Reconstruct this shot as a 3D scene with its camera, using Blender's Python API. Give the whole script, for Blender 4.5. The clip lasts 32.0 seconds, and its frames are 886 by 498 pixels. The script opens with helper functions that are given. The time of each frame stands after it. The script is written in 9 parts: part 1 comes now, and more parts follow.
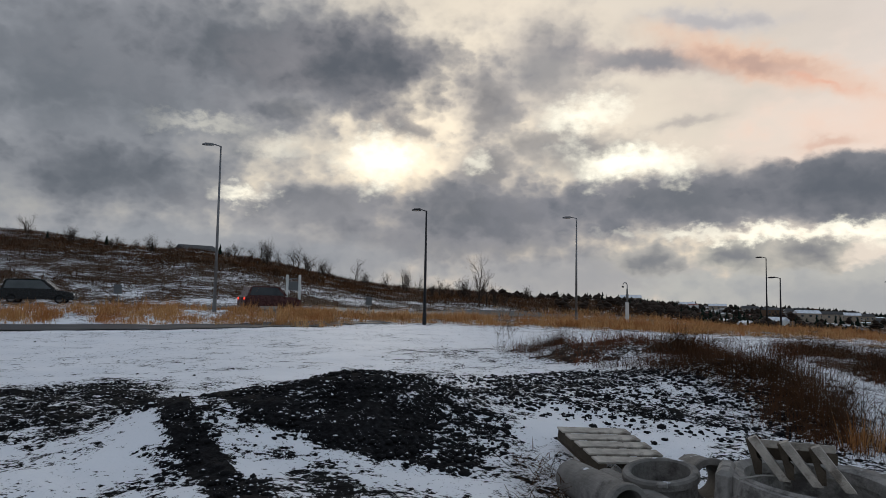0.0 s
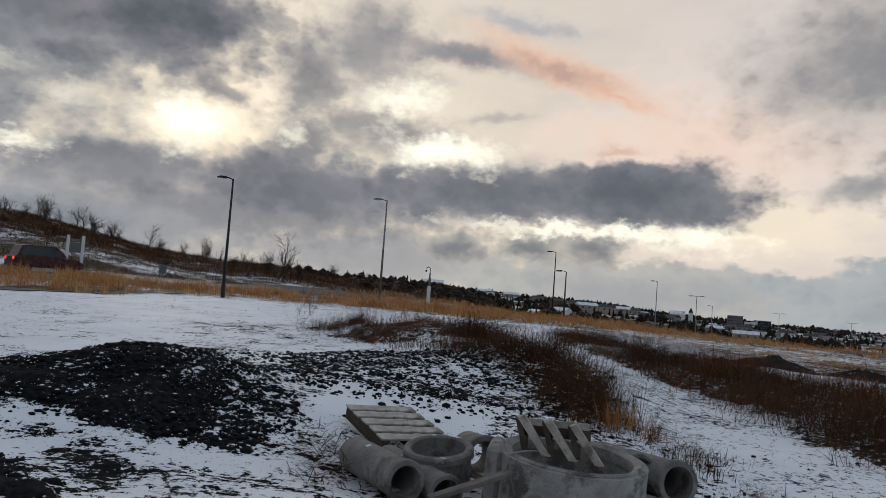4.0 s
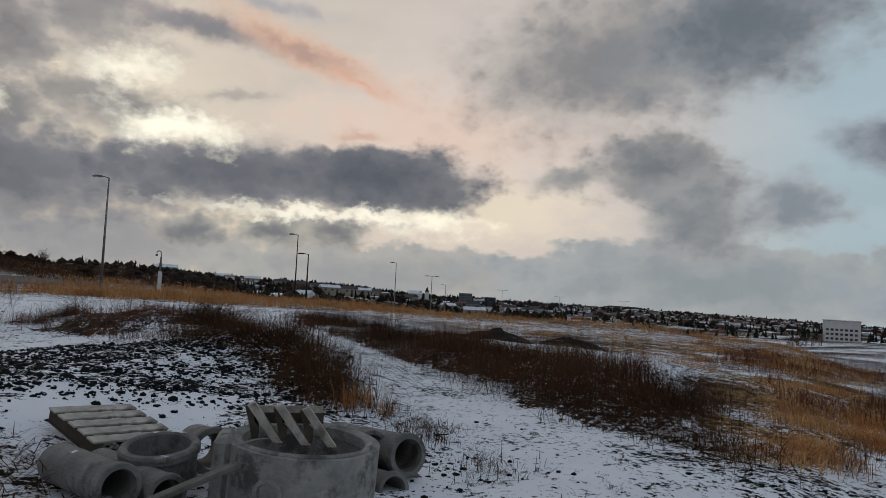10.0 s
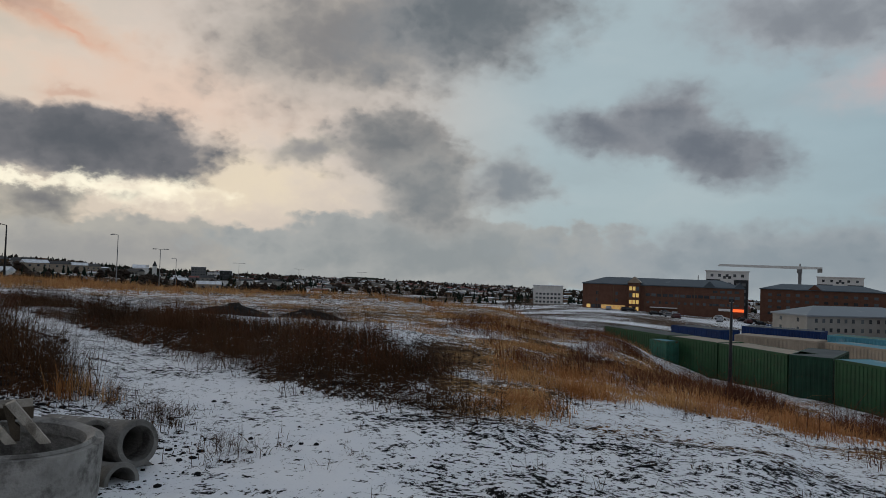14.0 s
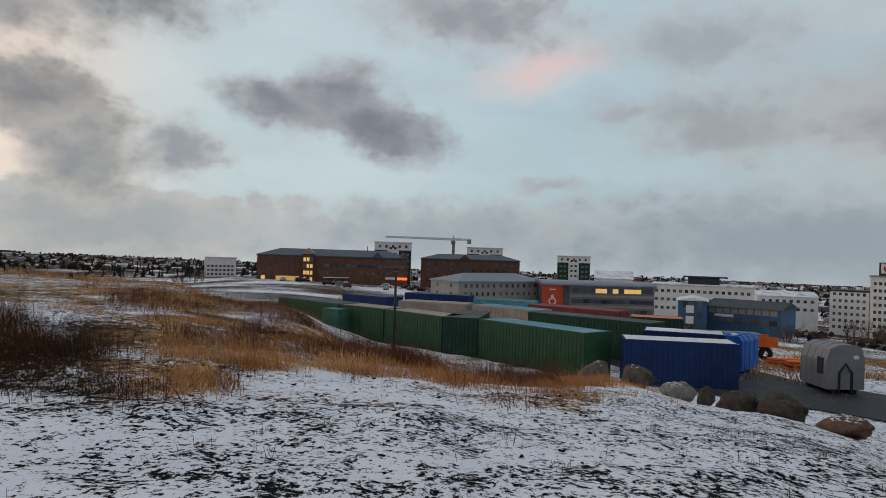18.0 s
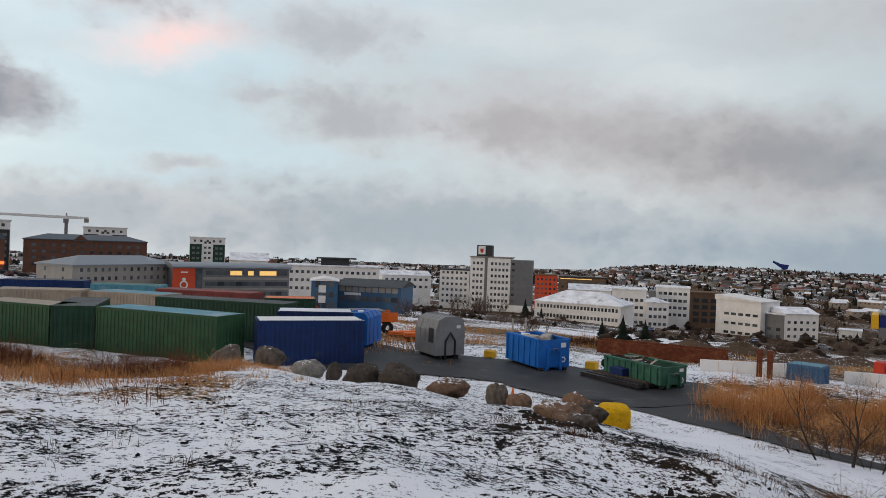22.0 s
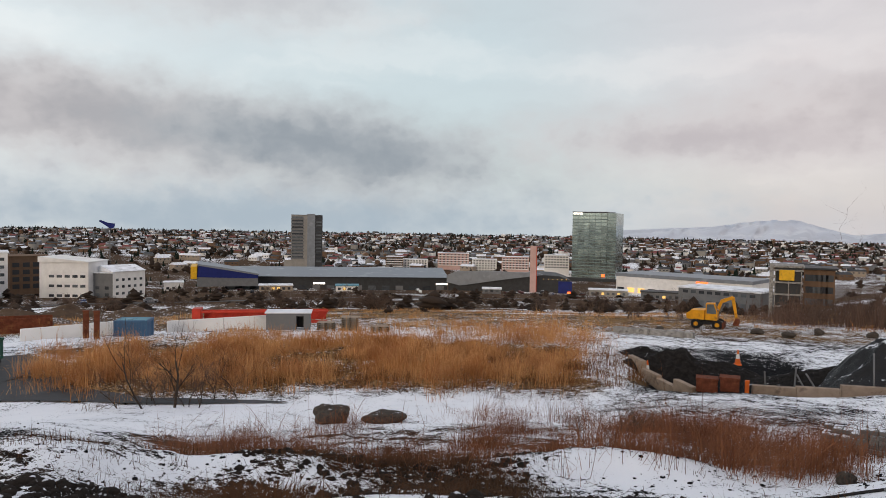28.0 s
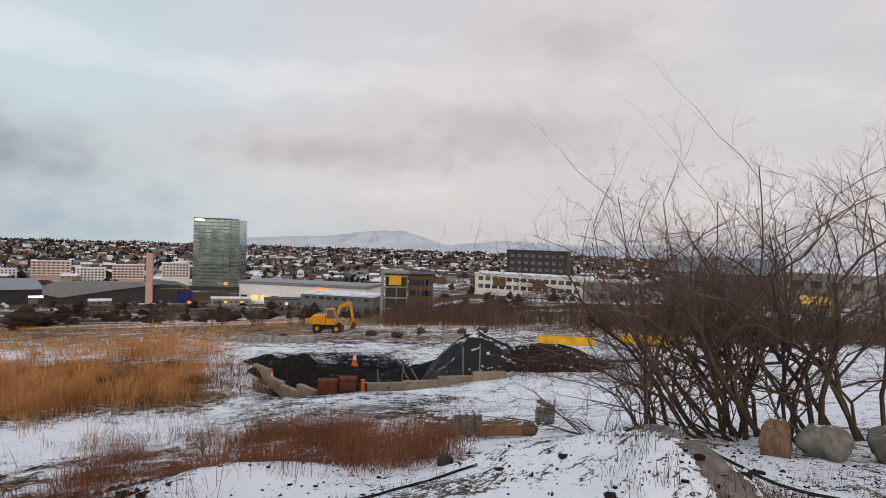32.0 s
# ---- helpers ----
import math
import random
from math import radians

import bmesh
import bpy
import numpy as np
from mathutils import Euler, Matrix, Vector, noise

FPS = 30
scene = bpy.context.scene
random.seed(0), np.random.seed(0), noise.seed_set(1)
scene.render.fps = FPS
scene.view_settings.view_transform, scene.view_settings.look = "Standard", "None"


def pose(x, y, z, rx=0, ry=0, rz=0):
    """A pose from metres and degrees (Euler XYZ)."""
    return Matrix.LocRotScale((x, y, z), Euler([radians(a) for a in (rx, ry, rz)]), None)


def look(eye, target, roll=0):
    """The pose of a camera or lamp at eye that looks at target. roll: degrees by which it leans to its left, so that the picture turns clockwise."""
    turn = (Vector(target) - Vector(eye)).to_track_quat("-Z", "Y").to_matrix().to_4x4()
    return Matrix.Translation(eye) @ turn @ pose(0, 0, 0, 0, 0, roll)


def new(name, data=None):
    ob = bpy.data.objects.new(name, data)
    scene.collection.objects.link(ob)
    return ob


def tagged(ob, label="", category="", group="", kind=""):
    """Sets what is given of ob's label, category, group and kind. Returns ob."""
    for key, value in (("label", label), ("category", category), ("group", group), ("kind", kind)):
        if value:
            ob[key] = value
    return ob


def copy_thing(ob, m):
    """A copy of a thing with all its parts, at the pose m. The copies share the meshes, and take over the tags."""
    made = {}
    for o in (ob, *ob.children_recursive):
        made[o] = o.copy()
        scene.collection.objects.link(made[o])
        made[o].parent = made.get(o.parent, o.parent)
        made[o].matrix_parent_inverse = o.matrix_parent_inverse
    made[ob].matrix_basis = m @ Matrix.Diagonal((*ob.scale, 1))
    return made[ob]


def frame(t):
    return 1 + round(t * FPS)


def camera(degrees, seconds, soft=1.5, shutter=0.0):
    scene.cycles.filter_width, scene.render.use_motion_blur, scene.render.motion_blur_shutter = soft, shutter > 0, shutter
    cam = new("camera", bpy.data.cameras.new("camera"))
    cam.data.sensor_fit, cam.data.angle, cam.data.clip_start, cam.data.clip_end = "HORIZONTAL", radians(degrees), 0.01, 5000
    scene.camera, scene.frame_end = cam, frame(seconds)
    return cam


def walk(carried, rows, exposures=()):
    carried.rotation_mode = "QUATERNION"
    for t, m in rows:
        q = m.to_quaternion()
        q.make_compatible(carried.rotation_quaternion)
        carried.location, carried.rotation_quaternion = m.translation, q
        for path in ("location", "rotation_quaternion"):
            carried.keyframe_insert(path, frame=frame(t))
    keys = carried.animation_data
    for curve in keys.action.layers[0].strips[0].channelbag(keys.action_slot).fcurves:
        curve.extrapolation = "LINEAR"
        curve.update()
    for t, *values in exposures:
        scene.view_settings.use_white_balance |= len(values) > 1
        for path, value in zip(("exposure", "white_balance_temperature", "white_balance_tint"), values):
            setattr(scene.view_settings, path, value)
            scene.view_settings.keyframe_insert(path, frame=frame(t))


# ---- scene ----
EYE = 1.65
cam = camera(64.33, 32.0, soft=0.7)


def aim(t, x, y, z, az, el, roll):
    """A row of the path: a small sway about the standpoint, the heading clockwise from +y, the tilt and the lean."""
    eye = Vector((x, y, EYE + z))
    a, e = radians(az), radians(el)
    return t, look(eye, eye + Vector((math.sin(a) * math.cos(e), math.cos(a) * math.cos(e), math.sin(e))), roll)


PATH = [
    aim(0, -0.18, 0.051, -0.008, 0.67, 4.278, 0.966),
    aim(0.5, -0.141, 0.05, -0.011, 2.319, 3.704, 2.044),
    aim(1, -0.175, -0.011, -0.005, 4.5, 3.666, 2.906),
    aim(1.5, -0.201, -0.013, -0.005, 6.985, 3.692, 3.608),
    aim(2, -0.241, -0.024, 0.001, 9.049, 3.575, 4.399),
    aim(2.5, -0.233, -0.02, -0.01, 11.003, 3.271, 4.655),
    aim(3, -0.176, -0.007, -0.004, 11.355, 3.51, 4.681),
    aim(3.5, -0.123, 0.022, -0.009, 13.63, 3.467, 4.498),
    aim(5.5, -0.039, 0.062, 0.007, 22.124, 2.713, 3.492),
    aim(6, -0.003, 0.085, 0.002, 24.021, 2.676, 2.975),
    aim(6.5, 0.021, 0.082, 0.002, 25.916, 2.893, 1.778),
    aim(7, 0.043, 0.082, 0.005, 27.464, 3.163, 0.788),
    aim(7.5, 0.075, 0.093, -0.009, 28.447, 3.348, 0.807),
    aim(8, 0.044, 0.108, -0.008, 29.389, 3.381, 1.477),
    aim(8.5, -0.022, 0.102, 0, 31.182, 3.535, 2.414),
    aim(9, -0.056, 0.088, 0.001, 32.656, 3.589, 2.864),
    aim(9.5, -0.011, 0.085, 0, 35.115, 3.373, 2.906),
    aim(10, 0.036, 0.094, -0.009, 36.937, 3.171, 2.848),
    aim(10.5, 0.063, 0.104, -0.007, 38.078, 2.896, 2.924),
    aim(11, 0.095, 0.118, -0.009, 39.756, 2.657, 3.121),
    aim(11.5, 0.09, 0.101, -0.007, 41.466, 2.583, 3.23),
    aim(12, 0.07, 0.138, -0.004, 44.063, 2.278, 3.284),
    aim(12.5, 0.03, 0.096, -0.002, 47.849, 2.164, 2.824),
    aim(13, -0.007, 0.071, 0.008, 51.888, 1.976, 2.707),
    aim(13.5, 0.006, 0.087, 0.016, 55.442, 1.834, 2.4),
    aim(14, 0.021, 0.127, -0.004, 58.007, 1.78, 1.946),
    aim(14.5, 0.082, 0.142, -0.018, 61.188, 1.736, 1.221),
    aim(16.5, -0.012, 0.049, -0.021, 73.745, 0.56, 1.241),
    aim(17, -0.009, 0.095, -0.008, 77.351, 0.401, 1.407),
    aim(17.5, -0.02, 0.097, -0.02, 80.966, 0.171, 1.605),
    aim(18, -0.021, 0.079, -0.006, 84.067, 0.294, 1.754),
    aim(18.5, -0.029, 0.03, 0.012, 87.464, 0.769, 1.717),
    aim(19, -0.009, -0.006, -0.01, 90.741, 1.124, 1.819),
    aim(19.5, 0.038, -0.016, -0.017, 95.098, 0.793, 1.848),
    aim(20, 0.077, 0.026, -0.011, 99.649, 0.614, 2.022),
    aim(20.5, 0.103, 0.071, 0.002, 102.955, 0.353, 2.144),
    aim(21, 0.108, 0.068, 0.003, 106.401, 0.026, 2.392),
    aim(21.5, 0.099, 0.031, -0.001, 110.148, -0.106, 2.484),
    aim(22, 0.081, -0.021, -0.002, 113.078, -0.197, 2.12),
    aim(22.5, 0.074, -0.075, -0.01, 116.062, -0.442, 1.856),
    aim(23, 0.091, -0.122, -0.028, 118.72, -0.452, 1.504),
    aim(23.5, 0.139, -0.153, -0.034, 122.449, -0.574, 1.489),
    aim(24, 0.184, -0.157, -0.028, 126.999, -0.835, 1.591),
    aim(24.5, 0.17, -0.119, -0.014, 131.78, -1.206, 2.137),
    aim(25, 0.197, -0.125, -0.023, 136.867, -1.498, 2.902),
    aim(25.5, 0.182, -0.145, -0.021, 142.047, -1.629, 3.323),
    aim(27.5, -0.062, -0.136, 0.004, 159.209, -1.919, 0.555),
    aim(28, -0.044, -0.18, 0.026, 164.212, -2.093, 0.952),
    aim(28.5, -0.05, -0.212, 0.003, 170.556, -2.363, 1.723),
    aim(29, -0.024, -0.268, 0.017, 176.215, -2.26, 2.105),
    aim(29.5, -0.06, -0.232, 0.012, 179.974, -1.789, 1.779),
    aim(30, -0.093, -0.188, 0.025, 182.628, -0.773, 1.353),
    aim(30.5, -0.109, -0.136, 0.043, 185.068, -0.659, 1.545),
    aim(31, -0.098, -0.085, 0.049, 187.282, -0.653, 1.757),
    aim(31.5, -0.023, -0.148, 0.057, 190.451, -0.514, 1.942),
    aim(32, 0.029, -0.151, 0.099, 194.126, -0.731, 1.906),
]
EXPOSURES = [(0, 0.05, 6150, 9), (7, -0.05, 6150, 9), (10, -0.18, 6200, 9), (13, -0.25, 6300, 8), (16, 0.03, 6500, 9), (19, 0.28, 6600, 11), (22, 0.62, 6800, 13), (25, 0.8, 6880, 14), (28, 0.88, 6940, 14), (32, 0.86, 6860, 14)]
walk(cam, PATH, EXPOSURES)

# ---- sky and sun ----
SUN_AZ, SUN_EL = -4.5, 11.0


class Nodes:
    """Short hand for building a node tree."""

    def __init__(self, tree):
        self.tree = tree
        tree.nodes.clear()

    def add(self, kind, values=(), operation=""):
        n = self.tree.nodes.new(kind)
        if operation:
            n.operation = operation
        for k, v in dict(values).items():
            if isinstance(v, bpy.types.NodeSocket):
                self.tree.links.new(v, n.inputs[k])
            else:
                n.inputs[k].default_value = v
        return n

    def math(self, op, a, b=0.0, c=0.0):
        return self.add("ShaderNodeMath", {0: a, 1: b, 2: c}, op).outputs[0]

    def mix(self, f, a, b, blend="MIX"):
        n = self.tree.nodes.new("ShaderNodeMix")
        n.data_type, n.blend_type = "RGBA", blend
        for k, v in ((0, f), (6, a), (7, b)):
            if isinstance(v, bpy.types.NodeSocket):
                self.tree.links.new(v, n.inputs[k])
            else:
                n.inputs[k].default_value = v
        return n.outputs[2]

    def ramp(self, v, lo, hi, a=0.0, b=1.0):
        """A smooth step; lo may lie above hi."""
        if lo > hi:
            lo, hi, a, b = hi, lo, b, a
        n = self.add("ShaderNodeMapRange", {0: v, 1: lo, 2: hi, 3: a, 4: b})
        n.interpolation_type = "SMOOTHSTEP"
        return n.outputs[0]

    def noise(self, vec, scale, detail=4.0, rough=0.55, distort=0.0):
        return self.add("ShaderNodeTexNoise", {"Vector": vec, "Scale": scale, "Detail": detail, "Roughness": rough, "Distortion": distort})


def rgb(r, g, b):
    """Linear colour from 0..255 display values."""
    f = lambda c: (c / 255 / 12.92) if c < 10.3 else ((c / 255 + 0.055) / 1.055) ** 2.4
    return (f(r), f(g), f(b), 1.0)


world = bpy.data.worlds.new("sky")
scene.world = world
world.use_nodes = True
W = Nodes(world.node_tree)
co = W.add("ShaderNodeTexCoord").outputs["Generated"]
sep = W.add("ShaderNodeSeparateXYZ", {0: co})
sx, sy, sz = sep.outputs
el = W.math("MULTIPLY", W.math("ARCSINE", sz), 57.29578)
# heading measured from 100 degrees, so that the seam lies behind the camera
c100, s100 = math.cos(radians(100)), math.sin(radians(100))
fwd = W.math("ADD", W.math("MULTIPLY", sx, s100), W.math("MULTIPLY", sy, c100))
side = W.math("SUBTRACT", W.math("MULTIPLY", sx, c100), W.math("MULTIPLY", sy, s100))
az = W.math("ADD", W.math("MULTIPLY", W.math("ARCTAN2", side, fwd), 57.29578), 100.0)
dome = W.add("ShaderNodeCombineXYZ", {0: az, 1: el, 2: 0.0}).outputs[0]
# billows: large, medium and fine
flat = W.add("ShaderNodeVectorMath", {0: dome, 1: (0.7, 1.0, 1.0)}, "MULTIPLY").outputs[0]
n1 = W.noise(flat, 0.12, 2.0, 0.5)
n2 = W.noise(flat, 0.42, 3.0, 0.5)
n3 = W.noise(flat, 1.3, 5.0, 0.55)


def shift(n, amount):
    v = W.add("ShaderNodeVectorMath", {0: n.outputs["Color"], 1: (0.5, 0.5, 0.5)}, "SUBTRACT").outputs[0]
    return W.add("ShaderNodeVectorMath", {0: v, 1: amount}, "MULTIPLY").outputs[0]


warp = W.add("ShaderNodeVectorMath", {0: shift(n1, (3.0, 1.6, 0.0)), 1: shift(n2, (3.4, 2.2, 0.0))}).outputs[0]
warp = W.add("ShaderNodeVectorMath", {0: warp, 1: shift(n3, (1.0, 0.9, 0.0))}).outputs[0]
spot = W.add("ShaderNodeVectorMath", {0: dome, 1: warp}).outputs[0]
near_spot = W.add("ShaderNodeVectorMath", {0: dome, 1: shift(n3, (3.4, 2.8, 0.0))}).outputs[0]


def lobes(scale, detail):
    """Rounded heads of cloud, large ones carrying smaller ones."""
    n = W.add("ShaderNodeTexVoronoi", {"Vector": W.add("ShaderNodeVectorMath", {0: flat, 1: shift(n3, (0.9, 0.8, 0.0))}).outputs[0]})
    n.feature, n.voronoi_dimensions = "SMOOTH_F1", "2D"
    for k, v in (("Scale", scale), ("Detail", detail), ("Roughness", 0.5), ("Lacunarity", 2.3), ("Smoothness", 0.35)):
        n.inputs[k].default_value = v
    return W.math("SUBTRACT", n.outputs["Distance"], 0.5)


puff = lobes(0.42, 2.0)
billow = W.math("ADD", W.math("MULTIPLY", W.math("SUBTRACT", n2.outputs[0], 0.5), 0.5), W.math("MULTIPLY_ADD", W.math("SUBTRACT", n3.outputs[0], 0.5), 0.4, W.math("MULTIPLY", puff, 0.8)))
soft_n = W.math("MULTIPLY_ADD", puff, -0.3, W.math("ADD", W.math("MULTIPLY", W.noise(spot, 0.3, 2.0, 0.5).outputs[0], 0.65), W.math("MULTIPLY", W.noise(spot, 0.95, 3.0, 0.5).outputs[0], 0.35)))

sun_dir = (math.sin(radians(SUN_AZ)) * math.cos(radians(SUN_EL)), math.cos(radians(SUN_AZ)) * math.cos(radians(SUN_EL)), math.sin(radians(SUN_EL)))
near_sun = W.add("ShaderNodeVectorMath", {0: co, 1: sun_dir}, operation="DOT_PRODUCT").outputs["Value"]
off = W.math("MULTIPLY", W.math("ARCCOSINE", W.math("MINIMUM", near_sun, 0.99999)), 57.29578)

nishita = W.add("ShaderNodeTexSky")
nishita.sky_type, nishita.sun_disc, nishita.sun_elevation, nishita.sun_rotation = "NISHITA", False, radians(SUN_EL), radians(SUN_AZ)
nishita.dust_density = 2.0
clear = W.mix(1.0, nishita.outputs[0], (0.11, 0.11, 0.11, 1), "MULTIPLY")
# stops by heading put into the sky's colours to offset the changing exposure
LIFT = ((-60, -0.18), (10, -0.08), (20, 0.0), (36, 0.08), (52, 0.1), (70, -0.12), (90, -0.23), (112, -0.5), (135, -0.67), (160, -0.77), (230, -0.8))


def shown(a, r, g, b):
    """The sky's colour that shows as r, g, b at heading a."""
    for (a0, v0), (a1, v1) in zip(LIFT, LIFT[1:]):
        if a <= a1:
            break
    k = 2 ** (v0 + (v1 - v0) * min(max((a - a0) / (a1 - a0), 0), 1))
    c = rgb(r, g, b - 0.45 * max(b - g, 0) * (a < 62))
    return (c[0] * k, c[1] * k, c[2] * k, 1.0)


# thin high veil: warm towards the sun, pale blue across, grey-pink far round
veil = shown(-25, 150, 152, 160)
for a0, a1, c in ((-16, 6, (232, 216, 196)), (18, 42, (224, 208, 196)), (48, 68, (182, 198, 208)), (72, 96, (180, 202, 212)), (98, 124, (196, 209, 215)), (130, 162, (189, 207, 215)), (165, 192, (206, 206, 211))):
    veil = W.mix(W.ramp(az, a0, a1), veil, shown((a0 + a1) / 2, *c))
high = W.mix(0.9, clear, veil)
long = W.noise(W.add("ShaderNodeVectorMath", {0: spot, 1: (0.3, 1.0, 1.0)}, "MULTIPLY").outputs[0], 0.2, 4.0, 0.5).outputs[0]
high = W.mix(W.ramp(long, 0.45, 0.7, 0.0, 0.35), high, W.mix(0.25, high, (0.12, 0.12, 0.14, 1)))
high = W.mix(W.ramp(long, 0.5, 0.3, 0.0, 0.3), high, W.mix(0.35, high, (0.75, 0.74, 0.72, 1)))


def cloud(under, a, e, w, h, dark, light, hard=0.35, amount=1.0, ragged=0.9, tilt=0.0, base=1.0):
    """A cloud about heading a and height e, w by h degrees half across, tilted, its rim lit, its body billowing and its base flattened."""
    v = W.add("ShaderNodeVectorMath", {0: spot, 1: (a, e, 0)}, "SUBTRACT").outputs[0]
    if tilt:
        r = W.add("ShaderNodeVectorRotate", {0: v, "Angle": radians(-tilt)})
        r.rotation_type = "Z_AXIS"
        v = r.outputs[0]
    v = W.add("ShaderNodeVectorMath", {0: v, 1: (1 / w, 1 / h, 0)}, "MULTIPLY").outputs[0]
    q = W.add("ShaderNodeVectorMath", {0: v}, "LENGTH").outputs["Value"]
    q = W.math("MULTIPLY_ADD", W.math("MULTIPLY", billow, W.math("MULTIPLY", W.ramp(q, 0.2, 1.0, 0.1, 1.0), W.ramp(q, 1.7, 1.05, 0.25, 1.0))), ragged, q)
    if base < 1:
        low = W.math("MULTIPLY", W.add("ShaderNodeSeparateXYZ", {0: v}).outputs[1], -1 / base)
        q = W.math("SMOOTH_MAX", q, W.math("MULTIPLY_ADD", billow, ragged * 0.3, low), 0.2)
    mask = W.math("MULTIPLY", W.ramp(q, 1.0 + hard * 0.6, 1.0 - hard * 0.6), amount)
    deep = W.math("MULTIPLY_ADD", W.math("SUBTRACT", soft_n, 0.5), -1.1, q)
    body = W.mix(W.ramp(deep, 1.15, 0.1), shown(a, *light), shown(a, *dark))
    return W.mix(mask, under, body)


skyc = high
# glow about the hidden sun
skyc = W.mix(W.ramp(off, 30, 3, 0.0, 0.4), skyc, rgb(255, 240, 212))
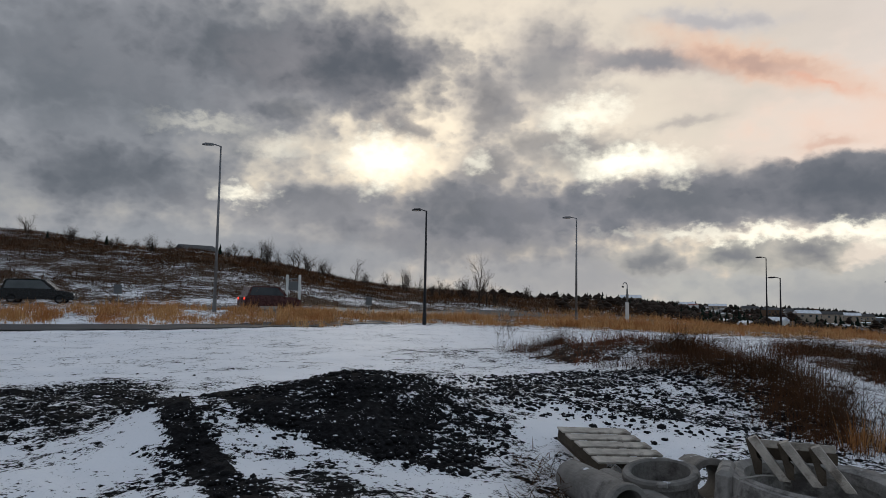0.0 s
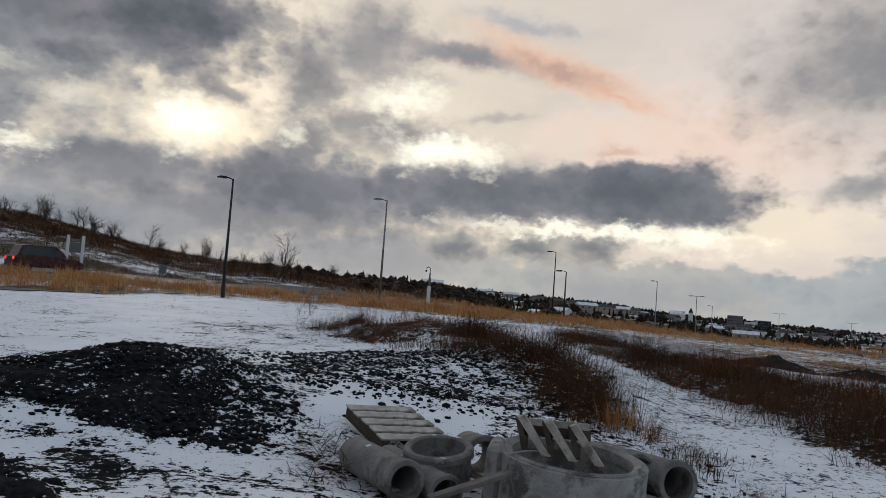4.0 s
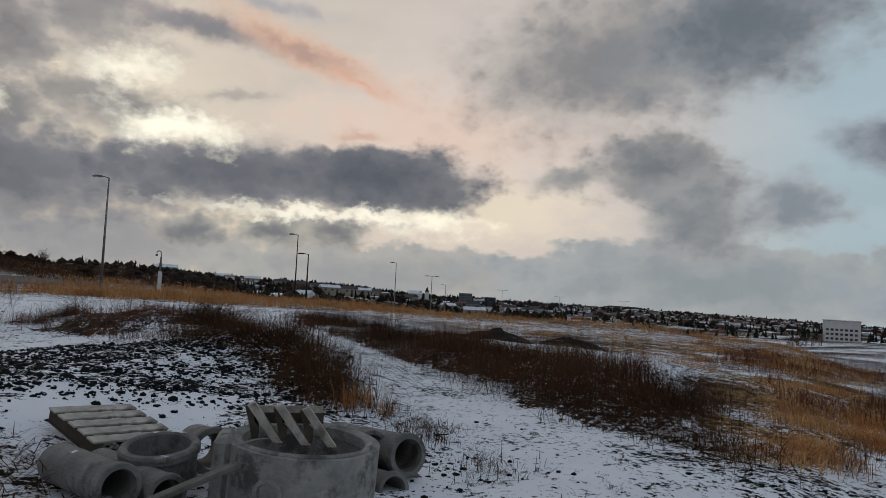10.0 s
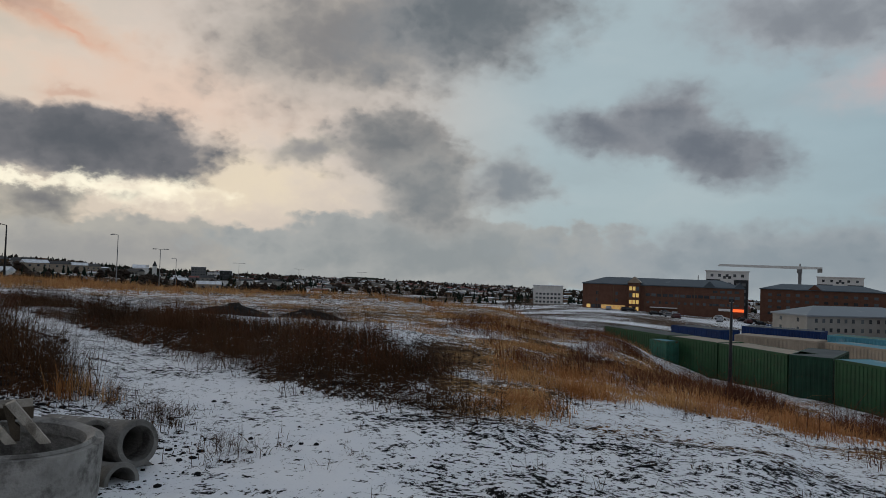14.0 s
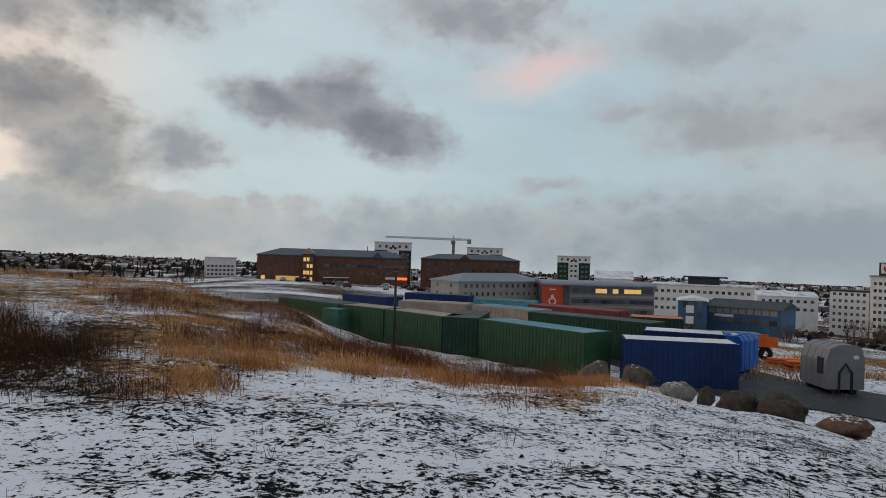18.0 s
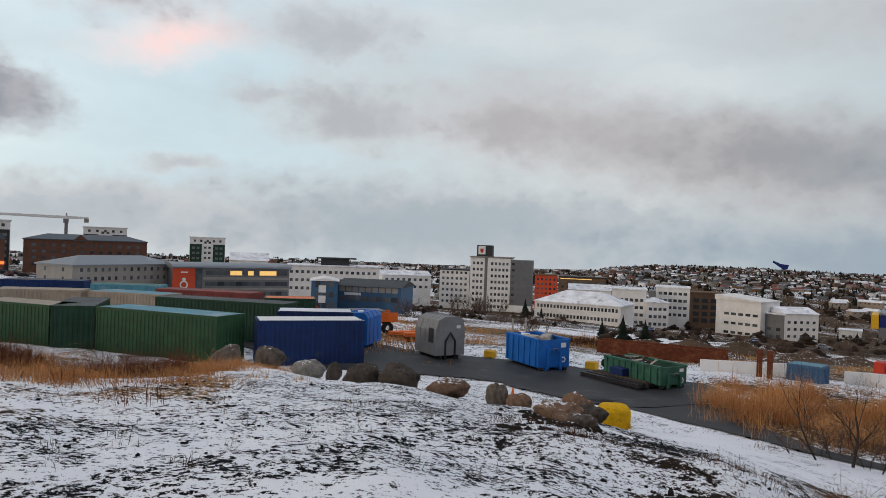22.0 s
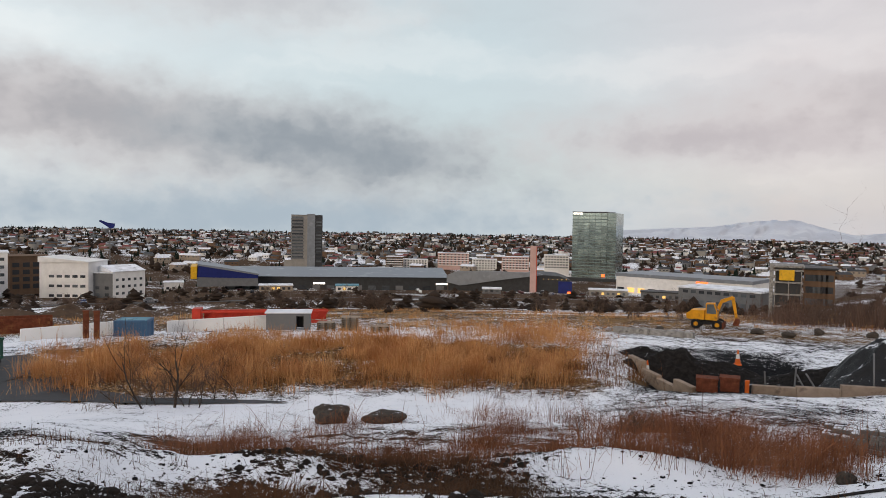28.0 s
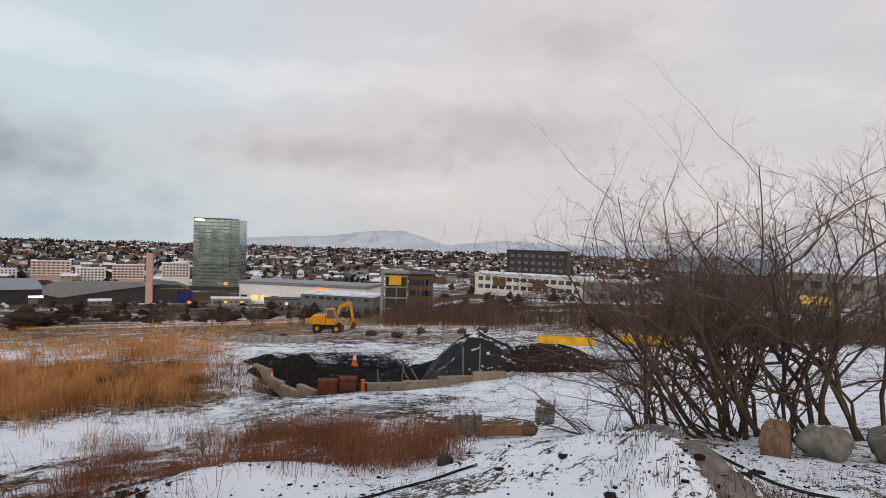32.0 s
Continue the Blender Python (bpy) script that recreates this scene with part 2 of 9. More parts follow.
# heading, height, half width, half height, dark, light, softness, amount, raggedness, tilt
for row in (
        # pink and orange streaks
        (36, 12.5, 14, 5.0, (242, 208, 186), (240, 216, 198), 1.3, 0.7),
        (41, 6.5, 10, 3.0, (246, 228, 198), (240, 222, 200), 1.3, 0.7),
        (21.6, 21.4, 4.5, 0.9, (176, 172, 176), (196, 190, 188), 1.2, 0.8, 0.6, -10),
        (16.5, 19.1, 9.0, 1.2, (140, 137, 143), (196, 180, 170), 0.9, 0.95, 0.5, -8),
        (25.0, 18.0, 7.0, 1.2, (192, 158, 142), (232, 188, 160), 1.1, 0.9, 0.5, -20),
        (29.0, 16.2, 2.6, 0.5, (230, 176, 150), (232, 196, 174), 1.2, 0.8, 0.5, -24),
        (30, 11.9, 2.4, 0.5, (214, 176, 156), (226, 196, 176), 1.1, 0.8, 0.5),
        (92, 14.8, 6.0, 1.5, (228, 200, 198), (214, 204, 206), 1.3, 0.85, 0.6, 12),
        # low haze and banks towards the horizon
        (-16, 3.0, 24, 4.5, (150, 153, 160), (168, 168, 172), 0.9, 0.95, 0.5),
        (12, 2.0, 14, 2.6, (164, 162, 162), (178, 174, 170), 0.7, 0.95, 0.6),
        (33, 0.8, 18, 3.0, (160, 159, 158), (182, 178, 170), 0.22, 0.97, 0.5),
        (58, 1.2, 20, 3.6, (150, 155, 158), (174, 175, 173), 0.22, 0.97, 0.5),
        (86, 1.2, 20, 3.2, (154, 165, 173), (178, 184, 188), 0.6, 0.95, 0.5),
        (112, 1.6, 26, 4.0, (156, 170, 180), (180, 189, 196), 1.0, 0.92, 0.5),
        (150, 0.5, 34, 3.4, (156, 175, 190), (180, 194, 204), 1.2, 0.9, 0.5),
        # the overcast about the sun
        (-26, 16, 18, 9.5, (112, 116, 126), (150, 151, 158), 1.0, 0.97, 0.6),
        (-14, 19.0, 15, 4.6, (100, 104, 114), (138, 138, 145), 1.0, 0.97, 0.6),
        (-7, 18.3, 9, 4.0, (96, 99, 110), (140, 137, 141), 0.8, 0.97, 0.7),
        (-12, 14.8, 5, 1.6, (110, 112, 121), (150, 148, 152), 1.1, 0.8, 0.8),
        (-25, 9.0, 11, 3.4, (102, 106, 117), (142, 143, 150), 0.9, 0.97, 0.7),
        (-9, 7.6, 9, 2.6, (116, 118, 127), (160, 157, 158), 1.0, 0.97, 0.8),
        (-2.6, 14.2, 3.0, 1.0, (130, 128, 134), (186, 176, 166), 1.0, 0.8, 1.0),
        (4.4, 16.0, 3.6, 3.4, (112, 112, 120), (178, 170, 164), 0.9, 0.95, 1.0),
        (8.5, 13.0, 4.8, 1.9, (120, 119, 126), (190, 181, 170), 0.9, 0.92, 1.0),
        (4.2, 10.6, 4.0, 3.0, (122, 122, 129), (176, 169, 164), 1.0, 0.9, 1.0),
        (9.0, 18.6, 5.5, 4.6, (142, 140, 144), (182, 174, 168), 1.2, 0.85, 0.9),
        (12.5, 11.6, 6.5, 2.6, (132, 130, 134), (184, 175, 165), 1.0, 0.9, 0.9, -6),
        (2.0, 5.2, 16, 2.6, (126, 127, 133), (160, 157, 157), 1.0, 0.9, 0.6),
        (20, 14.2, 5.0, 0.8, (168, 160, 156), (212, 200, 184), 1.1, 0.7, 0.9, 8),
        (4, 7.2, 12, 3.2, (110, 112, 121), (150, 147, 150), 0.8, 0.98, 0.6),
        (-13, 3.6, 8, 1.4, (138, 141, 149), (160, 160, 164), 1.0, 0.8, 0.6),
        # the long cloud and the small ones under it
        (20, 8.0, 15, 2.9, (104, 107, 118), (138, 136, 142), 0.7, 0.97, 0.6, 1, 0.85),
        (31.5, 8.4, 10.0, 2.9, (96, 99, 110), (126, 125, 131), 0.4, 1.0, 0.5, -1, 0.82),
        (17.0, 3.5, 3.8, 1.8, (128, 128, 131), (178, 172, 164), 0.5, 0.97, 0.8, 0, 0.7),
        (23.0, 3.8, 3.0, 1.5, (126, 126, 130), (184, 178, 166), 0.5, 0.97, 0.8, 0, 0.7),
        (28.2, 4.2, 3.8, 1.7, (120, 120, 126), (176, 170, 160), 0.45, 0.97, 0.8, 0, 0.7),
        (33.6, 5.0, 1.4, 0.5, (166, 162, 156), (200, 194, 178), 0.7, 0.8, 0.6),
        # clouds round to the right
        (50, 18.8, 12.5, 6.0, (134, 132, 133), (174, 167, 160), 0.8, 0.97, 0.55, 14),
        (60, 20.2, 10, 4.6, (110, 117, 128), (146, 148, 153), 0.8, 0.97, 0.5, 12),
        (47.2, 9.2, 4.2, 1.5, (142, 141, 143), (186, 178, 168), 0.6, 0.92, 0.9, 10),
        (53.8, 9.9, 5.8, 3.5, (118, 121, 127), (160, 156, 153), 0.5, 0.97, 0.6),
        (57, 6.2, 4.8, 3.6, (130, 134, 140), (166, 164, 161), 0.7, 0.95, 0.6),
        (63.5, 7.2, 3.4, 2.2, (132, 137, 144), (166, 167, 168), 0.9, 0.85, 0.7),
        (73, 11.2, 7.4, 2.1, (122, 128, 138), (156, 159, 165), 0.75, 1.0, 0.45, -8),
        (75.5, 12.2, 4.0, 2.8, (122, 128, 138), (160, 162, 168), 0.75, 1.0, 0.45),
        (79, 9.8, 5.8, 2.3, (122, 128, 138), (154, 158, 165), 0.7, 1.0, 0.4, -14),
        (86, 18.6, 9, 3.0, (148, 152, 160), (178, 182, 188), 0.8, 0.95, 0.6, -6),
        (92, 5.7, 3.2, 0.7, (164, 170, 176), (180, 186, 190), 0.9, 0.8, 0.5),
        (99, 11.5, 3.4, 0.9, (160, 166, 174), (178, 186, 192), 1.1, 0.75, 0.6),
        (106, 10.2, 8, 3.2, (164, 168, 174), (186, 192, 196), 1.3, 0.85, 0.6),
        (104, 16.5, 8, 2.6, (166, 171, 178), (186, 192, 198), 1.3, 0.8, 0.6),
        (119, 9.9, 8, 3.2, (164, 164, 170), (192, 194, 199), 1.2, 0.9, 0.35),
        (131, 8.2, 13, 3.2, (172, 172, 177), (192, 194, 199), 1.3, 0.85, 0.35, -12),
        (143, 7.0, 18, 3.3, (156, 159, 166), (182, 184, 189), 1.2, 0.95, 0.3, -6),
        (155, 5.8, 15, 3.2, (140, 153, 164), (168, 178, 186), 1.0, 0.95, 0.3, -6),
        (149, 17, 12, 2.6, (184, 188, 195), (200, 204, 209), 1.4, 0.7, 0.6),
        (186, 6.6, 14, 2.2, (180, 178, 185), (198, 197, 202), 1.4, 0.85, 0.5),
        (200, 9.0, 12, 3.5, (184, 181, 186), (202, 199, 203), 1.5, 0.75, 0.5),
        (204, 16.0, 8, 3.0, (186, 187, 193), (203, 203, 207), 1.4, 0.75, 0.6)):
    skyc = cloud(skyc, *row)
# breaks in the cloud, where it is thin before the sun
for a, e, w, h, k in ((-4.5, 11.1, 2.9, 2.1, 1.0), (-19, 13.4, 3.4, 0.7, 0.25), (-13, 11.8, 2.0, 0.9, 0.25), (-15.1, 8.2, 1.9, 0.8, 0.7), (12, 14.8, 3.6, 1.4, 0.7), (15.5, 11.0, 5.2, 1.5, 0.9), (3.3, 11.3, 1.1, 0.9, 0.45), (27, 5.5, 9.5, 0.6, 0.7), (35, 5.2, 5.0, 1.1, 0.4)):
    v = W.add("ShaderNodeVectorMath", {0: near_spot, 1: (a, e, 0)}, "SUBTRACT").outputs[0]
    v = W.add("ShaderNodeVectorMath", {0: v, 1: (1 / w, 1 / h, 0)}, "MULTIPLY").outputs[0]
    q = W.math("MULTIPLY_ADD", billow, 1.0, W.add("ShaderNodeVectorMath", {0: v}, "LENGTH").outputs["Value"])
    skyc = W.mix(W.math("MULTIPLY", W.ramp(q, 1.7, 0.1), k), skyc, (1.4, 1.28, 1.0, 1))
# unseen sky above the view, made bluer and dimmer to set the ground's light
skyc = W.mix(W.ramp(el, 26, 48, 0.0, 0.85), skyc, (0.4, 0.45, 0.54, 1))
back = W.add("ShaderNodeBackground", {0: skyc, 1: W.ramp(el, 24, 70, 1.0, 0.72)})
W.tree.links.new(back.outputs[0], W.add("ShaderNodeOutputWorld").inputs[0])

sun = new("sun", bpy.data.lights.new("sun", "SUN"))
sun.data.energy, sun.data.angle, sun.data.color = 0.35, radians(12), (1.0, 0.88, 0.72)
sun.matrix_world = look((0, 0, 0), tuple(-c for c in sun_dir))

# ---- materials ----
def material(name, colour, rough=0.8, metal=0.0, vary=0.25, scale=3.0, bump=0.15, tint=None, spots=0.0, spot_scale=14.0, snow=0.0, emit=0.0, random=0.0):
    """A surface with broad and fine variation, relief, optional stains (tint), snow lying on its upper side, and a shift from piece to piece."""
    m = bpy.data.materials.new(name)
    m.use_nodes = True
    N = Nodes(m.node_tree)
    at = N.add("ShaderNodeTexCoord").outputs["Object"]
    broad = N.noise(at, scale, 5.0, 0.6).outputs[0]
    fine = N.noise(at, scale * 9, 3.0, 0.6).outputs[0]
    c = tuple(colour) + (1,)
    dark, lite = tuple(k * (1 - vary) for k in colour) + (1,), tuple(min(1, k * (1 + vary)) for k in colour) + (1,)
    col = N.mix(N.ramp(broad, 0.3, 0.7), dark, lite)
    col = N.mix(N.math("MULTIPLY", N.ramp(fine, 0.35, 0.65), vary), col, c)
    if tint:
        col = N.mix(N.ramp(N.noise(at, spot_scale * 0.2, 6.0, 0.65).outputs[0], 0.62 - spots * 0.3, 0.75 - spots * 0.2), col, tuple(tint) + (1,))
    if random:
        pick = N.add("ShaderNodeObjectInfo").outputs["Random"]
        col = N.mix(1.0, col, N.add("ShaderNodeCombineColor", {0: N.ramp(pick, 0, 1, 1 - random, 1 + random), 1: N.ramp(pick, 0, 1, 1 - random, 1 + random), 2: N.ramp(pick, 0, 1, 1 - random, 1 + random * 0.8)}).outputs[0], "MULTIPLY")
    rgh = N.ramp(broad, 0.2, 0.8, max(0.02, rough - 0.12), min(1, rough + 0.08))
    if snow:
        up = N.add("ShaderNodeSeparateXYZ", {0: N.add("ShaderNodeNewGeometry").outputs["Normal"]}).outputs[2]
        lies = N.ramp(N.math("ADD", up, N.math("MULTIPLY", N.math("SUBTRACT", N.noise(at, 5.0, 4.0).outputs[0], 0.5), 1.1)), 1.12 - snow * 0.6, 1.22 - snow * 0.6)
        col = N.mix(lies, col, (0.76, 0.78, 0.82, 1))
    p = N.add("ShaderNodeBsdfPrincipled", {"Base Color": col, "Roughness": rgh, "Metallic": metal, "Specular IOR Level": 0.5 if rough < 0.4 else 0.25 if rough < 0.8 else 0.1})
    if bump:
        b = N.add("ShaderNodeBump", {"Strength": bump, "Distance": 0.05, "Height": N.math("ADD", fine, broad)})
        N.tree.links.new(b.outputs[0], p.inputs["Normal"])
    if emit:
        p.inputs["Emission Color"].default_value, p.inputs["Emission Strength"].default_value = c, emit
    N.tree.links.new(p.outputs[0], N.add("ShaderNodeOutputMaterial").inputs[0])
    return m


def blade_material(name, root, tip, other):
    """Stalks: a mix of hues from stalk to stalk."""
    m = bpy.data.materials.new(name)
    m.use_nodes = True
    N = Nodes(m.node_tree)
    isle = N.add("ShaderNodeNewGeometry").outputs["Random Per Island"]
    at = N.add("ShaderNodeTexCoord").outputs["Object"]
    patch = N.noise(at, 0.35, 3.0).outputs[0]
    col = N.mix(isle, root + (1,), tip + (1,))
    col = N.mix(N.ramp(patch, 0.42, 0.62), col, N.mix(0.65, col, other + (1,)))
    p = N.add("ShaderNodeBsdfPrincipled", {"Base Color": col, "Roughness": 0.9, "Specular IOR Level": 0.08})
    N.tree.links.new(p.outputs[0], N.add("ShaderNodeOutputMaterial").inputs[0])
    return m


def ground_material():
    """Snow lying thin over gravel and soil; the cover layer says how much of each lies where."""
    m = bpy.data.materials.new("snowy_ground")
    m.use_nodes = True
    N = Nodes(m.node_tree)
    at = N.add("ShaderNodeTexCoord").outputs["Object"]
    lay = N.add("ShaderNodeAttribute")
    lay.attribute_name = "cover"
    cov = N.add("ShaderNodeSeparateColor", {0: lay.outputs["Color"]})
    broad, mid = N.noise(at, 0.5, 4.0, 0.6).outputs[0], N.noise(at, 4.2, 5.0, 0.65).outputs[0]
    peb = N.noise(at, 13.0, 5.0, 0.7).outputs[0]
    fine = N.noise(at, 48.0, 3.0, 0.65).outputs[0]
    patch = N.math("ADD", N.math("MULTIPLY", broad, 0.12), N.math("ADD", N.math("MULTIPLY", mid, 0.26), N.math("ADD", N.math("MULTIPLY", peb, 0.46), N.math("MULTIPLY", fine, 0.16))))
    patch = N.math("MULTIPLY_ADD", N.math("SUBTRACT", N.noise(at, 0.045, 4.0, 0.6).outputs[0], 0.5), 0.2, patch)
    far = N.ramp(N.add("ShaderNodeVectorMath", {0: at}, "LENGTH").outputs["Value"], 14, 60)
    drift = N.math("ADD", N.math("MULTIPLY", N.noise(at, 0.9, 4.0, 0.65).outputs[0], 0.5), N.math("MULTIPLY", N.noise(at, 3.0, 3.0, 0.65).outputs[0], 0.5))
    patch = N.math("MULTIPLY_ADD", N.math("MULTIPLY", N.math("SUBTRACT", drift, 0.5), far), 0.6, patch)
    level = N.math("MULTIPLY_ADD", cov.outputs[0], -0.26, 0.63)
    snow = N.ramp(N.math("SUBTRACT", patch, level), -0.005, 0.01)
    gravel = N.mix(N.ramp(peb, 0.35, 0.7), (0.005, 0.005, 0.0055, 1), (0.024, 0.024, 0.026, 1))
    soil = N.mix(N.ramp(mid, 0.35, 0.65), (0.036, 0.021, 0.013, 1), (0.125, 0.074, 0.042, 1))
    under = N.mix(cov.outputs[1], gravel, soil)
    under = N.mix(cov.outputs[2], under, N.mix(N.ramp(mid, 0.4, 0.6), (0.15, 0.13, 0.115, 1), (0.24, 0.215, 0.19, 1)))
    straw = N.mix(N.ramp(peb, 0.35, 0.65), (0.24, 0.12, 0.045, 1), (0.5, 0.31, 0.13, 1))
    under = N.mix(N.math("MULTIPLY", lay.outputs["Alpha"], N.ramp(mid, 0.38, 0.55)), under, straw)
    white = N.mix(N.ramp(broad, 0.3, 0.7), (0.82, 0.84, 0.88, 1), (0.9, 0.91, 0.94, 1))
    white = N.mix(N.math("MULTIPLY", N.ramp(fine, 0.5, 0.75), 0.25), white, (0.62, 0.64, 0.68, 1))
    col = N.mix(snow, under, white)
    h = N.math("ADD", N.math("MULTIPLY", peb, 0.6), N.math("ADD", N.math("MULTIPLY", snow, 0.35), N.math("MULTIPLY", fine, 0.12)))
    b = N.add("ShaderNodeBump", {"Strength": 0.65, "Distance": 0.05, "Height": h})
    p = N.add("ShaderNodeBsdfPrincipled", {"Base Color": col, "Roughness": N.ramp(snow, 0, 1, 0.95, 0.7), "Specular IOR Level": N.ramp(snow, 0, 1, 0.05, 0.2), "Normal": b.outputs[0]})
    N.tree.links.new(p.outputs[0], N.add("ShaderNodeOutputMaterial").inputs[0])
    return m


M_GROUND = ground_material()
M_ASPHALT = material("wet_asphalt", (0.04, 0.041, 0.045), 0.72, vary=0.4, scale=0.6, bump=0.2, tint=(0.09, 0.09, 0.095), spots=0.2, spot_scale=3)
M_CONCRETE = material("grey_concrete", (0.3, 0.287, 0.268), 0.85, vary=0.35, scale=3.5, bump=0.35, tint=(0.12, 0.112, 0.105), spots=0.42, spot_scale=16)
M_PIPE = material("pipe_concrete", (0.2, 0.19, 0.176), 0.85, vary=0.32, scale=3.5, bump=0.3, tint=(0.09, 0.084, 0.078), spots=0.35, spot_scale=14, snow=0.12)
M_WOOD = material("weathered_wood", (0.44, 0.4, 0.35), 0.85, vary=0.3, scale=6, bump=0.3, tint=(0.2, 0.175, 0.15), spots=0.3, spot_scale=20)
M_WOODD = material("dark_wood", (0.075, 0.06, 0.045), 0.85, vary=0.3, scale=6, bump=0.3)
M_STEEL = material("galvanised_steel", (0.2, 0.2, 0.205), 0.5, 0.6, vary=0.15, scale=4, bump=0.03)
M_DARKSTEEL = material("dark_painted_steel", (0.03, 0.03, 0.034), 0.5, 0.3, vary=0.2, scale=4, bump=0.03)
M_GREEN = material("green_container_paint", (0.02, 0.068, 0.028), 0.55, vary=0.25, scale=1.2, bump=0.05, tint=(0.022, 0.048, 0.028), spots=0.25, spot_scale=5)
M_DGREEN = material("dark_green_paint", (0.015, 0.05, 0.03), 0.55, vary=0.25, scale=1.2, bump=0.05)
M_BLUE = material("navy_container_paint", (0.007, 0.026, 0.1), 0.7, vary=0.25, scale=1.2, bump=0.05, tint=(0.03, 0.045, 0.09), spots=0.15, spot_scale=5)
M_BRIGHTBLUE = material("bright_blue_paint", (0.01, 0.13, 0.46), 0.45, vary=0.2, scale=1.2, bump=0.04, tint=(0.02, 0.09, 0.28), spots=0.15, spot_scale=5)
M_TEAL = material("faded_green_paint", (0.035, 0.12, 0.085), 0.6, vary=0.3, scale=1.5, bump=0.05, tint=(0.1, 0.06, 0.03), spots=0.2, spot_scale=6)
M_GREYPAINT = material("grey_skip_paint", (0.22, 0.225, 0.23), 0.55, vary=0.15, scale=1.2, bump=0.05, tint=(0.13, 0.125, 0.12), spots=0.2, spot_scale=6)
M_ROOFSNOW = material("snowy_roof", (0.78, 0.8, 0.84), 0.8, vary=0.2, scale=0.3, bump=0.1, tint=(0.3, 0.3, 0.32), spots=0.2, spot_scale=1)
M_ROCK = material("boulder_stone", (0.14, 0.115, 0.095), 0.9, vary=0.4, scale=2.2, bump=0.6, tint=(0.07, 0.058, 0.05), spots=0.3, spot_scale=8, snow=0.16, random=0.2)
M_PEBBLE = material("gravel_stone", (0.013, 0.013, 0.0145), 0.9, vary=0.35, scale=9, bump=0.4, snow=0.3)
M_CLOD = material("frozen_clod", (0.026, 0.021, 0.018), 0.95, vary=0.4, scale=9, bump=0.5, snow=0.22)
M_BRICK = material("brown_brick", (0.15, 0.078, 0.055), 0.9, vary=0.15, scale=0.5, bump=0.1, tint=(0.11, 0.06, 0.045), spots=0.2, spot_scale=2)
M_WHITE = material("white_render", (0.78, 0.77, 0.75), 0.85, vary=0.08, scale=0.3, bump=0.05, tint=(0.66, 0.65, 0.63), spots=0.15, spot_scale=1.2)
M_PLASTER = material("grey_plaster", (0.3, 0.285, 0.26), 0.85, vary=0.1, scale=0.3, bump=0.05, tint=(0.24, 0.23, 0.21), spots=0.15, spot_scale=1)
M_MIDGREY = material("grey_cladding", (0.16, 0.165, 0.17), 0.6, vary=0.12, scale=0.4, bump=0.04)
M_DARK = material("dark_cladding", (0.04, 0.042, 0.045), 0.6, vary=0.2, scale=0.4, bump=0.04)
M_ROOF = material("slate_blue_roof", (0.085, 0.105, 0.125), 0.6, vary=0.15, scale=0.4, bump=0.05, tint=(0.2, 0.22, 0.24), spots=0.1, spot_scale=1)
M_SEAM = material("grey_metal_roof", (0.22, 0.24, 0.265), 0.5, 0.2, vary=0.12, scale=0.2, bump=0.04, tint=(0.34, 0.36, 0.39), spots=0.2, spot_scale=0.6)
M_GLASS = material("dark_window_glass", (0.085, 0.095, 0.11), 0.12, vary=0.3, scale=0.5, bump=0, random=0.5)
M_LIT = material("lit_window", (1.0, 0.62, 0.2), 0.5, vary=0.1, scale=2, bump=0, emit=0.4)
M_ORANGE = material("orange_banner", (0.62, 0.085, 0.035), 0.7, vary=0.1, scale=0.6, bump=0.03)
M_ORANGEP = material("orange_paint", (0.7, 0.14, 0.02), 0.55, vary=0.2, scale=1, bump=0.03)
M_RED = material("red_paint", (0.5, 0.045, 0.025), 0.6, vary=0.2, scale=1, bump=0.03)
M_RUST = material("rusty_steel", (0.14, 0.045, 0.025), 0.85, vary=0.35, scale=3, bump=0.2, tint=(0.22, 0.09, 0.04), spots=0.3, spot_scale=8)
M_YELLOW = material("yellow_paint", (0.72, 0.4, 0.02), 0.5, vary=0.15, scale=1.5, bump=0.05, tint=(0.35, 0.2, 0.03), spots=0.15, spot_scale=9)
M_MACHINE = material("machine_yellow", (0.68, 0.3, 0.012), 0.5, vary=0.15, scale=1.5, bump=0.05, tint=(0.3, 0.14, 0.02), spots=0.2, spot_scale=9)
M_YCLOTH = material("yellow_bag_cloth", (0.7, 0.4, 0.015), 0.8, vary=0.2, scale=3, bump=0.5, tint=(0.45, 0.24, 0.02), spots=0.2, spot_scale=14)
M_BLUEWALL = material("blue_cladding", (0.05, 0.12, 0.22), 0.6, vary=0.12, scale=0.5, bump=0.04)
M_DEEPBLUE = material("deep_blue_cladding", (0.012, 0.022, 0.15), 0.5, vary=0.15, scale=0.5, bump=0.03)
M_BLACK = material("black_rubber", (0.014, 0.014, 0.015), 0.75, vary=0.3, scale=6, bump=0.1)
M_TARP = material("black_sheeting", (0.012, 0.012, 0.013), 0.4, vary=0.3, scale=3, bump=0.6, snow=0.5)
# dug soil; also the disc that paints the shade in the pipe hole
M_SOIL_AND_SHADE = material("dug_soil_and_hole_shade", (0.02, 0.018, 0.017), 0.95, vary=0.5, scale=5, bump=0.8, snow=0.06)
M_BARK = material("dark_bark", (0.06, 0.045, 0.036), 0.95, vary=0.3, scale=8, bump=0.3)
M_TWIG = material("brown_twigs", (0.11, 0.075, 0.058), 0.95, vary=0.3, scale=8, bump=0.0)
M_CONIFER = material("dark_conifer", (0.012, 0.02, 0.014), 0.95, vary=0.4, scale=1, bump=0.3)
M_WHITEP = material("white_paint", (0.75, 0.75, 0.73), 0.5, vary=0.08, scale=2, bump=0.02)
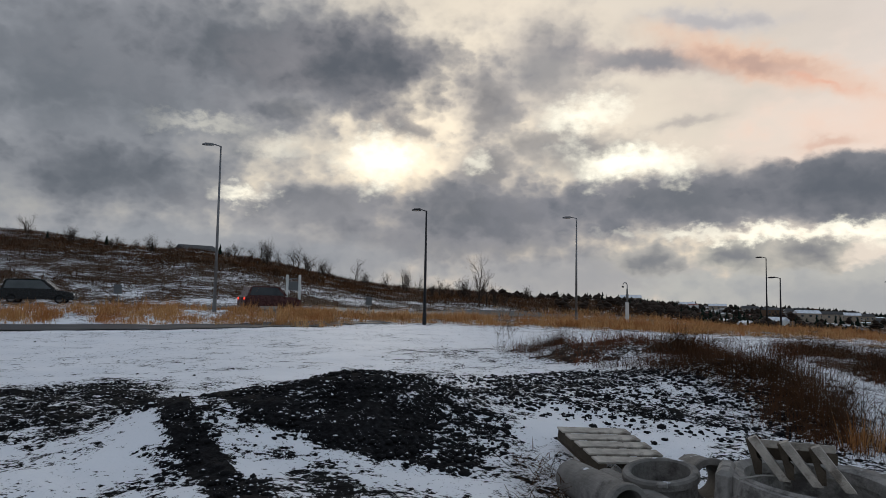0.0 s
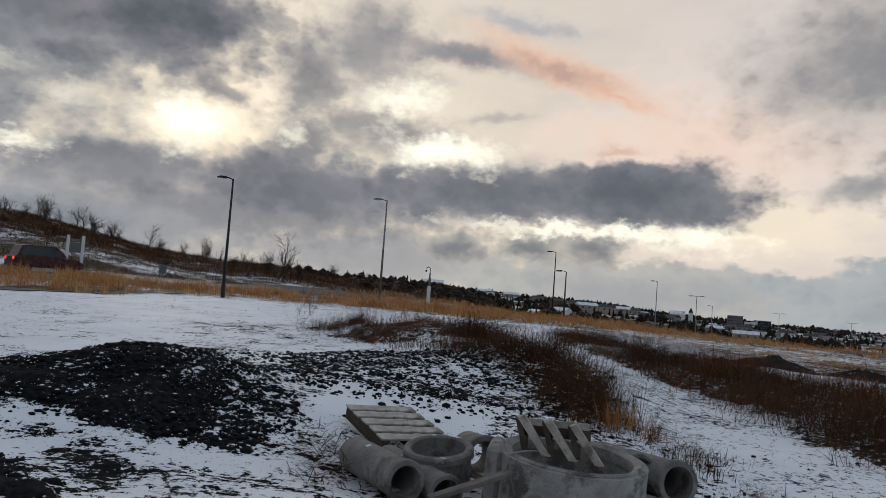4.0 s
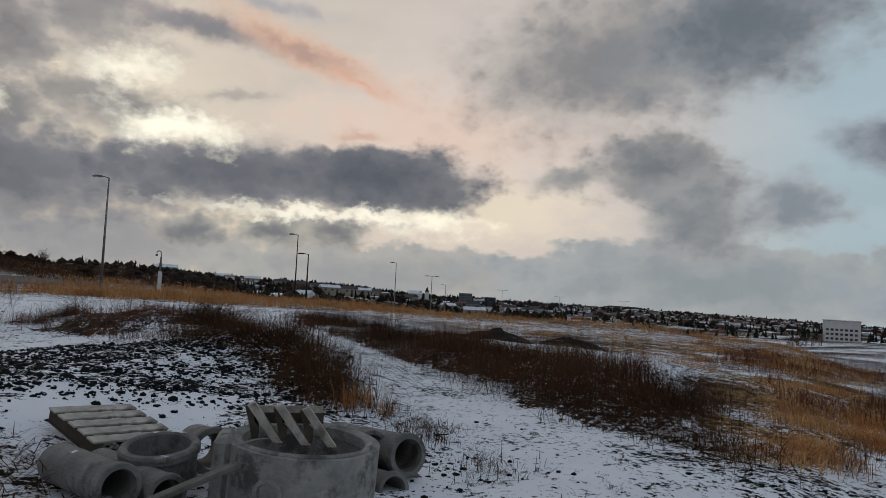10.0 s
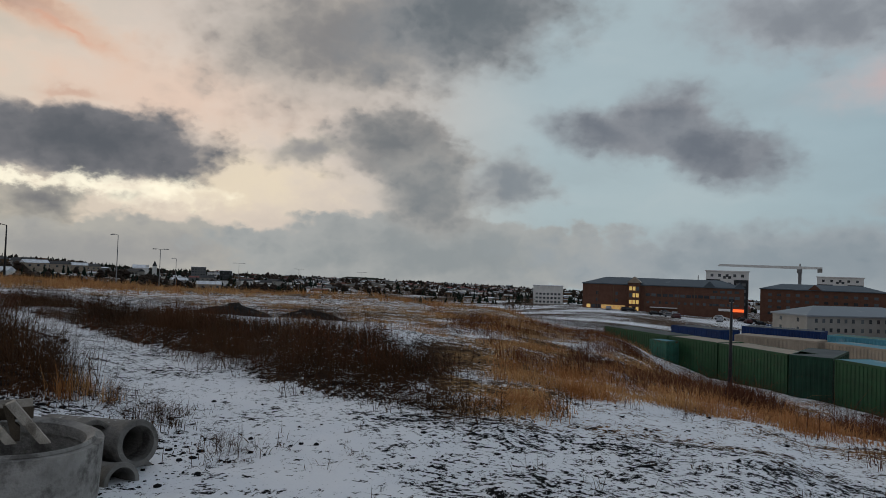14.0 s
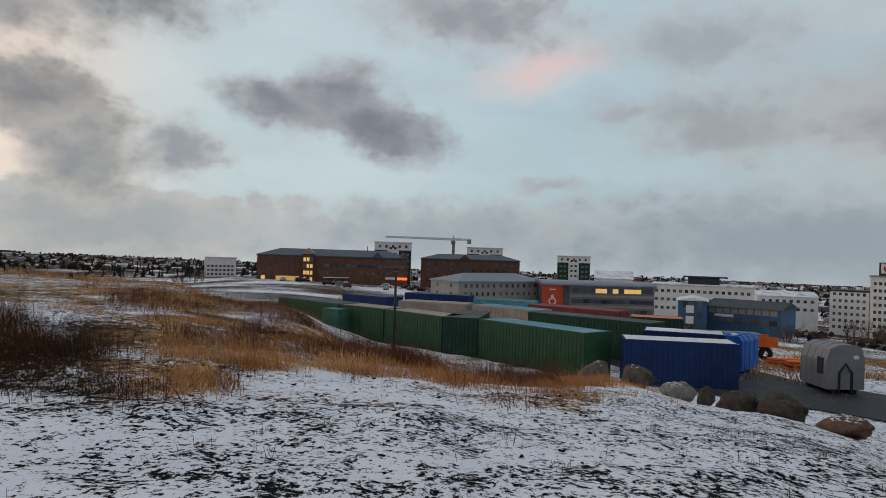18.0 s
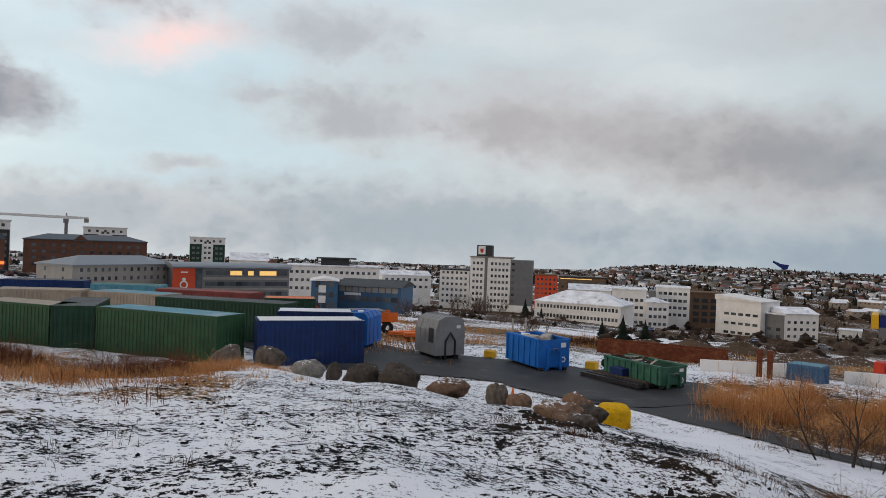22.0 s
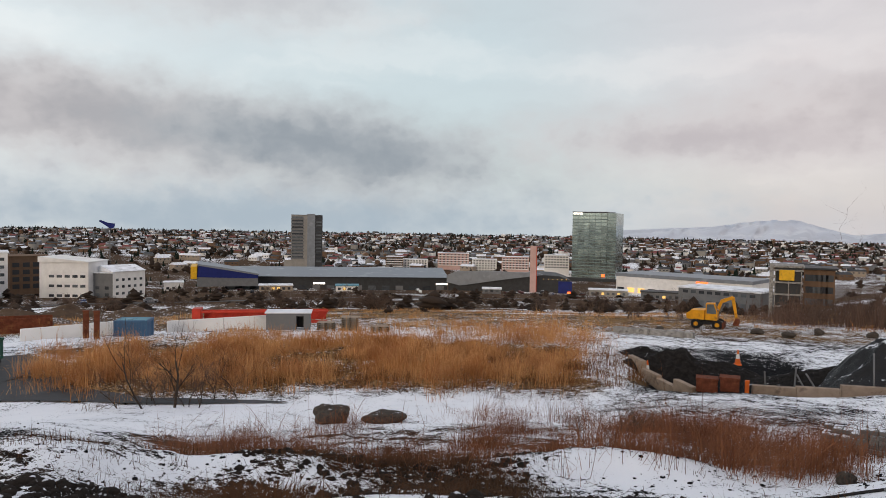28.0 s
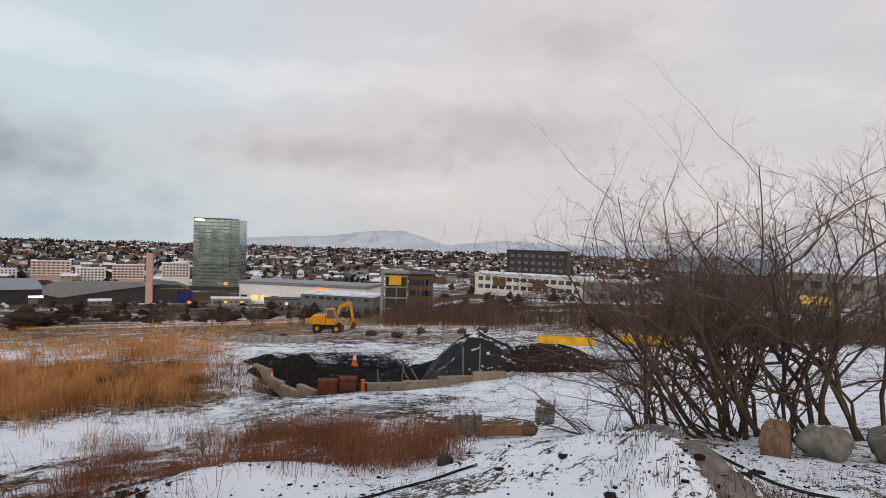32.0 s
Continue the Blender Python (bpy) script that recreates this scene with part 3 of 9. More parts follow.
M_BROWNB = material("brown_facade", (0.16, 0.1, 0.065), 0.8, vary=0.15, scale=0.4, bump=0.05)
M_GRASS = blade_material("dry_grass", (0.4, 0.18, 0.065), (0.76, 0.48, 0.22), (0.4, 0.15, 0.05))
M_SCRUB = blade_material("brown_scrub", (0.028, 0.016, 0.01), (0.085, 0.047, 0.025), (0.12, 0.052, 0.023))
M_TALL = blade_material("tall_dry_grass", (0.42, 0.175, 0.06), (0.76, 0.44, 0.2), (0.33, 0.12, 0.045))
# brown crest grass, and the dark stalks that paint shade under tall grass
M_BROWN_AND_SHADE = blade_material("brown_and_shade_stalks", (0.1, 0.045, 0.022), (0.26, 0.12, 0.05), (0.14, 0.06, 0.03))
M_GROVE = material("brown_grove", (0.045, 0.033, 0.026), 0.95, vary=0.45, scale=0.05, bump=0.2)
M_RUSTSCRUB = blade_material("rust_scrub", (0.08, 0.026, 0.014), (0.22, 0.085, 0.04), (0.06, 0.026, 0.016))
M_THICKET = blade_material("thicket_twigs", (0.09, 0.055, 0.042), (0.2, 0.13, 0.095), (0.12, 0.066, 0.05))
M_REDSCRUB = blade_material("red_scrub", (0.15, 0.055, 0.03), (0.33, 0.14, 0.068), (0.11, 0.045, 0.028))


# ---- ground ----
def P(az, d):
    """A place in the plan: heading clockwise from +y in degrees, and distance in metres from the standpoint."""
    return d * math.sin(radians(az)), d * math.cos(radians(az))


SLOPES = {}


def slope(az, *dz):
    SLOPES[az] = (np.array(dz[0::2], float), np.array(dz[1::2], float))


slope(-60, 0, 0, 35, 0, 45, 0.2, 55, 1.0, 66, 1.2, 140, 16, 300, 22, 900, 10, 5000, -10)
slope(-31, 0, 0, 35, 0, 45, 0.1, 53, 1.0, 64, 1.0, 68, 1.6, 135, 12.6, 300, 13, 900, 5, 5000, -10)
slope(-20, 0, 0, 35, 0, 44, 0.1, 51, 0.9, 62, 0.9, 66, 1.3, 125, 9.6, 300, 9, 900, 3, 5000, -10)
slope(0, 0, 0, 48, 0.05, 56, 0.3, 64, 0.5, 74, 0.6, 78, 0.9, 135, 4.0, 300, 3, 900, 0, 5000, -10)
slope(12, 0, 0, 50, -0.1, 70, 0.1, 80, 0.3, 90, 0.4, 210, 3.2, 400, 2, 1000, 3, 5000, -10)
slope(25, 0, 0, 50, -0.3, 90, -0.7, 160, -6, 400, -14, 700, -8, 1000, -3, 1500, -8, 5000, -20)
slope(40, 0, 0, 16, -0.3, 50, -0.9, 90, -1.5, 160, -8, 400, -22, 800, -20, 1400, -18, 2500, -33, 5000, -66)
slope(50, 0, 0, 10, -0.2, 50, -1.0, 80, -1.3, 160, -9, 400, -22, 1000, -25, 2000, -31, 5000, -80)
slope(62, 0, 0, 10, -0.3, 50, -1.3, 70, -1.8, 120, -6, 300, -14, 800, -28, 2000, -38, 5000, -97)
slope(70, 0, 0, 10, -0.4, 30, -1.3, 50, -2.2, 64, -4.8, 75, -5.2, 150, -7.5, 290, -11, 600, -22, 2000, -45, 5000, -115)
slope(80, 0, 0, 8, -0.35, 20, -1.45, 30, -2.9, 40, -4.2, 50, -5.1, 70, -5.3, 140, -8.5, 290, -12.5, 600, -24, 2000, -50, 5000, -128)
slope(88, 0, 0, 6, -0.3, 16, -1.35, 25, -2.9, 36, -4.7, 44, -5.2, 70, -5.4, 120, -9, 235, -17.5, 500, -30, 2000, -50, 5000, -128)
slope(97, 0, 0, 5, -0.2, 12, -1, 22, -2.05, 26, -2.75, 32, -4.7, 38, -5.3, 70, -5.5, 110, -9.5, 230, -18.5, 500, -35, 2000, -50, 5000, -128)
slope(107, 0, 0, 5, -0.2, 12, -1.1, 20, -2.2, 30, -4.4, 38, -5.35, 52, -5.4, 80, -7.5, 200, -17, 320, -26, 700, -45, 2000, -51, 5000, -128)
slope(120, 0, 0, 5, -0.3, 12, -1.35, 18, -2.3, 27, -4.5, 36, -5.4, 50, -5.4, 75, -8, 200, -19, 320, -27, 700, -50, 1500, -48, 5000, -128)
slope(133, 0, 0, 5, -0.45, 12, -1.75, 18, -2.8, 25, -4.6, 29, -5.4, 46, -5.4, 70, -8, 200, -21, 330, -31, 700, -52, 1200, -45, 2200, -32, 5000, -110)
slope(147, 0, 0, 3.5, -0.3, 8, -1.5, 14, -2.9, 22, -4.7, 28, -5.4, 46, -5.5, 70, -7.8, 200, -22, 500, -46, 800, -60, 1200, -52, 2200, -36, 5000, -105)
slope(160, 0, 0, 3.5, -0.3, 8, -1.5, 14, -2.9, 22, -4.6, 28, -5.4, 46, -5.6, 70, -7.8, 200, -22, 500, -46, 800, -60, 1200, -54, 2200, -38, 5000, -105)
slope(175, 0, 0, 3.5, -0.3, 8, -1.5, 14, -2.8, 22, -4.4, 28, -5.4, 50, -5.8, 70, -7.4, 200, -22, 500, -46, 800, -60, 1200, -54, 2200, -38, 5000, -105)
slope(187, 0, 0, 3.5, -0.3, 8, -1.4, 14, -2.6, 22, -4.0, 30, -5.2, 50, -5.8, 70, -7.2, 110, -11, 200, -21, 500, -45, 800, -60, 1200, -54, 2200, -38, 5000, -105)
slope(197, 0, 0, 3.5, -0.2, 8, -1.3, 14, -2.4, 20, -3.6, 30, -5.2, 50, -5.6, 70, -6.8, 110, -10, 250, -17, 500, -38, 800, -55, 1200, -54, 2200, -38, 5000, -105)
slope(205, 0, 0, 3, -0.2, 8, -1.2, 14, -2.0, 20, -3.2, 30, -4.8, 50, -5.4, 80, -7, 200, -14, 500, -35, 800, -55, 2200, -38, 5000, -105)
slope(215, 0, 0, 8, -1.1, 14, -1.8, 20, -2.8, 30, -4.2, 50, -4.8, 100, -7, 300, -18, 800, -40, 2200, -38, 5000, -105)
slope(226, 0, 0, 8, -0.9, 14, -1.7, 20, -2.3, 30, -3.4, 60, -4.5, 100, -6, 300, -14, 800, -30, 5000, -40)
slope(260, 0, 0, 20, -0.6, 100, -2, 500, -10, 5000, -20)

# scrub belts: heading, near and far edge
LEFT_SCRUB = [(7, 21, 24), (11, 19, 24.5), (15, 16.8, 23.5), (19, 14.4, 21), (23.5, 12.2, 17), (27, 10.8, 13.6), (29.4, 10.3, 11.4)]
HEAP = [(-22, 10.5, 11.0), (-17, 9.0, 10.9), (-13.5, 7.9, 10.7), (-6, 7.3, 10.7), (1, 7.0, 10.2), (3, 7.6, 9.2)]
RIDGE = [(-26, 14), (-24.3, 12.5), (-22, 9.9), (-19.5, 7.8), (-16, 5.9), (-13.6, 5.0)]
RIGHT_SCRUB = [(26, 29, 33), (30, 23.5, 31), (36, 17.6, 27), (42, 13.6, 24), (49, 10.6, 19), (55, 9.8, 16), (60, 9.4, 13), (63, 9.6, 11)]

LUMPS = []


def lump(az, d, h, along, across, turn=0.0):
    """A heap or hollow of the ground: height, half sizes, and the turn of its long side from the line of sight."""
    x, y = P(az, d)
    LUMPS.append((x, y, h, along, across, radians(az + turn)))


lump(-13, 9.2, 0.26, 1.4, 2.0)       # dark gravel heap
lump(-6, 9.8, 0.4, 1.4, 1.3)
lump(-19, 9.3, 0.16, 1.2, 1.2)
lump(4, 10.5, 0.18, 2.0, 2.2)
lump(12, 14, 0.22, 2.5, 3.0)         # the bank behind the pallet
lump(20, 15, 0.28, 3.0, 2.0)
for _a, _d in ((-25.5, 13.4), (-24.3, 12.3), (-23, 11), (-22, 9.9), (-20.8, 8.9), (-19.5, 7.8), (-17.8, 6.8), (-16, 5.9)):
    lump(_a, _d, 0.06, 0.7, 0.45)     # narrow gravel ridge
lump(-31, 11, 0.2, 1.5, 1.2)
lump(20, 20, 0.4, 3.5, 3.0)          # scrub bank
lump(14, 23, 0.3, 2.5, 3.0)
lump(26, 15.5, 0.3, 2.0, 1.5)
lump(40, 26, 0.4, 2.0, 2.0)          # spoil heaps beyond the track
lump(47, 27, 0.15, 1.6, 1.6)
lump(55, 20, 0.35, 3.0, 3.0)
lump(210.5, 9.0, 0.75, 1.3, 1.0)     # snowy gravel heap by the bushes
lump(214, 7.6, 0.5, 1.0, 0.9)
lump(203, 9.5, 0.35, 1.2, 1.0)
lump(199, 10.5, 0.3, 1.0, 0.8)
lump(20, 6.8, -0.2, 1.5, 2.2)      # hollow where the pipes lie
lump(160, 6.8, 0.2, 0.8, 3.0)
lump(135, 9.5, 0.3, 1.0, 3.0)
lump(150, 10, 0.3, 1.0, 2.5)
lump(178, 11.5, 0.35, 1.0, 1.6)
lump(183, 38, -1.3, 4.0, 2.2)        # the excavated pit
lump(190, 38, -1.2, 3.5, 3.0)
lump(197, 39.8, 1.0, 1.5, 2.2)         # spoil under sheeting
lump(203, 40, 0.7, 1.4, 3.0)
LUMPS = np.array(LUMPS)
_AZ = np.array(sorted(SLOPES))


def _fbm(x, y, s, seed):
    """Smooth value noise in numpy."""
    r = np.random.RandomState(seed).rand(256, 256)
    fx, fy = x / s, y / s
    ix, iy = np.floor(fx).astype(int), np.floor(fy).astype(int)
    tx, ty = fx - ix, fy - iy
    tx, ty = tx * tx * (3 - 2 * tx), ty * ty * (3 - 2 * ty)
    g = lambda i, j: r[i % 256, j % 256]
    return (g(ix, iy) * (1 - tx) + g(ix + 1, iy) * tx) * (1 - ty) + (g(ix, iy + 1) * (1 - tx) + g(ix + 1, iy + 1) * tx) * ty - 0.5


def heights(x, y, rough=True):
    x, y = np.atleast_1d(np.asarray(x, float)), np.atleast_1d(np.asarray(y, float))
    d = np.hypot(x, y)
    a = (np.degrees(np.arctan2(x, y)) + 60) % 360 - 60
    cols = np.stack([np.interp(d, *SLOPES[k]) for k in _AZ] + [np.interp(d, *SLOPES[-60])])
    nodes = np.append(_AZ, 300.0)
    i = np.clip(np.searchsorted(nodes, a, side="right") - 1, 0, len(nodes) - 2)
    t = (a - nodes[i]) / (nodes[i + 1] - nodes[i])
    t = t * t * (3 - 2 * t)
    j = np.arange(len(a))
    z = cols[i, j] * (1 - t) + cols[i + 1, j] * t
    for lx, ly, h, along, across, turn in LUMPS:
        dx, dy = x - lx, y - ly
        u, v = dx * math.sin(turn) + dy * math.cos(turn), dx * math.cos(turn) - dy * math.sin(turn)
        z = z + h * np.exp(-(u / along) ** 2 - (v / across) ** 2)
    for line in (LEFT_SCRUB, RIGHT_SCRUB):               # the scrub roots in low uneven banks
        az, near, far = (np.array(q, float) for q in zip(*line))
        n, f = np.interp(a, az, near), np.interp(a, az, far)
        u = np.clip((d + _fbm(x, y, 2.2, 21) * 2.0 - n) / np.maximum(f - n, 0.3), 0, 1)
        rim = np.clip((a - az[0]) / 3, 0, 1) * np.clip((az[-1] - a) / 3, 0, 1)
        z = z + rim * np.minimum(1, np.minimum(u, 1 - u) * 4) * (0.17 + _fbm(x, y, 1.5, 19) * 0.22)
    if rough:
        z = z + _fbm(x, y, 1.1, 3) * 0.07 + _fbm(x, y, 0.35, 4) * 0.04 * (d < 60) + _fbm(x, y, 7, 5) * 0.16 * np.clip(d / 12, 0, 1) + _fbm(x, y, 90, 6) * 4.0 * np.clip((d - 250) / 500, 0, 1)
    return z


def gz(x, y, rough=True):
    return float(heights(x, y, rough)[0])


def zone(a, d, a0, a1, d0, d1, sa=2.0, sd=0.12):
    """A soft-edged patch of the plan."""
    f = lambda v, lo, hi, s: np.clip((v - lo) / s + 0.5, 0, 1) * np.clip((hi - v) / s + 0.5, 0, 1)
    return f(a, a0, a1, sa) * f(np.log(np.maximum(d, 0.1)), math.log(d0), math.log(d1), sd)


def along(x, y, line, w):
    """Near a line of (heading, distance) stations, within w."""
    best = np.full(x.shape, 1e9)
    pts = [P(*q) for q in line]
    for (x0, y0), (x1, y1) in zip(pts, pts[1:]):
        L2 = (x1 - x0) ** 2 + (y1 - y0) ** 2
        t = np.clip(((x - x0) * (x1 - x0) + (y - y0) * (y1 - y0)) / L2, 0, 1)
        best = np.minimum(best, np.hypot(x - x0 - t * (x1 - x0), y - y0 - t * (y1 - y0)))
    return np.clip((w - best) / 0.12 + 0.5, 0, 1)


def belt(line, per_m2, step=3.0):
    """Patches that follow a belt of (heading, near, far)."""
    az, near, far = zip(*line)
    out, a = [], az[0]
    while a < az[-1]:
        d0, d1 = float(np.interp(a + step / 2, az, near)), float(np.interp(a + step / 2, az, far))
        out.append((a, a + step, d0, d1, int(per_m2 * radians(step) * (d1 * d1 - d0 * d0) / 2)))
        a += step
    return out


def cover(x, y):
    """How much snow, brown soil and pale gravel lies at a place."""
    d = np.hypot(x, y)
    a = (np.degrees(np.arctan2(x, y)) + 60) % 360 - 60
    wob = _fbm(x, y, 2.5, 8) * 6
    aw = a + wob
    snow = np.full(d.shape, 0.68) + _fbm(x, y, 4.0, 9) * 0.2
    mottle = _fbm(x, y, 1.3, 10) * 0.16 + _fbm(x, y, 0.55, 11) * np.where((a > 28) & (a < 128), 0.14, 0.3) * (d < 40) + _fbm(x, y, 0.24, 12) * np.where((a > 28) & (a < 128), 0.12, 0.3) * (d < 26)
    soil = np.zeros(d.shape)
    pale = np.zeros(d.shape)
    straw = zone(a, d, 58, 96, 9.5, 26) + zone(a, d, 50, 88, 24, 60) + zone(a, d, 134, 180, 30, 52) + zone(a, d, 100, 215, 55, 130) * 0.7 + zone(a, d, -60, 12, 45, 58) + zone(a, d, 10, 66, 46, 110)
    straw = straw * np.clip(0.75 + _fbm(x, y, 2.6, 13) * 2.4 + _fbm(x, y, 0.9, 14) * 1.2, 0, 1)

    def lay(z, s, so=None, pa=None):
        nonlocal snow, soil, pale
        snow = snow * (1 - z) + s * z
        if so is not None:
            soil = soil * (1 - z) + so * z
        if pa is not None:
            pale = pale * (1 - z) + pa * z

    az, near, far = zip(*HEAP)
    lay(np.clip((aw - az[0]) / 2, 0, 1) * np.clip((az[-1] - aw) / 2, 0, 1) * np.clip((d - np.interp(a, az, near)) / 0.3 + 0.5 + wob * 0.1, 0, 1) * np.clip((np.interp(a, az, far) - d) / 0.5 + 0.5, 0, 1), 0.24)
    lay(zone(aw, d, -2, 7, 7.5, 12.5), 0.54)
    lay(zone(aw, d, -60, 12, 14.5, 44), 0.8)
    lay(zone(aw, d, 4, 28, 9.8, 15.5), 0.52)
    lay(zone(aw, d, 6, 20, 8.0, 10.4, 2, 0.06), 0.92)
    lay(zone(aw, d, -4, 14, 15, 24), 0.6)
    lay(zone(aw, d, -40, -22, 9.5, 15), 0.42)
    lay(along(x, y, RIDGE, 0.25 + wob * 0.03), 0.14)      # the narrow ridge
    ragged = (_fbm(x, y, 2.2, 21) * 2.4 + _fbm(x, y, 0.8, 22) * 1.2) * np.clip(d / 16, 0.3, 1.2)
    for line in (LEFT_SCRUB, RIGHT_SCRUB):               # under the scrub
        az, near, far = zip(*line)
        inside = (a > az[0]) & (a < az[-1]) & (d + ragged > np.interp(a, az, near)) & (d + ragged < np.interp(a, az, far))
        lay(inside * np.clip(1.0 + _fbm(x, y, 1.2, 18) * 1.2, 0, 1), 0.34, 0.5)
    lay(zone(aw, d, 57, 94, 9.8, 42), 0.4, 0.95)
    lay(zone(a, d, 78, 104, 27, 37), 0.95, 0.2)
    lay(zone(a, d, -60, 32, 50, 95), 0.35, 1.0)
    lay(zone(a, d, 30, 66, 45, 120), 0.5, 1.0)
    lay(zone(aw, d, 44, 72, 28, 75), 0.38, 1.0)
    lay(zone(a, d, -60, 14, 68, 300, 2, 0.1), 0.34, 0.7)
    lay(zone(a, d, -60, 14, 104, 300, 2, 0.1), 0.16, 1.0)
    lay(zone(aw, d, 50, 130, 3, 9.8, 8, 0.3), 0.66)
    lay(zone(aw, d, 66, 130, 3, 17), 0.64)
    lay(zone(aw, d, 92, 132, 3, 19, 6), 0.55)
    lay(zone(aw, d, 30, 52, 3, 9.5, 8, 0.2), 0.8)
    lay(zone(aw, d, 120, 150, 8.2, 14, 5, 0.1), 0.6, 0.3)
    lay(zone(aw, d, 131, 154, 6.1, 7.9, 4, 0.1), 0.34, 0.3)
    lay(zone(aw, d, 148, 172, 7.6, 12.5, 5, 0.2), 0.37, 0.5)
    lay(zone(aw, d, 140, 190, 11.5, 21, 6, 0.2), 0.52, 0.7)
    lay(zone(aw, d, 130, 188, 5, 8.0, 4, 0.3), 0.6, 0.5)
    lay(zone(aw, d, 130, 184, 21, 30), 0.86, 0.3)
    lay(zone(aw, d, 136, 176, 30, 44), 0.3, 1.0)
    lay(zone(aw, d, 136, 178, 46, 62), 0.6, 0.9)
    lay(zone(aw, d, 178, 184, 22, 33), 0.6, 0.2)
    lay(zone(aw, d, 188, 232, 4, 16), 0.6, 0.4, 0.6)
    lay(zone(aw, d, 216, 240, 4, 8.5), 0.45, 0.7)
    lay(along(x, y, [(209.2, 9.2), (213, 8.2), (220, 6.4)], 0.2 + wob * 0.03), 0.08, 0.2, 1.0)      # washed gravel ridge on the heap
    lay(zone(a, d, 100, 260, 52, 130), 0.42, 1.0)
    lay(zone(a, d, 66, 100, 75, 300), 0.25, 0.2, 0.3)
    lay(zone(a, d, 14, 260, 130, 6000), 0.3, 1.0, 0.0)
    lay(zone(a, d, 180, 191, 33, 44), 0.18)
    snow = snow + mottle + zone(a, d, 57, 96, 9.8, 45) * _fbm(x, y, 1.8, 15) * 0.5 + zone(a, d, -60, 14, 62, 140) * (_fbm(x, y, 3.0, 16) + _fbm(x, y, 9, 17) * 0.5) * 0.45 + zone(a, d, 126, 190, 8, 22) * _fbm(x, y, 1.0, 23) * 0.45
    far = np.clip((d - 50) / 40, 0, 1) * np.where((a < 14) & (d < 200), 0.15, 1.0)      # drifts and bare ground farther out
    snow = snow + far * (_fbm(x, y, 14, 31) * 0.8 + _fbm(x, y, 55, 32) * 0.7 + _fbm(x, y, 200, 33) * 0.4)
    soil = soil + far * _fbm(x, y, 30, 34) * 0.8
    return np.stack([np.clip(snow, 0, 1), np.clip(soil, 0, 1), np.clip(pale, 0, 1), np.clip(straw, 0, 1)], 1)


def raw_mesh(name, verts, faces):
    """A mesh from arrays; faces is an (n, 3) or (n, 4) array."""
    me = bpy.data.meshes.new(name)
    k = faces.shape[1]
    me.vertices.add(len(verts))
    me.vertices.foreach_set("co", np.asarray(verts, np.float32).ravel())
    me.loops.add(faces.size)
    me.loops.foreach_set("vertex_index", np.asarray(faces, np.int32).ravel())
    me.polygons.add(len(faces))
    me.polygons.foreach_set("loop_start", np.arange(0, faces.size, k, dtype=np.int32))
    me.update(calc_edges=True)
    return me


def smooth(me, on=True):
    me.polygons.foreach_set("use_smooth", np.full(len(me.polygons), on))
    return me


def build_ground():
    head = np.radians(np.concatenate([np.arange(-45, 232, 0.4), np.arange(232, 315, 2.5)]))
    ring = np.concatenate([[0.02], np.geomspace(0.6, 3, 26), np.geomspace(3.05, 26, 200), np.geomspace(26.4, 150, 110), np.geomspace(154, 4900, 84)])
    A, D = np.meshgrid(head, ring)
    x, y = (D * np.sin(A)).ravel(), (D * np.cos(A)).ravel()
    lies = cover(x, y)
    d = D.ravel()
    clods = np.clip((0.62 - lies[:, 0]) / 0.3, 0, 1) * (d > 3) * np.clip((45 - d) / 20, 0, 1)      # bare ground lies in clods
    z = heights(x, y) + clods * (np.maximum(_fbm(x, y, 0.17, 51), -0.1) * 0.09 + np.maximum(_fbm(x, y, 0.42, 52), -0.1) * 0.12)
    v = np.stack([x, y, z], 1)
    n, m = len(ring), len(head)
    i, j = np.meshgrid(np.arange(n - 1), np.arange(m), indexing="ij")
    k = (j + 1) % m
    f = np.stack([i * m + j, i * m + k, (i + 1) * m + k, (i + 1) * m + j], -1).reshape(-1, 4)
    me = smooth(raw_mesh("ground", v, f))
    lay = me.attributes.new("cover", "FLOAT_COLOR", "POINT")
    lay.data.foreach_set("color", lies.astype(np.float32).ravel())
    me.materials.append(M_GROUND)
    return tagged(new("ground", me), "thin patchy snow over dark gravel and brown soil", "ground", kind="structure")


build_ground()


def drape(name, line, mat, label, lift=0.05, step=1.0, lanes=5, category="road"):
    """A strip laid over the ground along (heading, distance, width) stations."""
    pts = [(*P(a, d), w) for a, d, w in line]
    out = []
    for (x0, y0, w0), (x1, y1, w1) in zip(pts, pts[1:]):
        n = max(1, int(math.hypot(x1 - x0, y1 - y0) / step))
        out += [(x0 + (x1 - x0) * i / n, y0 + (y1 - y0) * i / n, w0 + (w1 - w0) * i / n) for i in range(n)]
    out.append(pts[-1])
    c = np.array(out)
    t = np.gradient(c[:, :2], axis=0)
    t /= np.linalg.norm(t, axis=1)[:, None]
    nrm = np.stack([t[:, 1], -t[:, 0]], 1)
    s = np.linspace(-0.5, 0.5, lanes)
    xy = c[:, None, :2] + nrm[:, None, :] * (c[:, 2, None] * s)[:, :, None]
    x, y = xy[..., 0].ravel(), xy[..., 1].ravel()
    v = np.stack([x, y, heights(x, y) + lift], 1)
    n, m = len(c), lanes
    i, j = np.meshgrid(np.arange(n - 1), np.arange(m - 1), indexing="ij")
    f = np.stack([i * m + j, i * m + j + 1, (i + 1) * m + j + 1, (i + 1) * m + j], -1).reshape(-1, 4)
    me = smooth(raw_mesh(name, v, f))
    me.materials.append(mat)
    return tagged(new(name, me), label, category, kind="structure")

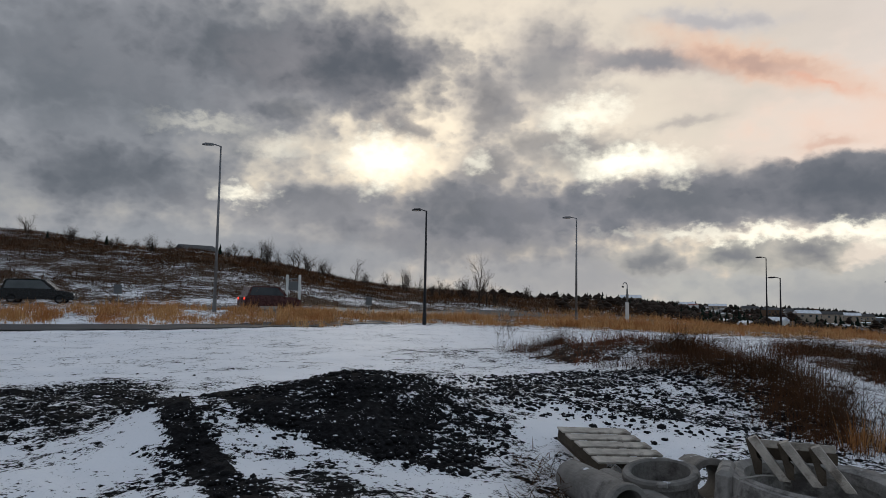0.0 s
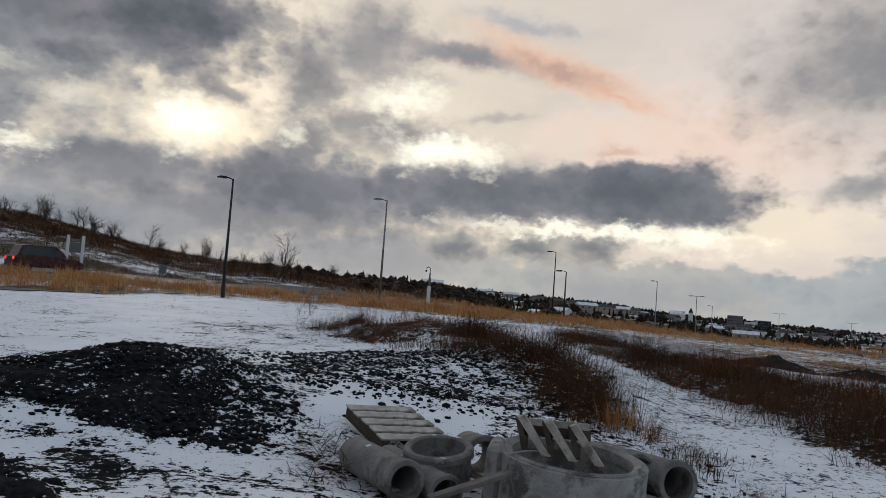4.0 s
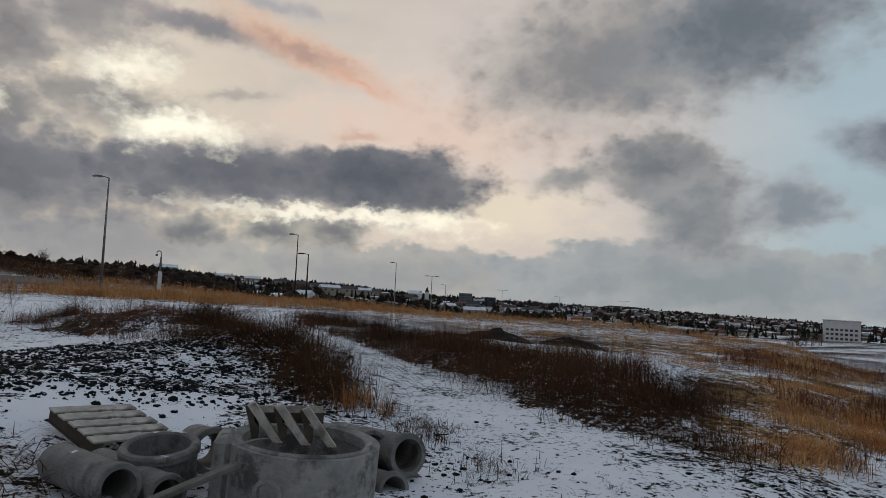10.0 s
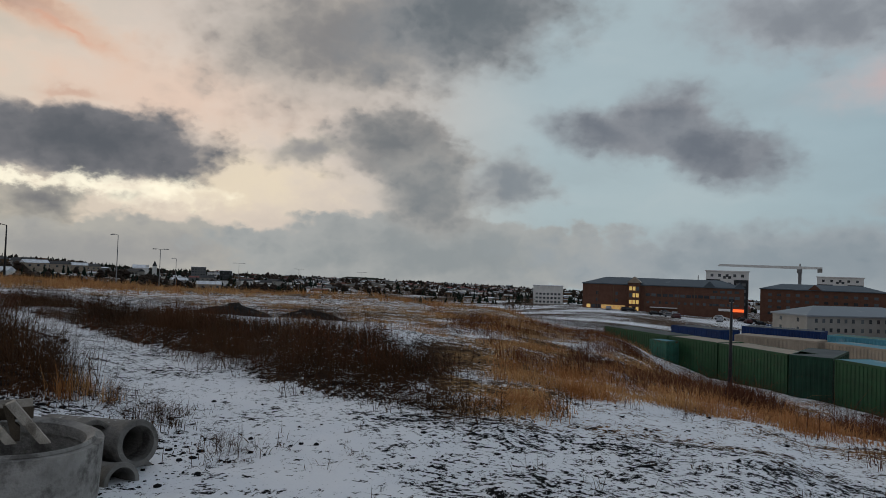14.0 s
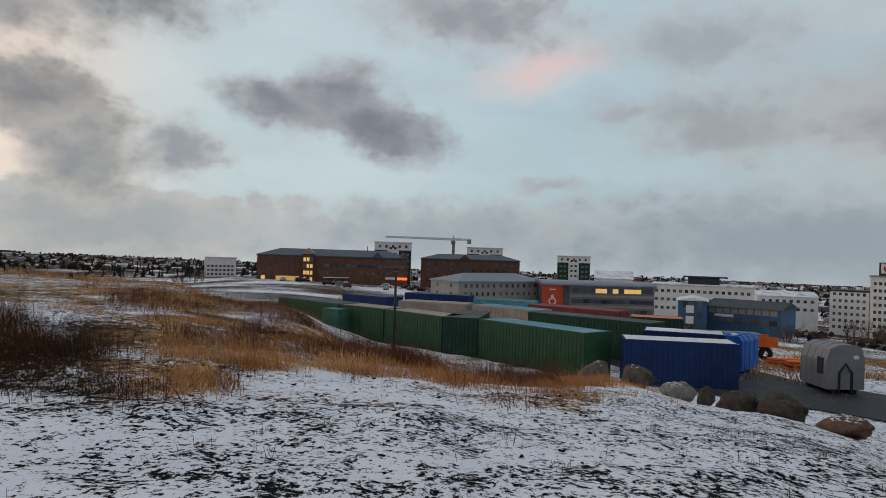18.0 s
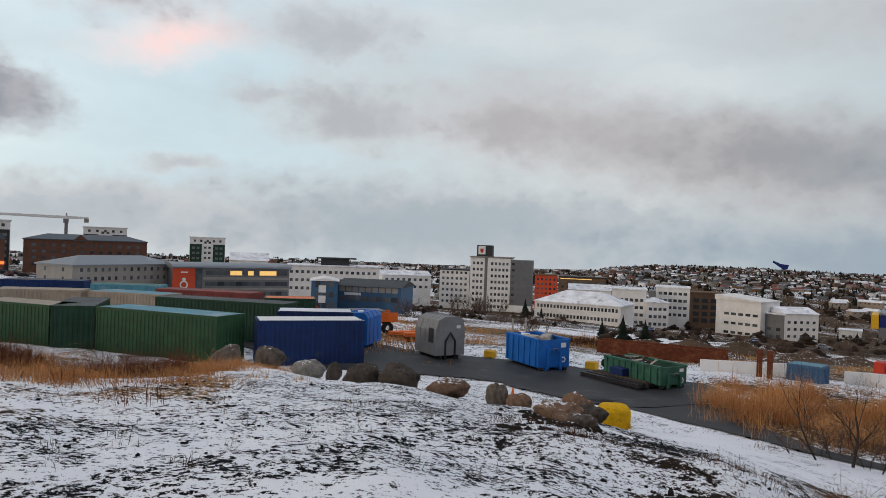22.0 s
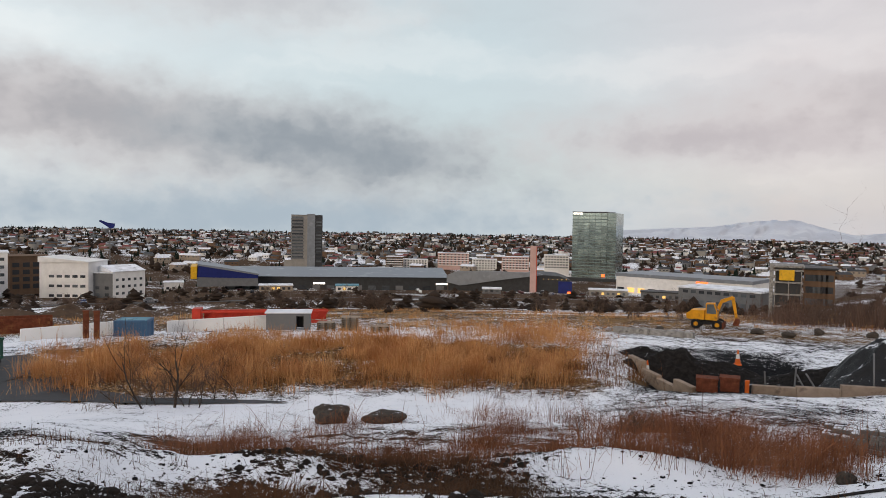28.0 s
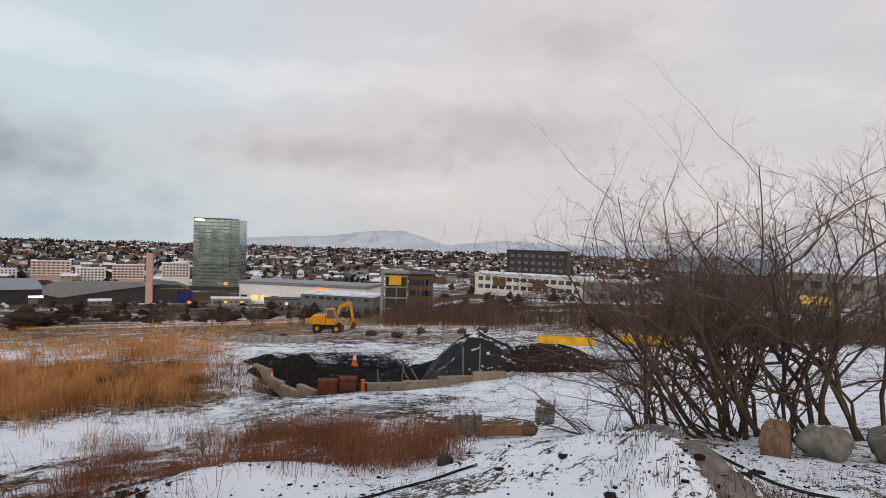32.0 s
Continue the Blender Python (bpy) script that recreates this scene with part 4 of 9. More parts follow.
# ---- builders ----
class Shape:
    """Vertices and faces of one mesh in the making."""

    def __init__(self):
        self.v, self.f = [], []

    def add(self, verts, faces):
        k = len(self.v)
        self.v += [tuple(p) for p in verts]
        self.f += [tuple(i + k for i in q) for q in faces]
        return self

    def box(self, x0, y0, z0, x1, y1, z1, c=0.0, m=None):
        if c <= 0:
            v = [(x, y, z) for z in (z0, z1) for y in (y0, y1) for x in (x0, x1)]
            f = [(0, 2, 3, 1), (4, 5, 7, 6), (0, 1, 5, 4), (1, 3, 7, 5), (3, 2, 6, 7), (2, 0, 4, 6)]
        else:
            lo, hi, v, at = (x0, y0, z0), (x1, y1, z1), [], {}
            for s in [(a, b, d) for a in (0, 1) for b in (0, 1) for d in (0, 1)]:
                for k in range(3):
                    p = [(hi[i] if s[i] else lo[i]) + (0 if i == k else (-c if s[i] else c)) for i in range(3)]
                    at[s, k] = len(v)
                    v.append(p)
            f = []
            for k in range(3):
                i, j = (k + 1) % 3, (k + 2) % 3
                for side in (0, 1):
                    q = []
                    for a, b in ((0, 0), (1, 0), (1, 1), (0, 1)):
                        s = [0, 0, 0]
                        s[k], s[i], s[j] = side, a, b
                        q.append(at[tuple(s), k])
                    f.append(q if side else q[::-1])
                for a in (0, 1):
                    for b in (0, 1):
                        s, t = [0, 0, 0], [0, 0, 0]
                        s[k], s[i], s[j] = 0, a, b
                        t[k], t[i], t[j] = 1, a, b
                        q = [at[tuple(s), i], at[tuple(t), i], at[tuple(t), j], at[tuple(s), j]]
                        f.append(q if (a + b) % 2 else q[::-1])
            for s in [(a, b, d) for a in (0, 1) for b in (0, 1) for d in (0, 1)]:
                q = [at[s, 0], at[s, 1], at[s, 2]]
                f.append(q if sum(s) % 2 else q[::-1])
        if m is not None:
            v = [m @ Vector(p) for p in v]
        return self.add(v, f)

    def prism(self, outline, y0, y1):
        """An outline in x and z, drawn out along y."""
        n = len(outline)
        v = [(x, y, z) for y in (y0, y1) for x, z in outline]
        f = [tuple(range(n)), tuple(range(2 * n - 1, n - 1, -1))] + [(i, i + n, (i + 1) % n + n, (i + 1) % n) for i in range(n)]
        return self.add(v, f)

    def tube(self, pts, radii, sides=6, caps=True):
        pts = [Vector(p) for p in pts]
        if not hasattr(radii, "__len__"):
            radii = [radii] * len(pts)
        v, f = [], []
        for i, p in enumerate(pts):
            t = (pts[min(i + 1, len(pts) - 1)] - pts[max(i - 1, 0)]).normalized()
            a = t.cross(Vector((0, 0, 1)) if abs(t.z) < 0.9 else Vector((1, 0, 0))).normalized()
            b = t.cross(a)
            v += [p + (a * math.cos(2 * math.pi * k / sides) + b * math.sin(2 * math.pi * k / sides)) * radii[i] for k in range(sides)]
        for i in range(len(pts) - 1):
            for k in range(sides):
                f.append((i * sides + k, i * sides + (k + 1) % sides, (i + 1) * sides + (k + 1) % sides, (i + 1) * sides + k))
        if caps:
            f += [tuple(range(sides))[::-1], tuple(range((len(pts) - 1) * sides, len(pts) * sides))]
        return self.add(v, f)

    def lathe(self, prof, n=28, m=None, close=True):
        """A profile of (radius, height) pairs turned about z; closed to a ring if the profile closes."""
        v = [(r * math.cos(2 * math.pi * k / n), r * math.sin(2 * math.pi * k / n), z) for r, z in prof for k in range(n)]
        if m is not None:
            v = [m @ Vector(p) for p in v]
        f = []
        rows = len(prof)
        for i in range(rows if close else rows - 1):
            j = (i + 1) % rows
            for k in range(n):
                f.append((i * n + k, i * n + (k + 1) % n, j * n + (k + 1) % n, j * n + k))
        return self.add(v, f)

    def mesh(self, name):
        me = bpy.data.meshes.new(name)
        me.from_pydata(self.v, [], self.f)
        me.update()
        return me


def part(name, shape, mat, parent=None, label="", m=None, round=False):
    """Links a shape (or a ready mesh) as one mesh object, under a thing or a part."""
    me = shape.mesh(name) if isinstance(shape, Shape) else shape
    if mat and not me.materials:
        me.materials.append(mat)
    if round:
        smooth(me)
    ob = new(name, me)
    ob.parent = parent
    if m is not None:
        ob.matrix_local = m
    return tagged(ob, label)


def thing(name, label, category, m, group="", kind=""):
    ob = tagged(new(name), label, category, group, kind)
    ob.empty_display_size = 0.2
    ob.matrix_world = m
    return ob


def stand(az, d, turn=0.0, dz=0.0, z=None):
    """The pose of a thing on the ground, its local +y away from the standpoint, turned clockwise."""
    x, y = P(az, d)
    return pose(x, y, (gz(x, y) if z is None else z) + dz, 0, 0, -(az + turn))


def H(el, d):
    """The height that a line of sight at el degrees has at a distance."""
    return EYE + d * math.tan(radians(el))


rnd = random.Random(7)

# ---- roads and yard ----
drape("access_road", [(-60, 60, 8), (-31, 40, 6), (-20, 39.5, 5), (-12, 44, 3), (-4, 49, 1.5)], M_ASPHALT, "narrow wet asphalt access road beside the snow field")
drape("main_road", [(-60, 80, 8), (-31, 58.5, 8), (-20, 57, 8), (0, 69, 8), (12, 85, 8), (25, 120, 8)], M_ASPHALT, "wet asphalt road running along the hill foot")
drape("yard", [(100, 52, 8), (107, 43.2, 9.0), (114, 41.8, 7.4), (121, 40.3, 7.6), (127, 37.3, 9.6), (130, 36.8, 10), (132.5, 35, 6)], M_ASPHALT, "dark wet asphalt yard below the snowy bank", lanes=14, category="yard", lift=0.07)
drape("lower_road", [(131.5, 34.8, 6.5), (134, 32.4, 3.2), (138, 30.6, 1.6), (141.5, 29.3, 1.0), (147.4, 28.6, 0.6), (152, 28, 0.25)], M_ASPHALT, "narrow dark wheel track through the snow", lanes=4, category="road")


# ---- street lamps ----
def lamp_post(az, d, top, turn=0.0, double=False, arm=0.9, mat=None):
    x, y = P(az, d)
    z = gz(x, y) - 0.05
    h = top - z
    t = thing("street_lamp", "tall %s street lamp with %s" % ("dark grey steel" if mat is M_DARKSTEEL else "galvanised steel", "two heads" if double else "one flat head"), "street lamp", pose(x, y, z, 0, 0, -(az + turn)), "street lamps")
    mat = mat or M_STEEL
    part("pole", Shape().tube([(0, 0, 0), (0, 0, h * 0.5), (0, 0, h)], [0.11, 0.085, 0.055], 8), mat, t, round=True)
    part("base", Shape().tube([(0, 0, 0), (0, 0, 0.9)], [0.14, 0.13], 8), mat, t)
    for s in ((-1, 1) if double else (-1,)):
        part("arm", Shape().tube([(0, 0, h - 0.05), (s * arm * 0.4, 0, h + 0.05), (s * arm * 0.6, 0, h + 0.06)], 0.04, 6), mat, t)
        head = part("lamp_head", Shape().prism([(s * arm * 0.5, h), (s * arm * 0.55, h + 0.13), (s * arm * 1.1, h + 0.12), (s * arm * 1.35, h + 0.02), (s * arm * 1.3, h - 0.02)][::s], -0.14, 0.14), mat, t)
        part("lens", Shape().box(s * arm * 0.9 - 0.25, -0.1, h - 0.045, s * arm * 0.9 + 0.25, 0.1, h - 0.02), M_WHITEP, head, "pale diffuser")
    return t


lamp_post(-17.35, 49.5, H(11.7, 49.5), 0)
lamp_post(-0.95, 48, H(7.35, 48), 0, mat=M_DARKSTEEL, arm=0.75)
lamp_post(11.25, 62, H(6.85, 62), 0)
lamp_post(25.25, 95, H(3.65, 95), 0, mat=M_DARKSTEEL)
lamp_post(26.15, 80, H(2.15, 80), 0, mat=M_DARKSTEEL)
lamp_post(33.2, 130, H(1.85, 130), 0)
lamp_post(36.15, 150, H(0.9, 150), 0, double=True, arm=1.2)
lamp_post(37.3, 190, H(0.25, 190), 0)
lamp_post(41.9, 260, H(0.05, 260), 0, double=True, arm=1.6)
lamp_post(46.5, 330, H(-0.25, 330), 0, double=True, arm=1.8)
lamp_post(51.5, 330, H(-0.35, 330), 0, double=True, arm=1.8)
lamp_post(80.2, 40, H(-1.6, 40), 90, mat=M_DARKSTEEL, arm=0.4)


def camera_mast(az, d, top):
    m = stand(az, d, 0, -0.05)
    h = top - m.translation.z
    t = thing("traffic_mast", "pale traffic mast with a hooked top and a cabinet", "mast", m)
    part("cabinet", Shape().box(-0.17, -0.15, 0, 0.17, 0.15, h * 0.48, 0.02), M_WHITEP, t)
    part("pole", Shape().tube([(0, 0, h * 0.45), (0, 0, h * 0.8)], 0.08, 8), M_STEEL, t)
    part("hook", Shape().tube([(0, 0, h * 0.78)] + [(-0.2 + 0.2 * math.cos(a), 0, h * 0.9 + 0.2 * math.sin(a)) for a in (0, 0.8, 1.6, 2.4, 3.1)], 0.05, 6), M_STEEL, t)
    part("sensor", Shape().lathe([(0.0, -0.1), (0.1, -0.05), (0.1, 0.08), (0.0, 0.1)], 10, pose(-0.4, 0, h * 0.85)), M_DARKSTEEL, t)
    part("box", Shape().box(-0.13, -0.12, h * 0.55, 0.13, 0.12, h * 0.68, 0.015), M_STEEL, t)


camera_mast(15.2, 70, H(1.9, 70))


def road_sign(az, d, el):
    m = stand(az, d, 0, -0.05)
    h = H(el, d) - m.translation.z
    t = thing("road_sign", "small grey-backed road sign on a steel post", "sign", m, "road signs")
    part("post", Shape().tube([(0, 0, 0), (0, 0, h)], 0.035, 8), M_STEEL, t)
    part("plate", Shape().box(-0.3, -0.05, h - 0.75, 0.3, -0.036, h, 0.005), M_MIDGREY, t)
    part("bracket", Shape().box(-0.2, -0.036, h - 0.42, 0.2, -0.02, h - 0.36), M_STEEL, t)


road_sign(-24.15, 62, 0.85)
road_sign(-16.9 + 11.5, 64, 0.3)


def sign_gantry(az, d):
    m = stand(az, d, 0, -0.05)
    t = thing("information_board", "blank pale roadside board between two white posts", "sign", m)
    for x in (-0.55, 0.55):
        part("post", Shape().box(x - 0.12, -0.1, 0, x + 0.12, 0.1, 2.9, 0.01), M_WHITEP, t)
    part("panel", Shape().box(-0.43, -0.06, 1.5, 0.43, 0.06, 2.3, 0.01), M_MIDGREY, t)
    part("cross_rail", Shape().box(-0.43, -0.04, 2.5, 0.43, 0.04, 2.62), M_STEEL, t)


sign_gantry(-11.4, 65)


# ---- vehicles ----
def car(m, paint, label, size=(4.6, 1.8, 1.5), suv=False, group=""):
    """A car along local x, front at +x."""
    L, Wd, Hh = size
    t = thing("car", label, "car", m, group)
    lo, mid = 0.28, Hh * 0.58
    body = [(-L / 2, lo + 0.1), (-L / 2 + 0.02, mid * 0.9), (-L / 2 + 0.15, mid), (L * 0.16, mid), (L * 0.42, mid * 0.86), (L / 2 - 0.05, mid * 0.72), (L / 2, lo + 0.12), (L / 2 - 0.1, lo), (-L / 2 + 0.1, lo)]
    part("body", Shape().prism(body, -Wd / 2, Wd / 2), paint, t)
    back = -L / 2 + (0.2 if suv else 0.55)
    cab = [(back, mid), (back + 0.28, Hh - 0.06), (back + 0.55, Hh), (L * 0.02, Hh), (L * 0.1, Hh - 0.05), (L * 0.26, mid)]
    part("cabin", Shape().prism(cab, -Wd / 2 + 0.09, Wd / 2 - 0.09), paint, t)
    for s in (-1, 1):
        glass = [(back + 0.2, mid + 0.05), (back + 0.4, Hh - 0.1), (L * 0.06, Hh - 0.1), (L * 0.19, mid + 0.05)]
        y = s * (Wd / 2 - 0.085)
        part("side_window", Shape().prism(glass, min(y, y + s * 0.012), max(y, y + s * 0.012)), M_GLASS, t)
        for x in (-L * 0.31, L * 0.31):
            w = part("wheel", Shape().lathe([(0.2, -0.1), (0.31, -0.1), (0.33, -0.06), (0.33, 0.06), (0.31, 0.1), (0.2, 0.1)], 18, pose(x, s * (Wd / 2 - 0.1), 0.33, 90)), M_BLACK, t)
            part("rim", Shape().lathe([(0.02, -0.08), (0.2, -0.07), (0.2, 0.07), (0.02, 0.08)], 12, pose(x, s * (Wd / 2 - 0.1), 0.33, 90)), M_STEEL, w)
        part("tail_light", Shape().box(-L / 2 - 0.015, s * (Wd / 2 - 0.18) - 0.14, mid * 0.72, -L / 2 + 0.1, s * (Wd / 2 - 0.18) + 0.14, mid * 0.9), M_TAIL, t)
        part("headlight", Shape().box(L / 2 - 0.2, s * (Wd / 2 - 0.25) - 0.16, mid * 0.62, L / 2 - 0.02, s * (Wd / 2 - 0.25) + 0.16, mid * 0.74), M_WHITEP, t)
    return t


M_TAIL = material("red_tail_light", (0.9, 0.06, 0.03), 0.3, vary=0.05, bump=0, emit=1.2)
M_CARBLACK = material("black_car_paint", (0.01, 0.011, 0.013), 0.25, 0.2, vary=0.1, bump=0)
M_CARRED = material("dark_red_car_paint", (0.06, 0.012, 0.012), 0.3, 0.2, vary=0.1, bump=0)
M_CARSILVER = material("silver_car_paint", (0.3, 0.31, 0.33), 0.3, 0.5, vary=0.1, bump=0)
M_CARWHITE = material("white_car_paint", (0.6, 0.6, 0.6), 0.3, 0.0, vary=0.1, bump=0, snow=0.4)
M_CARBLUE = material("blue_car_paint", (0.03, 0.05, 0.12), 0.3, 0.2, vary=0.1, bump=0, snow=0.4)
SNOWY = [M_CARBLACK, M_CARSILVER, M_CARWHITE, M_CARBLUE, M_CARRED]
car(stand(-29.2, 57.5, 12, 0.05), M_CARBLACK, "black estate car on the wet road", (4.8, 1.85, 1.7), True)
car(stand(-13.2, 59, -20, 0.05), M_CARRED, "dark red off-road car on the wet road", (4.7, 1.9, 1.85), True)


# ---- concrete pipes, pallets and the manhole base ----
def pipe(m, length, r, label, bell=True):
    """A concrete pipe along local x, lying on the ground."""
    t = thing("concrete_pipe", label, "pipe", m, "concrete pipes")
    turn = Matrix.Translation((0, 0, r)) @ Euler((0, math.pi / 2, 0)).to_matrix().to_4x4()
    i = r * 0.74
    part("barrel", Shape().lathe([(i, -length / 2), (r * 0.93, -length / 2), (r * 0.97, -length / 2 + 0.02), (r * 0.97, length / 2 - 0.1), (i, length / 2 - 0.1)], 32, turn), M_PIPE, t, round=False)
    part("collar", Shape().lathe([(i, length / 2 - 0.12), (r * 0.97, length / 2 - 0.12), (r * 1.06, length / 2 - 0.06), (r * 1.06, length / 2 - 0.015), (r * 1.02, length / 2), (i * 1.06, length / 2), (i * 1.03, length / 2 - 0.04)], 32, turn), M_PIPE, t)
    return t


def at(az, d, el, drop=0.0):
    """Where a line of sight has got to at a distance, lowered by drop."""
    x, y = P(az, d)
    return Vector((x, y, H(el, d) - drop))


def pipe_between(a, b, r, label):
    """A pipe whose axis runs from a to b, its collar at b."""
    v = b - a
    x = v.normalized()
    y = Vector((0, 0, 1)).cross(x).normalized()
    z = x.cross(y)
    c = (a + b) / 2 - z * r
    m = Matrix(((x.x, y.x, z.x, c.x), (x.y, y.y, z.y, c.y), (x.z, y.z, z.z, c.z), (0, 0, 0, 1)))
    return pipe(m, v.length, r, label)


pipe_between(at(9.5, 6.75, -13.3), at(13.6, 5.75, -15.2), 0.165, "grey concrete drain pipe lying on the snow, open end forward")
pipe_between(at(12.2, 7.0, -13.6), at(16.9, 5.85, -15.9), 0.15, "grey concrete drain pipe beside another pipe")
pipe_between(at(18.6, 7.4, -12.5), at(20.0, 6.7, -13.0), 0.2, "short grey concrete pipe behind the round basin")
pipe_between(at(27.6, 8.0, -11.9), at(31.9, 6.95, -12.7), 0.16, "grey concrete pipe stacked on other pipes")
pipe_between(at(29.0, 8.1, -12.1), at(34.8, 6.85, -13.15), 0.195, "large grey concrete pipe with a wide open end")
pipe_between(at(29.8, 7.3, -14.8), at(33.8, 6.45, -15.7), 0.15, "small grey concrete pipe at the bottom of the stack")
pipe_between(at(31.0, 7.9, -14.6), at(35.0, 7.0, -15.6), 0.16, "small grey concrete pipe under a larger one")

t = thing("concrete_basin", "round grey concrete basin lying open side up", "basin", pose(*at(16.3, 6.55, -12.35, 0.3), 8, -4, -16.6))
part("ring", Shape().lathe([(0.25, 0.08), (0.25, 0.3), (0.27, 0.315), (0.31, 0.31), (0.325, 0.29), (0.325, 0.24), (0.3, 0.225), (0.29, 0.0), (0.0, 0.0), (0.0, 0.08)], 40), M_PIPE, t)
part("rim_chip", Shape().box(-0.04, -0.335, 0.27, 0.05, -0.29, 0.316, 0.01), M_CONCRETE, t)

RING = at(26.4, 6.2, -12.1, 0.5)
t = thing("manhole_base", "upright concrete manhole ring with a round pipe hole and chipped rim", "manhole ring", pose(RING.x, RING.y, RING.z, 2, 3, -26.9))
R0, R1, RH = 0.63, 0.53, 0.5


def ring_wall(r_out, r_in, h, hole_at, hole_r, n=72, rows=14):
    """A round wall pierced by one hole."""
    s = Shape()
    keep = lambda k, j: math.hypot(((k + 0.5) / n * 2 * math.pi - hole_at[0]) * r_out, (j + 0.5) / rows * h - hole_at[1]) > hole_r
    for r, flip in ((r_out, 1), (r_in, -1)):
        v = [(r * math.cos(2 * math.pi * k / n), r * math.sin(2 * math.pi * k / n), h * j / rows) for j in range(rows + 1) for k in range(n)]
        f = [(j * n + k, j * n + (k + 1) % n, (j + 1) * n + (k + 1) % n, (j + 1) * n + k)[::flip] for j in range(rows) for k in range(n) if keep(k, j)]
        s.add(v, f)
    v = [(r * math.cos(2 * math.pi * k / n), r * math.sin(2 * math.pi * k / n), h) for r in (r_out, r_in) for k in range(n)]
    s.add(v, [(k, (k + 1) % n, n + (k + 1) % n, n + k) for k in range(n)])
    return s


HOLE = (math.radians(-112), 0.22)
part("wall", ring_wall(R0, R1, RH, HOLE, 0.095), M_CONCRETE, t)
hx, hy = math.cos(HOLE[0]), math.sin(HOLE[0])
hm = Matrix.Translation((hx * (R0 + R1) / 2, hy * (R0 + R1) / 2, HOLE[1])) @ Vector((hx, hy, 0)).to_track_quat("Z", "Y").to_matrix().to_4x4()
part("pipe_socket", Shape().lathe([(0.085, -0.08), (0.12, -0.08), (0.12, 0.062), (0.085, 0.066)], 28, hm), M_CONCRETE, t)
# an added dark disc paints the shade of the deep hole
part("silt_plug", Shape().lathe([(0.0, -0.075), (0.1, -0.075), (0.1, -0.06), (0.0, -0.05)], 20, hm), M_SOIL_AND_SHADE, t, "dark disc standing in for the shade deep in the pipe hole")
part("rim_lip", Shape().lathe([(R1 - 0.02, RH - 0.09), (R1 - 0.02, RH - 0.004), (R1 + 0.035, RH + 0.028), (R1 + 0.05, RH + 0.004), (R1 - 0.003, RH - 0.09)], 60), M_CONCRETE, t)
part("buttress", Shape().box(-R0 - 0.07, -0.3, 0, -R0 + 0.06, 0.12, RH + 0.035, 0.035), M_CONCRETE, t, "rough chipped concrete lug")
part("strap", Shape().tube([(-R0 * 0.86, -0.46, 0.1), (-R0 * 0.86, -0.47, 0.36), (-R0 * 0.82, -0.42, RH + 0.03), (-R0 * 0.6, -0.3, RH + 0.05), (-R0 * 0.4, -0.1, RH + 0.02)], 0.008, 6), M_PLASTER, t, "pale lifting strap")
for k in range(5):                                     # painted figures that cannot be read
    a = math.radians(-84 + k * 5)
    bar = pose(math.cos(a) * (R0 + 0.002), math.sin(a) * (R0 + 0.002), 0.12, 0, 0, math.degrees(a) + 90)
    part("marking", Shape().box(-0.02, -0.002, -0.055, 0.02, 0.003, 0.055, 0, bar), M_MIDGREY, t, "faded painted mark")
part("floor_slab", Shape().lathe([(R1 - 0.01, 0.0), (R1 - 0.01, 0.06), (0.0, 0.05), (0.0, 0.0)], 40), M_CONCRETE, t)


def pallet(m, label, boards=5, length=1.0, width=0.95, h=0.13, tilt=None):
    """A wooden pallet: deck boards along x, bearers along y."""
    t = thing("wooden_pallet", label, "pallet", m, "pallets")
    w = width / boards * 0.76
    mesh = Shape().box(-length / 2, -w / 2, 0, length / 2, w / 2, 0.022, 0.004).mesh("deck_board")
    for i in range(boards):
        y = -width / 2 + w / 2 + (width - w) * i / (boards - 1)
        part("deck_board", mesh, M_WOOD, t, m=pose(rnd.uniform(-0.012, 0.012), y, h, 0, 0, rnd.uniform(-0.7, 0.7)))
    # bearers and bottom boards are much darker than the deck boards
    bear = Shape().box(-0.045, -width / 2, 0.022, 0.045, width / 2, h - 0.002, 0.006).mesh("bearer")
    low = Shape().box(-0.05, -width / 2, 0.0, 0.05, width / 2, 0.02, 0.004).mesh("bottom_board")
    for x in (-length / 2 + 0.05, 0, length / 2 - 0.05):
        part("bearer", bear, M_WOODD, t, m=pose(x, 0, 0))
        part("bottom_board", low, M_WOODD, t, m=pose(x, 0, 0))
    return t


c = at(12.8, 7.95, -10.75, 0.14)
pallet(pose(c.x, c.y, c.z, 9, 3, 13), "weathered grey wooden pallet lying tilted on the snow", length=0.84, width=1.05)
c = at(13.6, 8.15, -12.0, 0.12)
pallet(pose(c.x + 0.05, c.y - 0.05, c.z - 0.06, 3, 1, 9), "wooden pallet with dark bearers underneath another one", length=0.9, width=1.0)


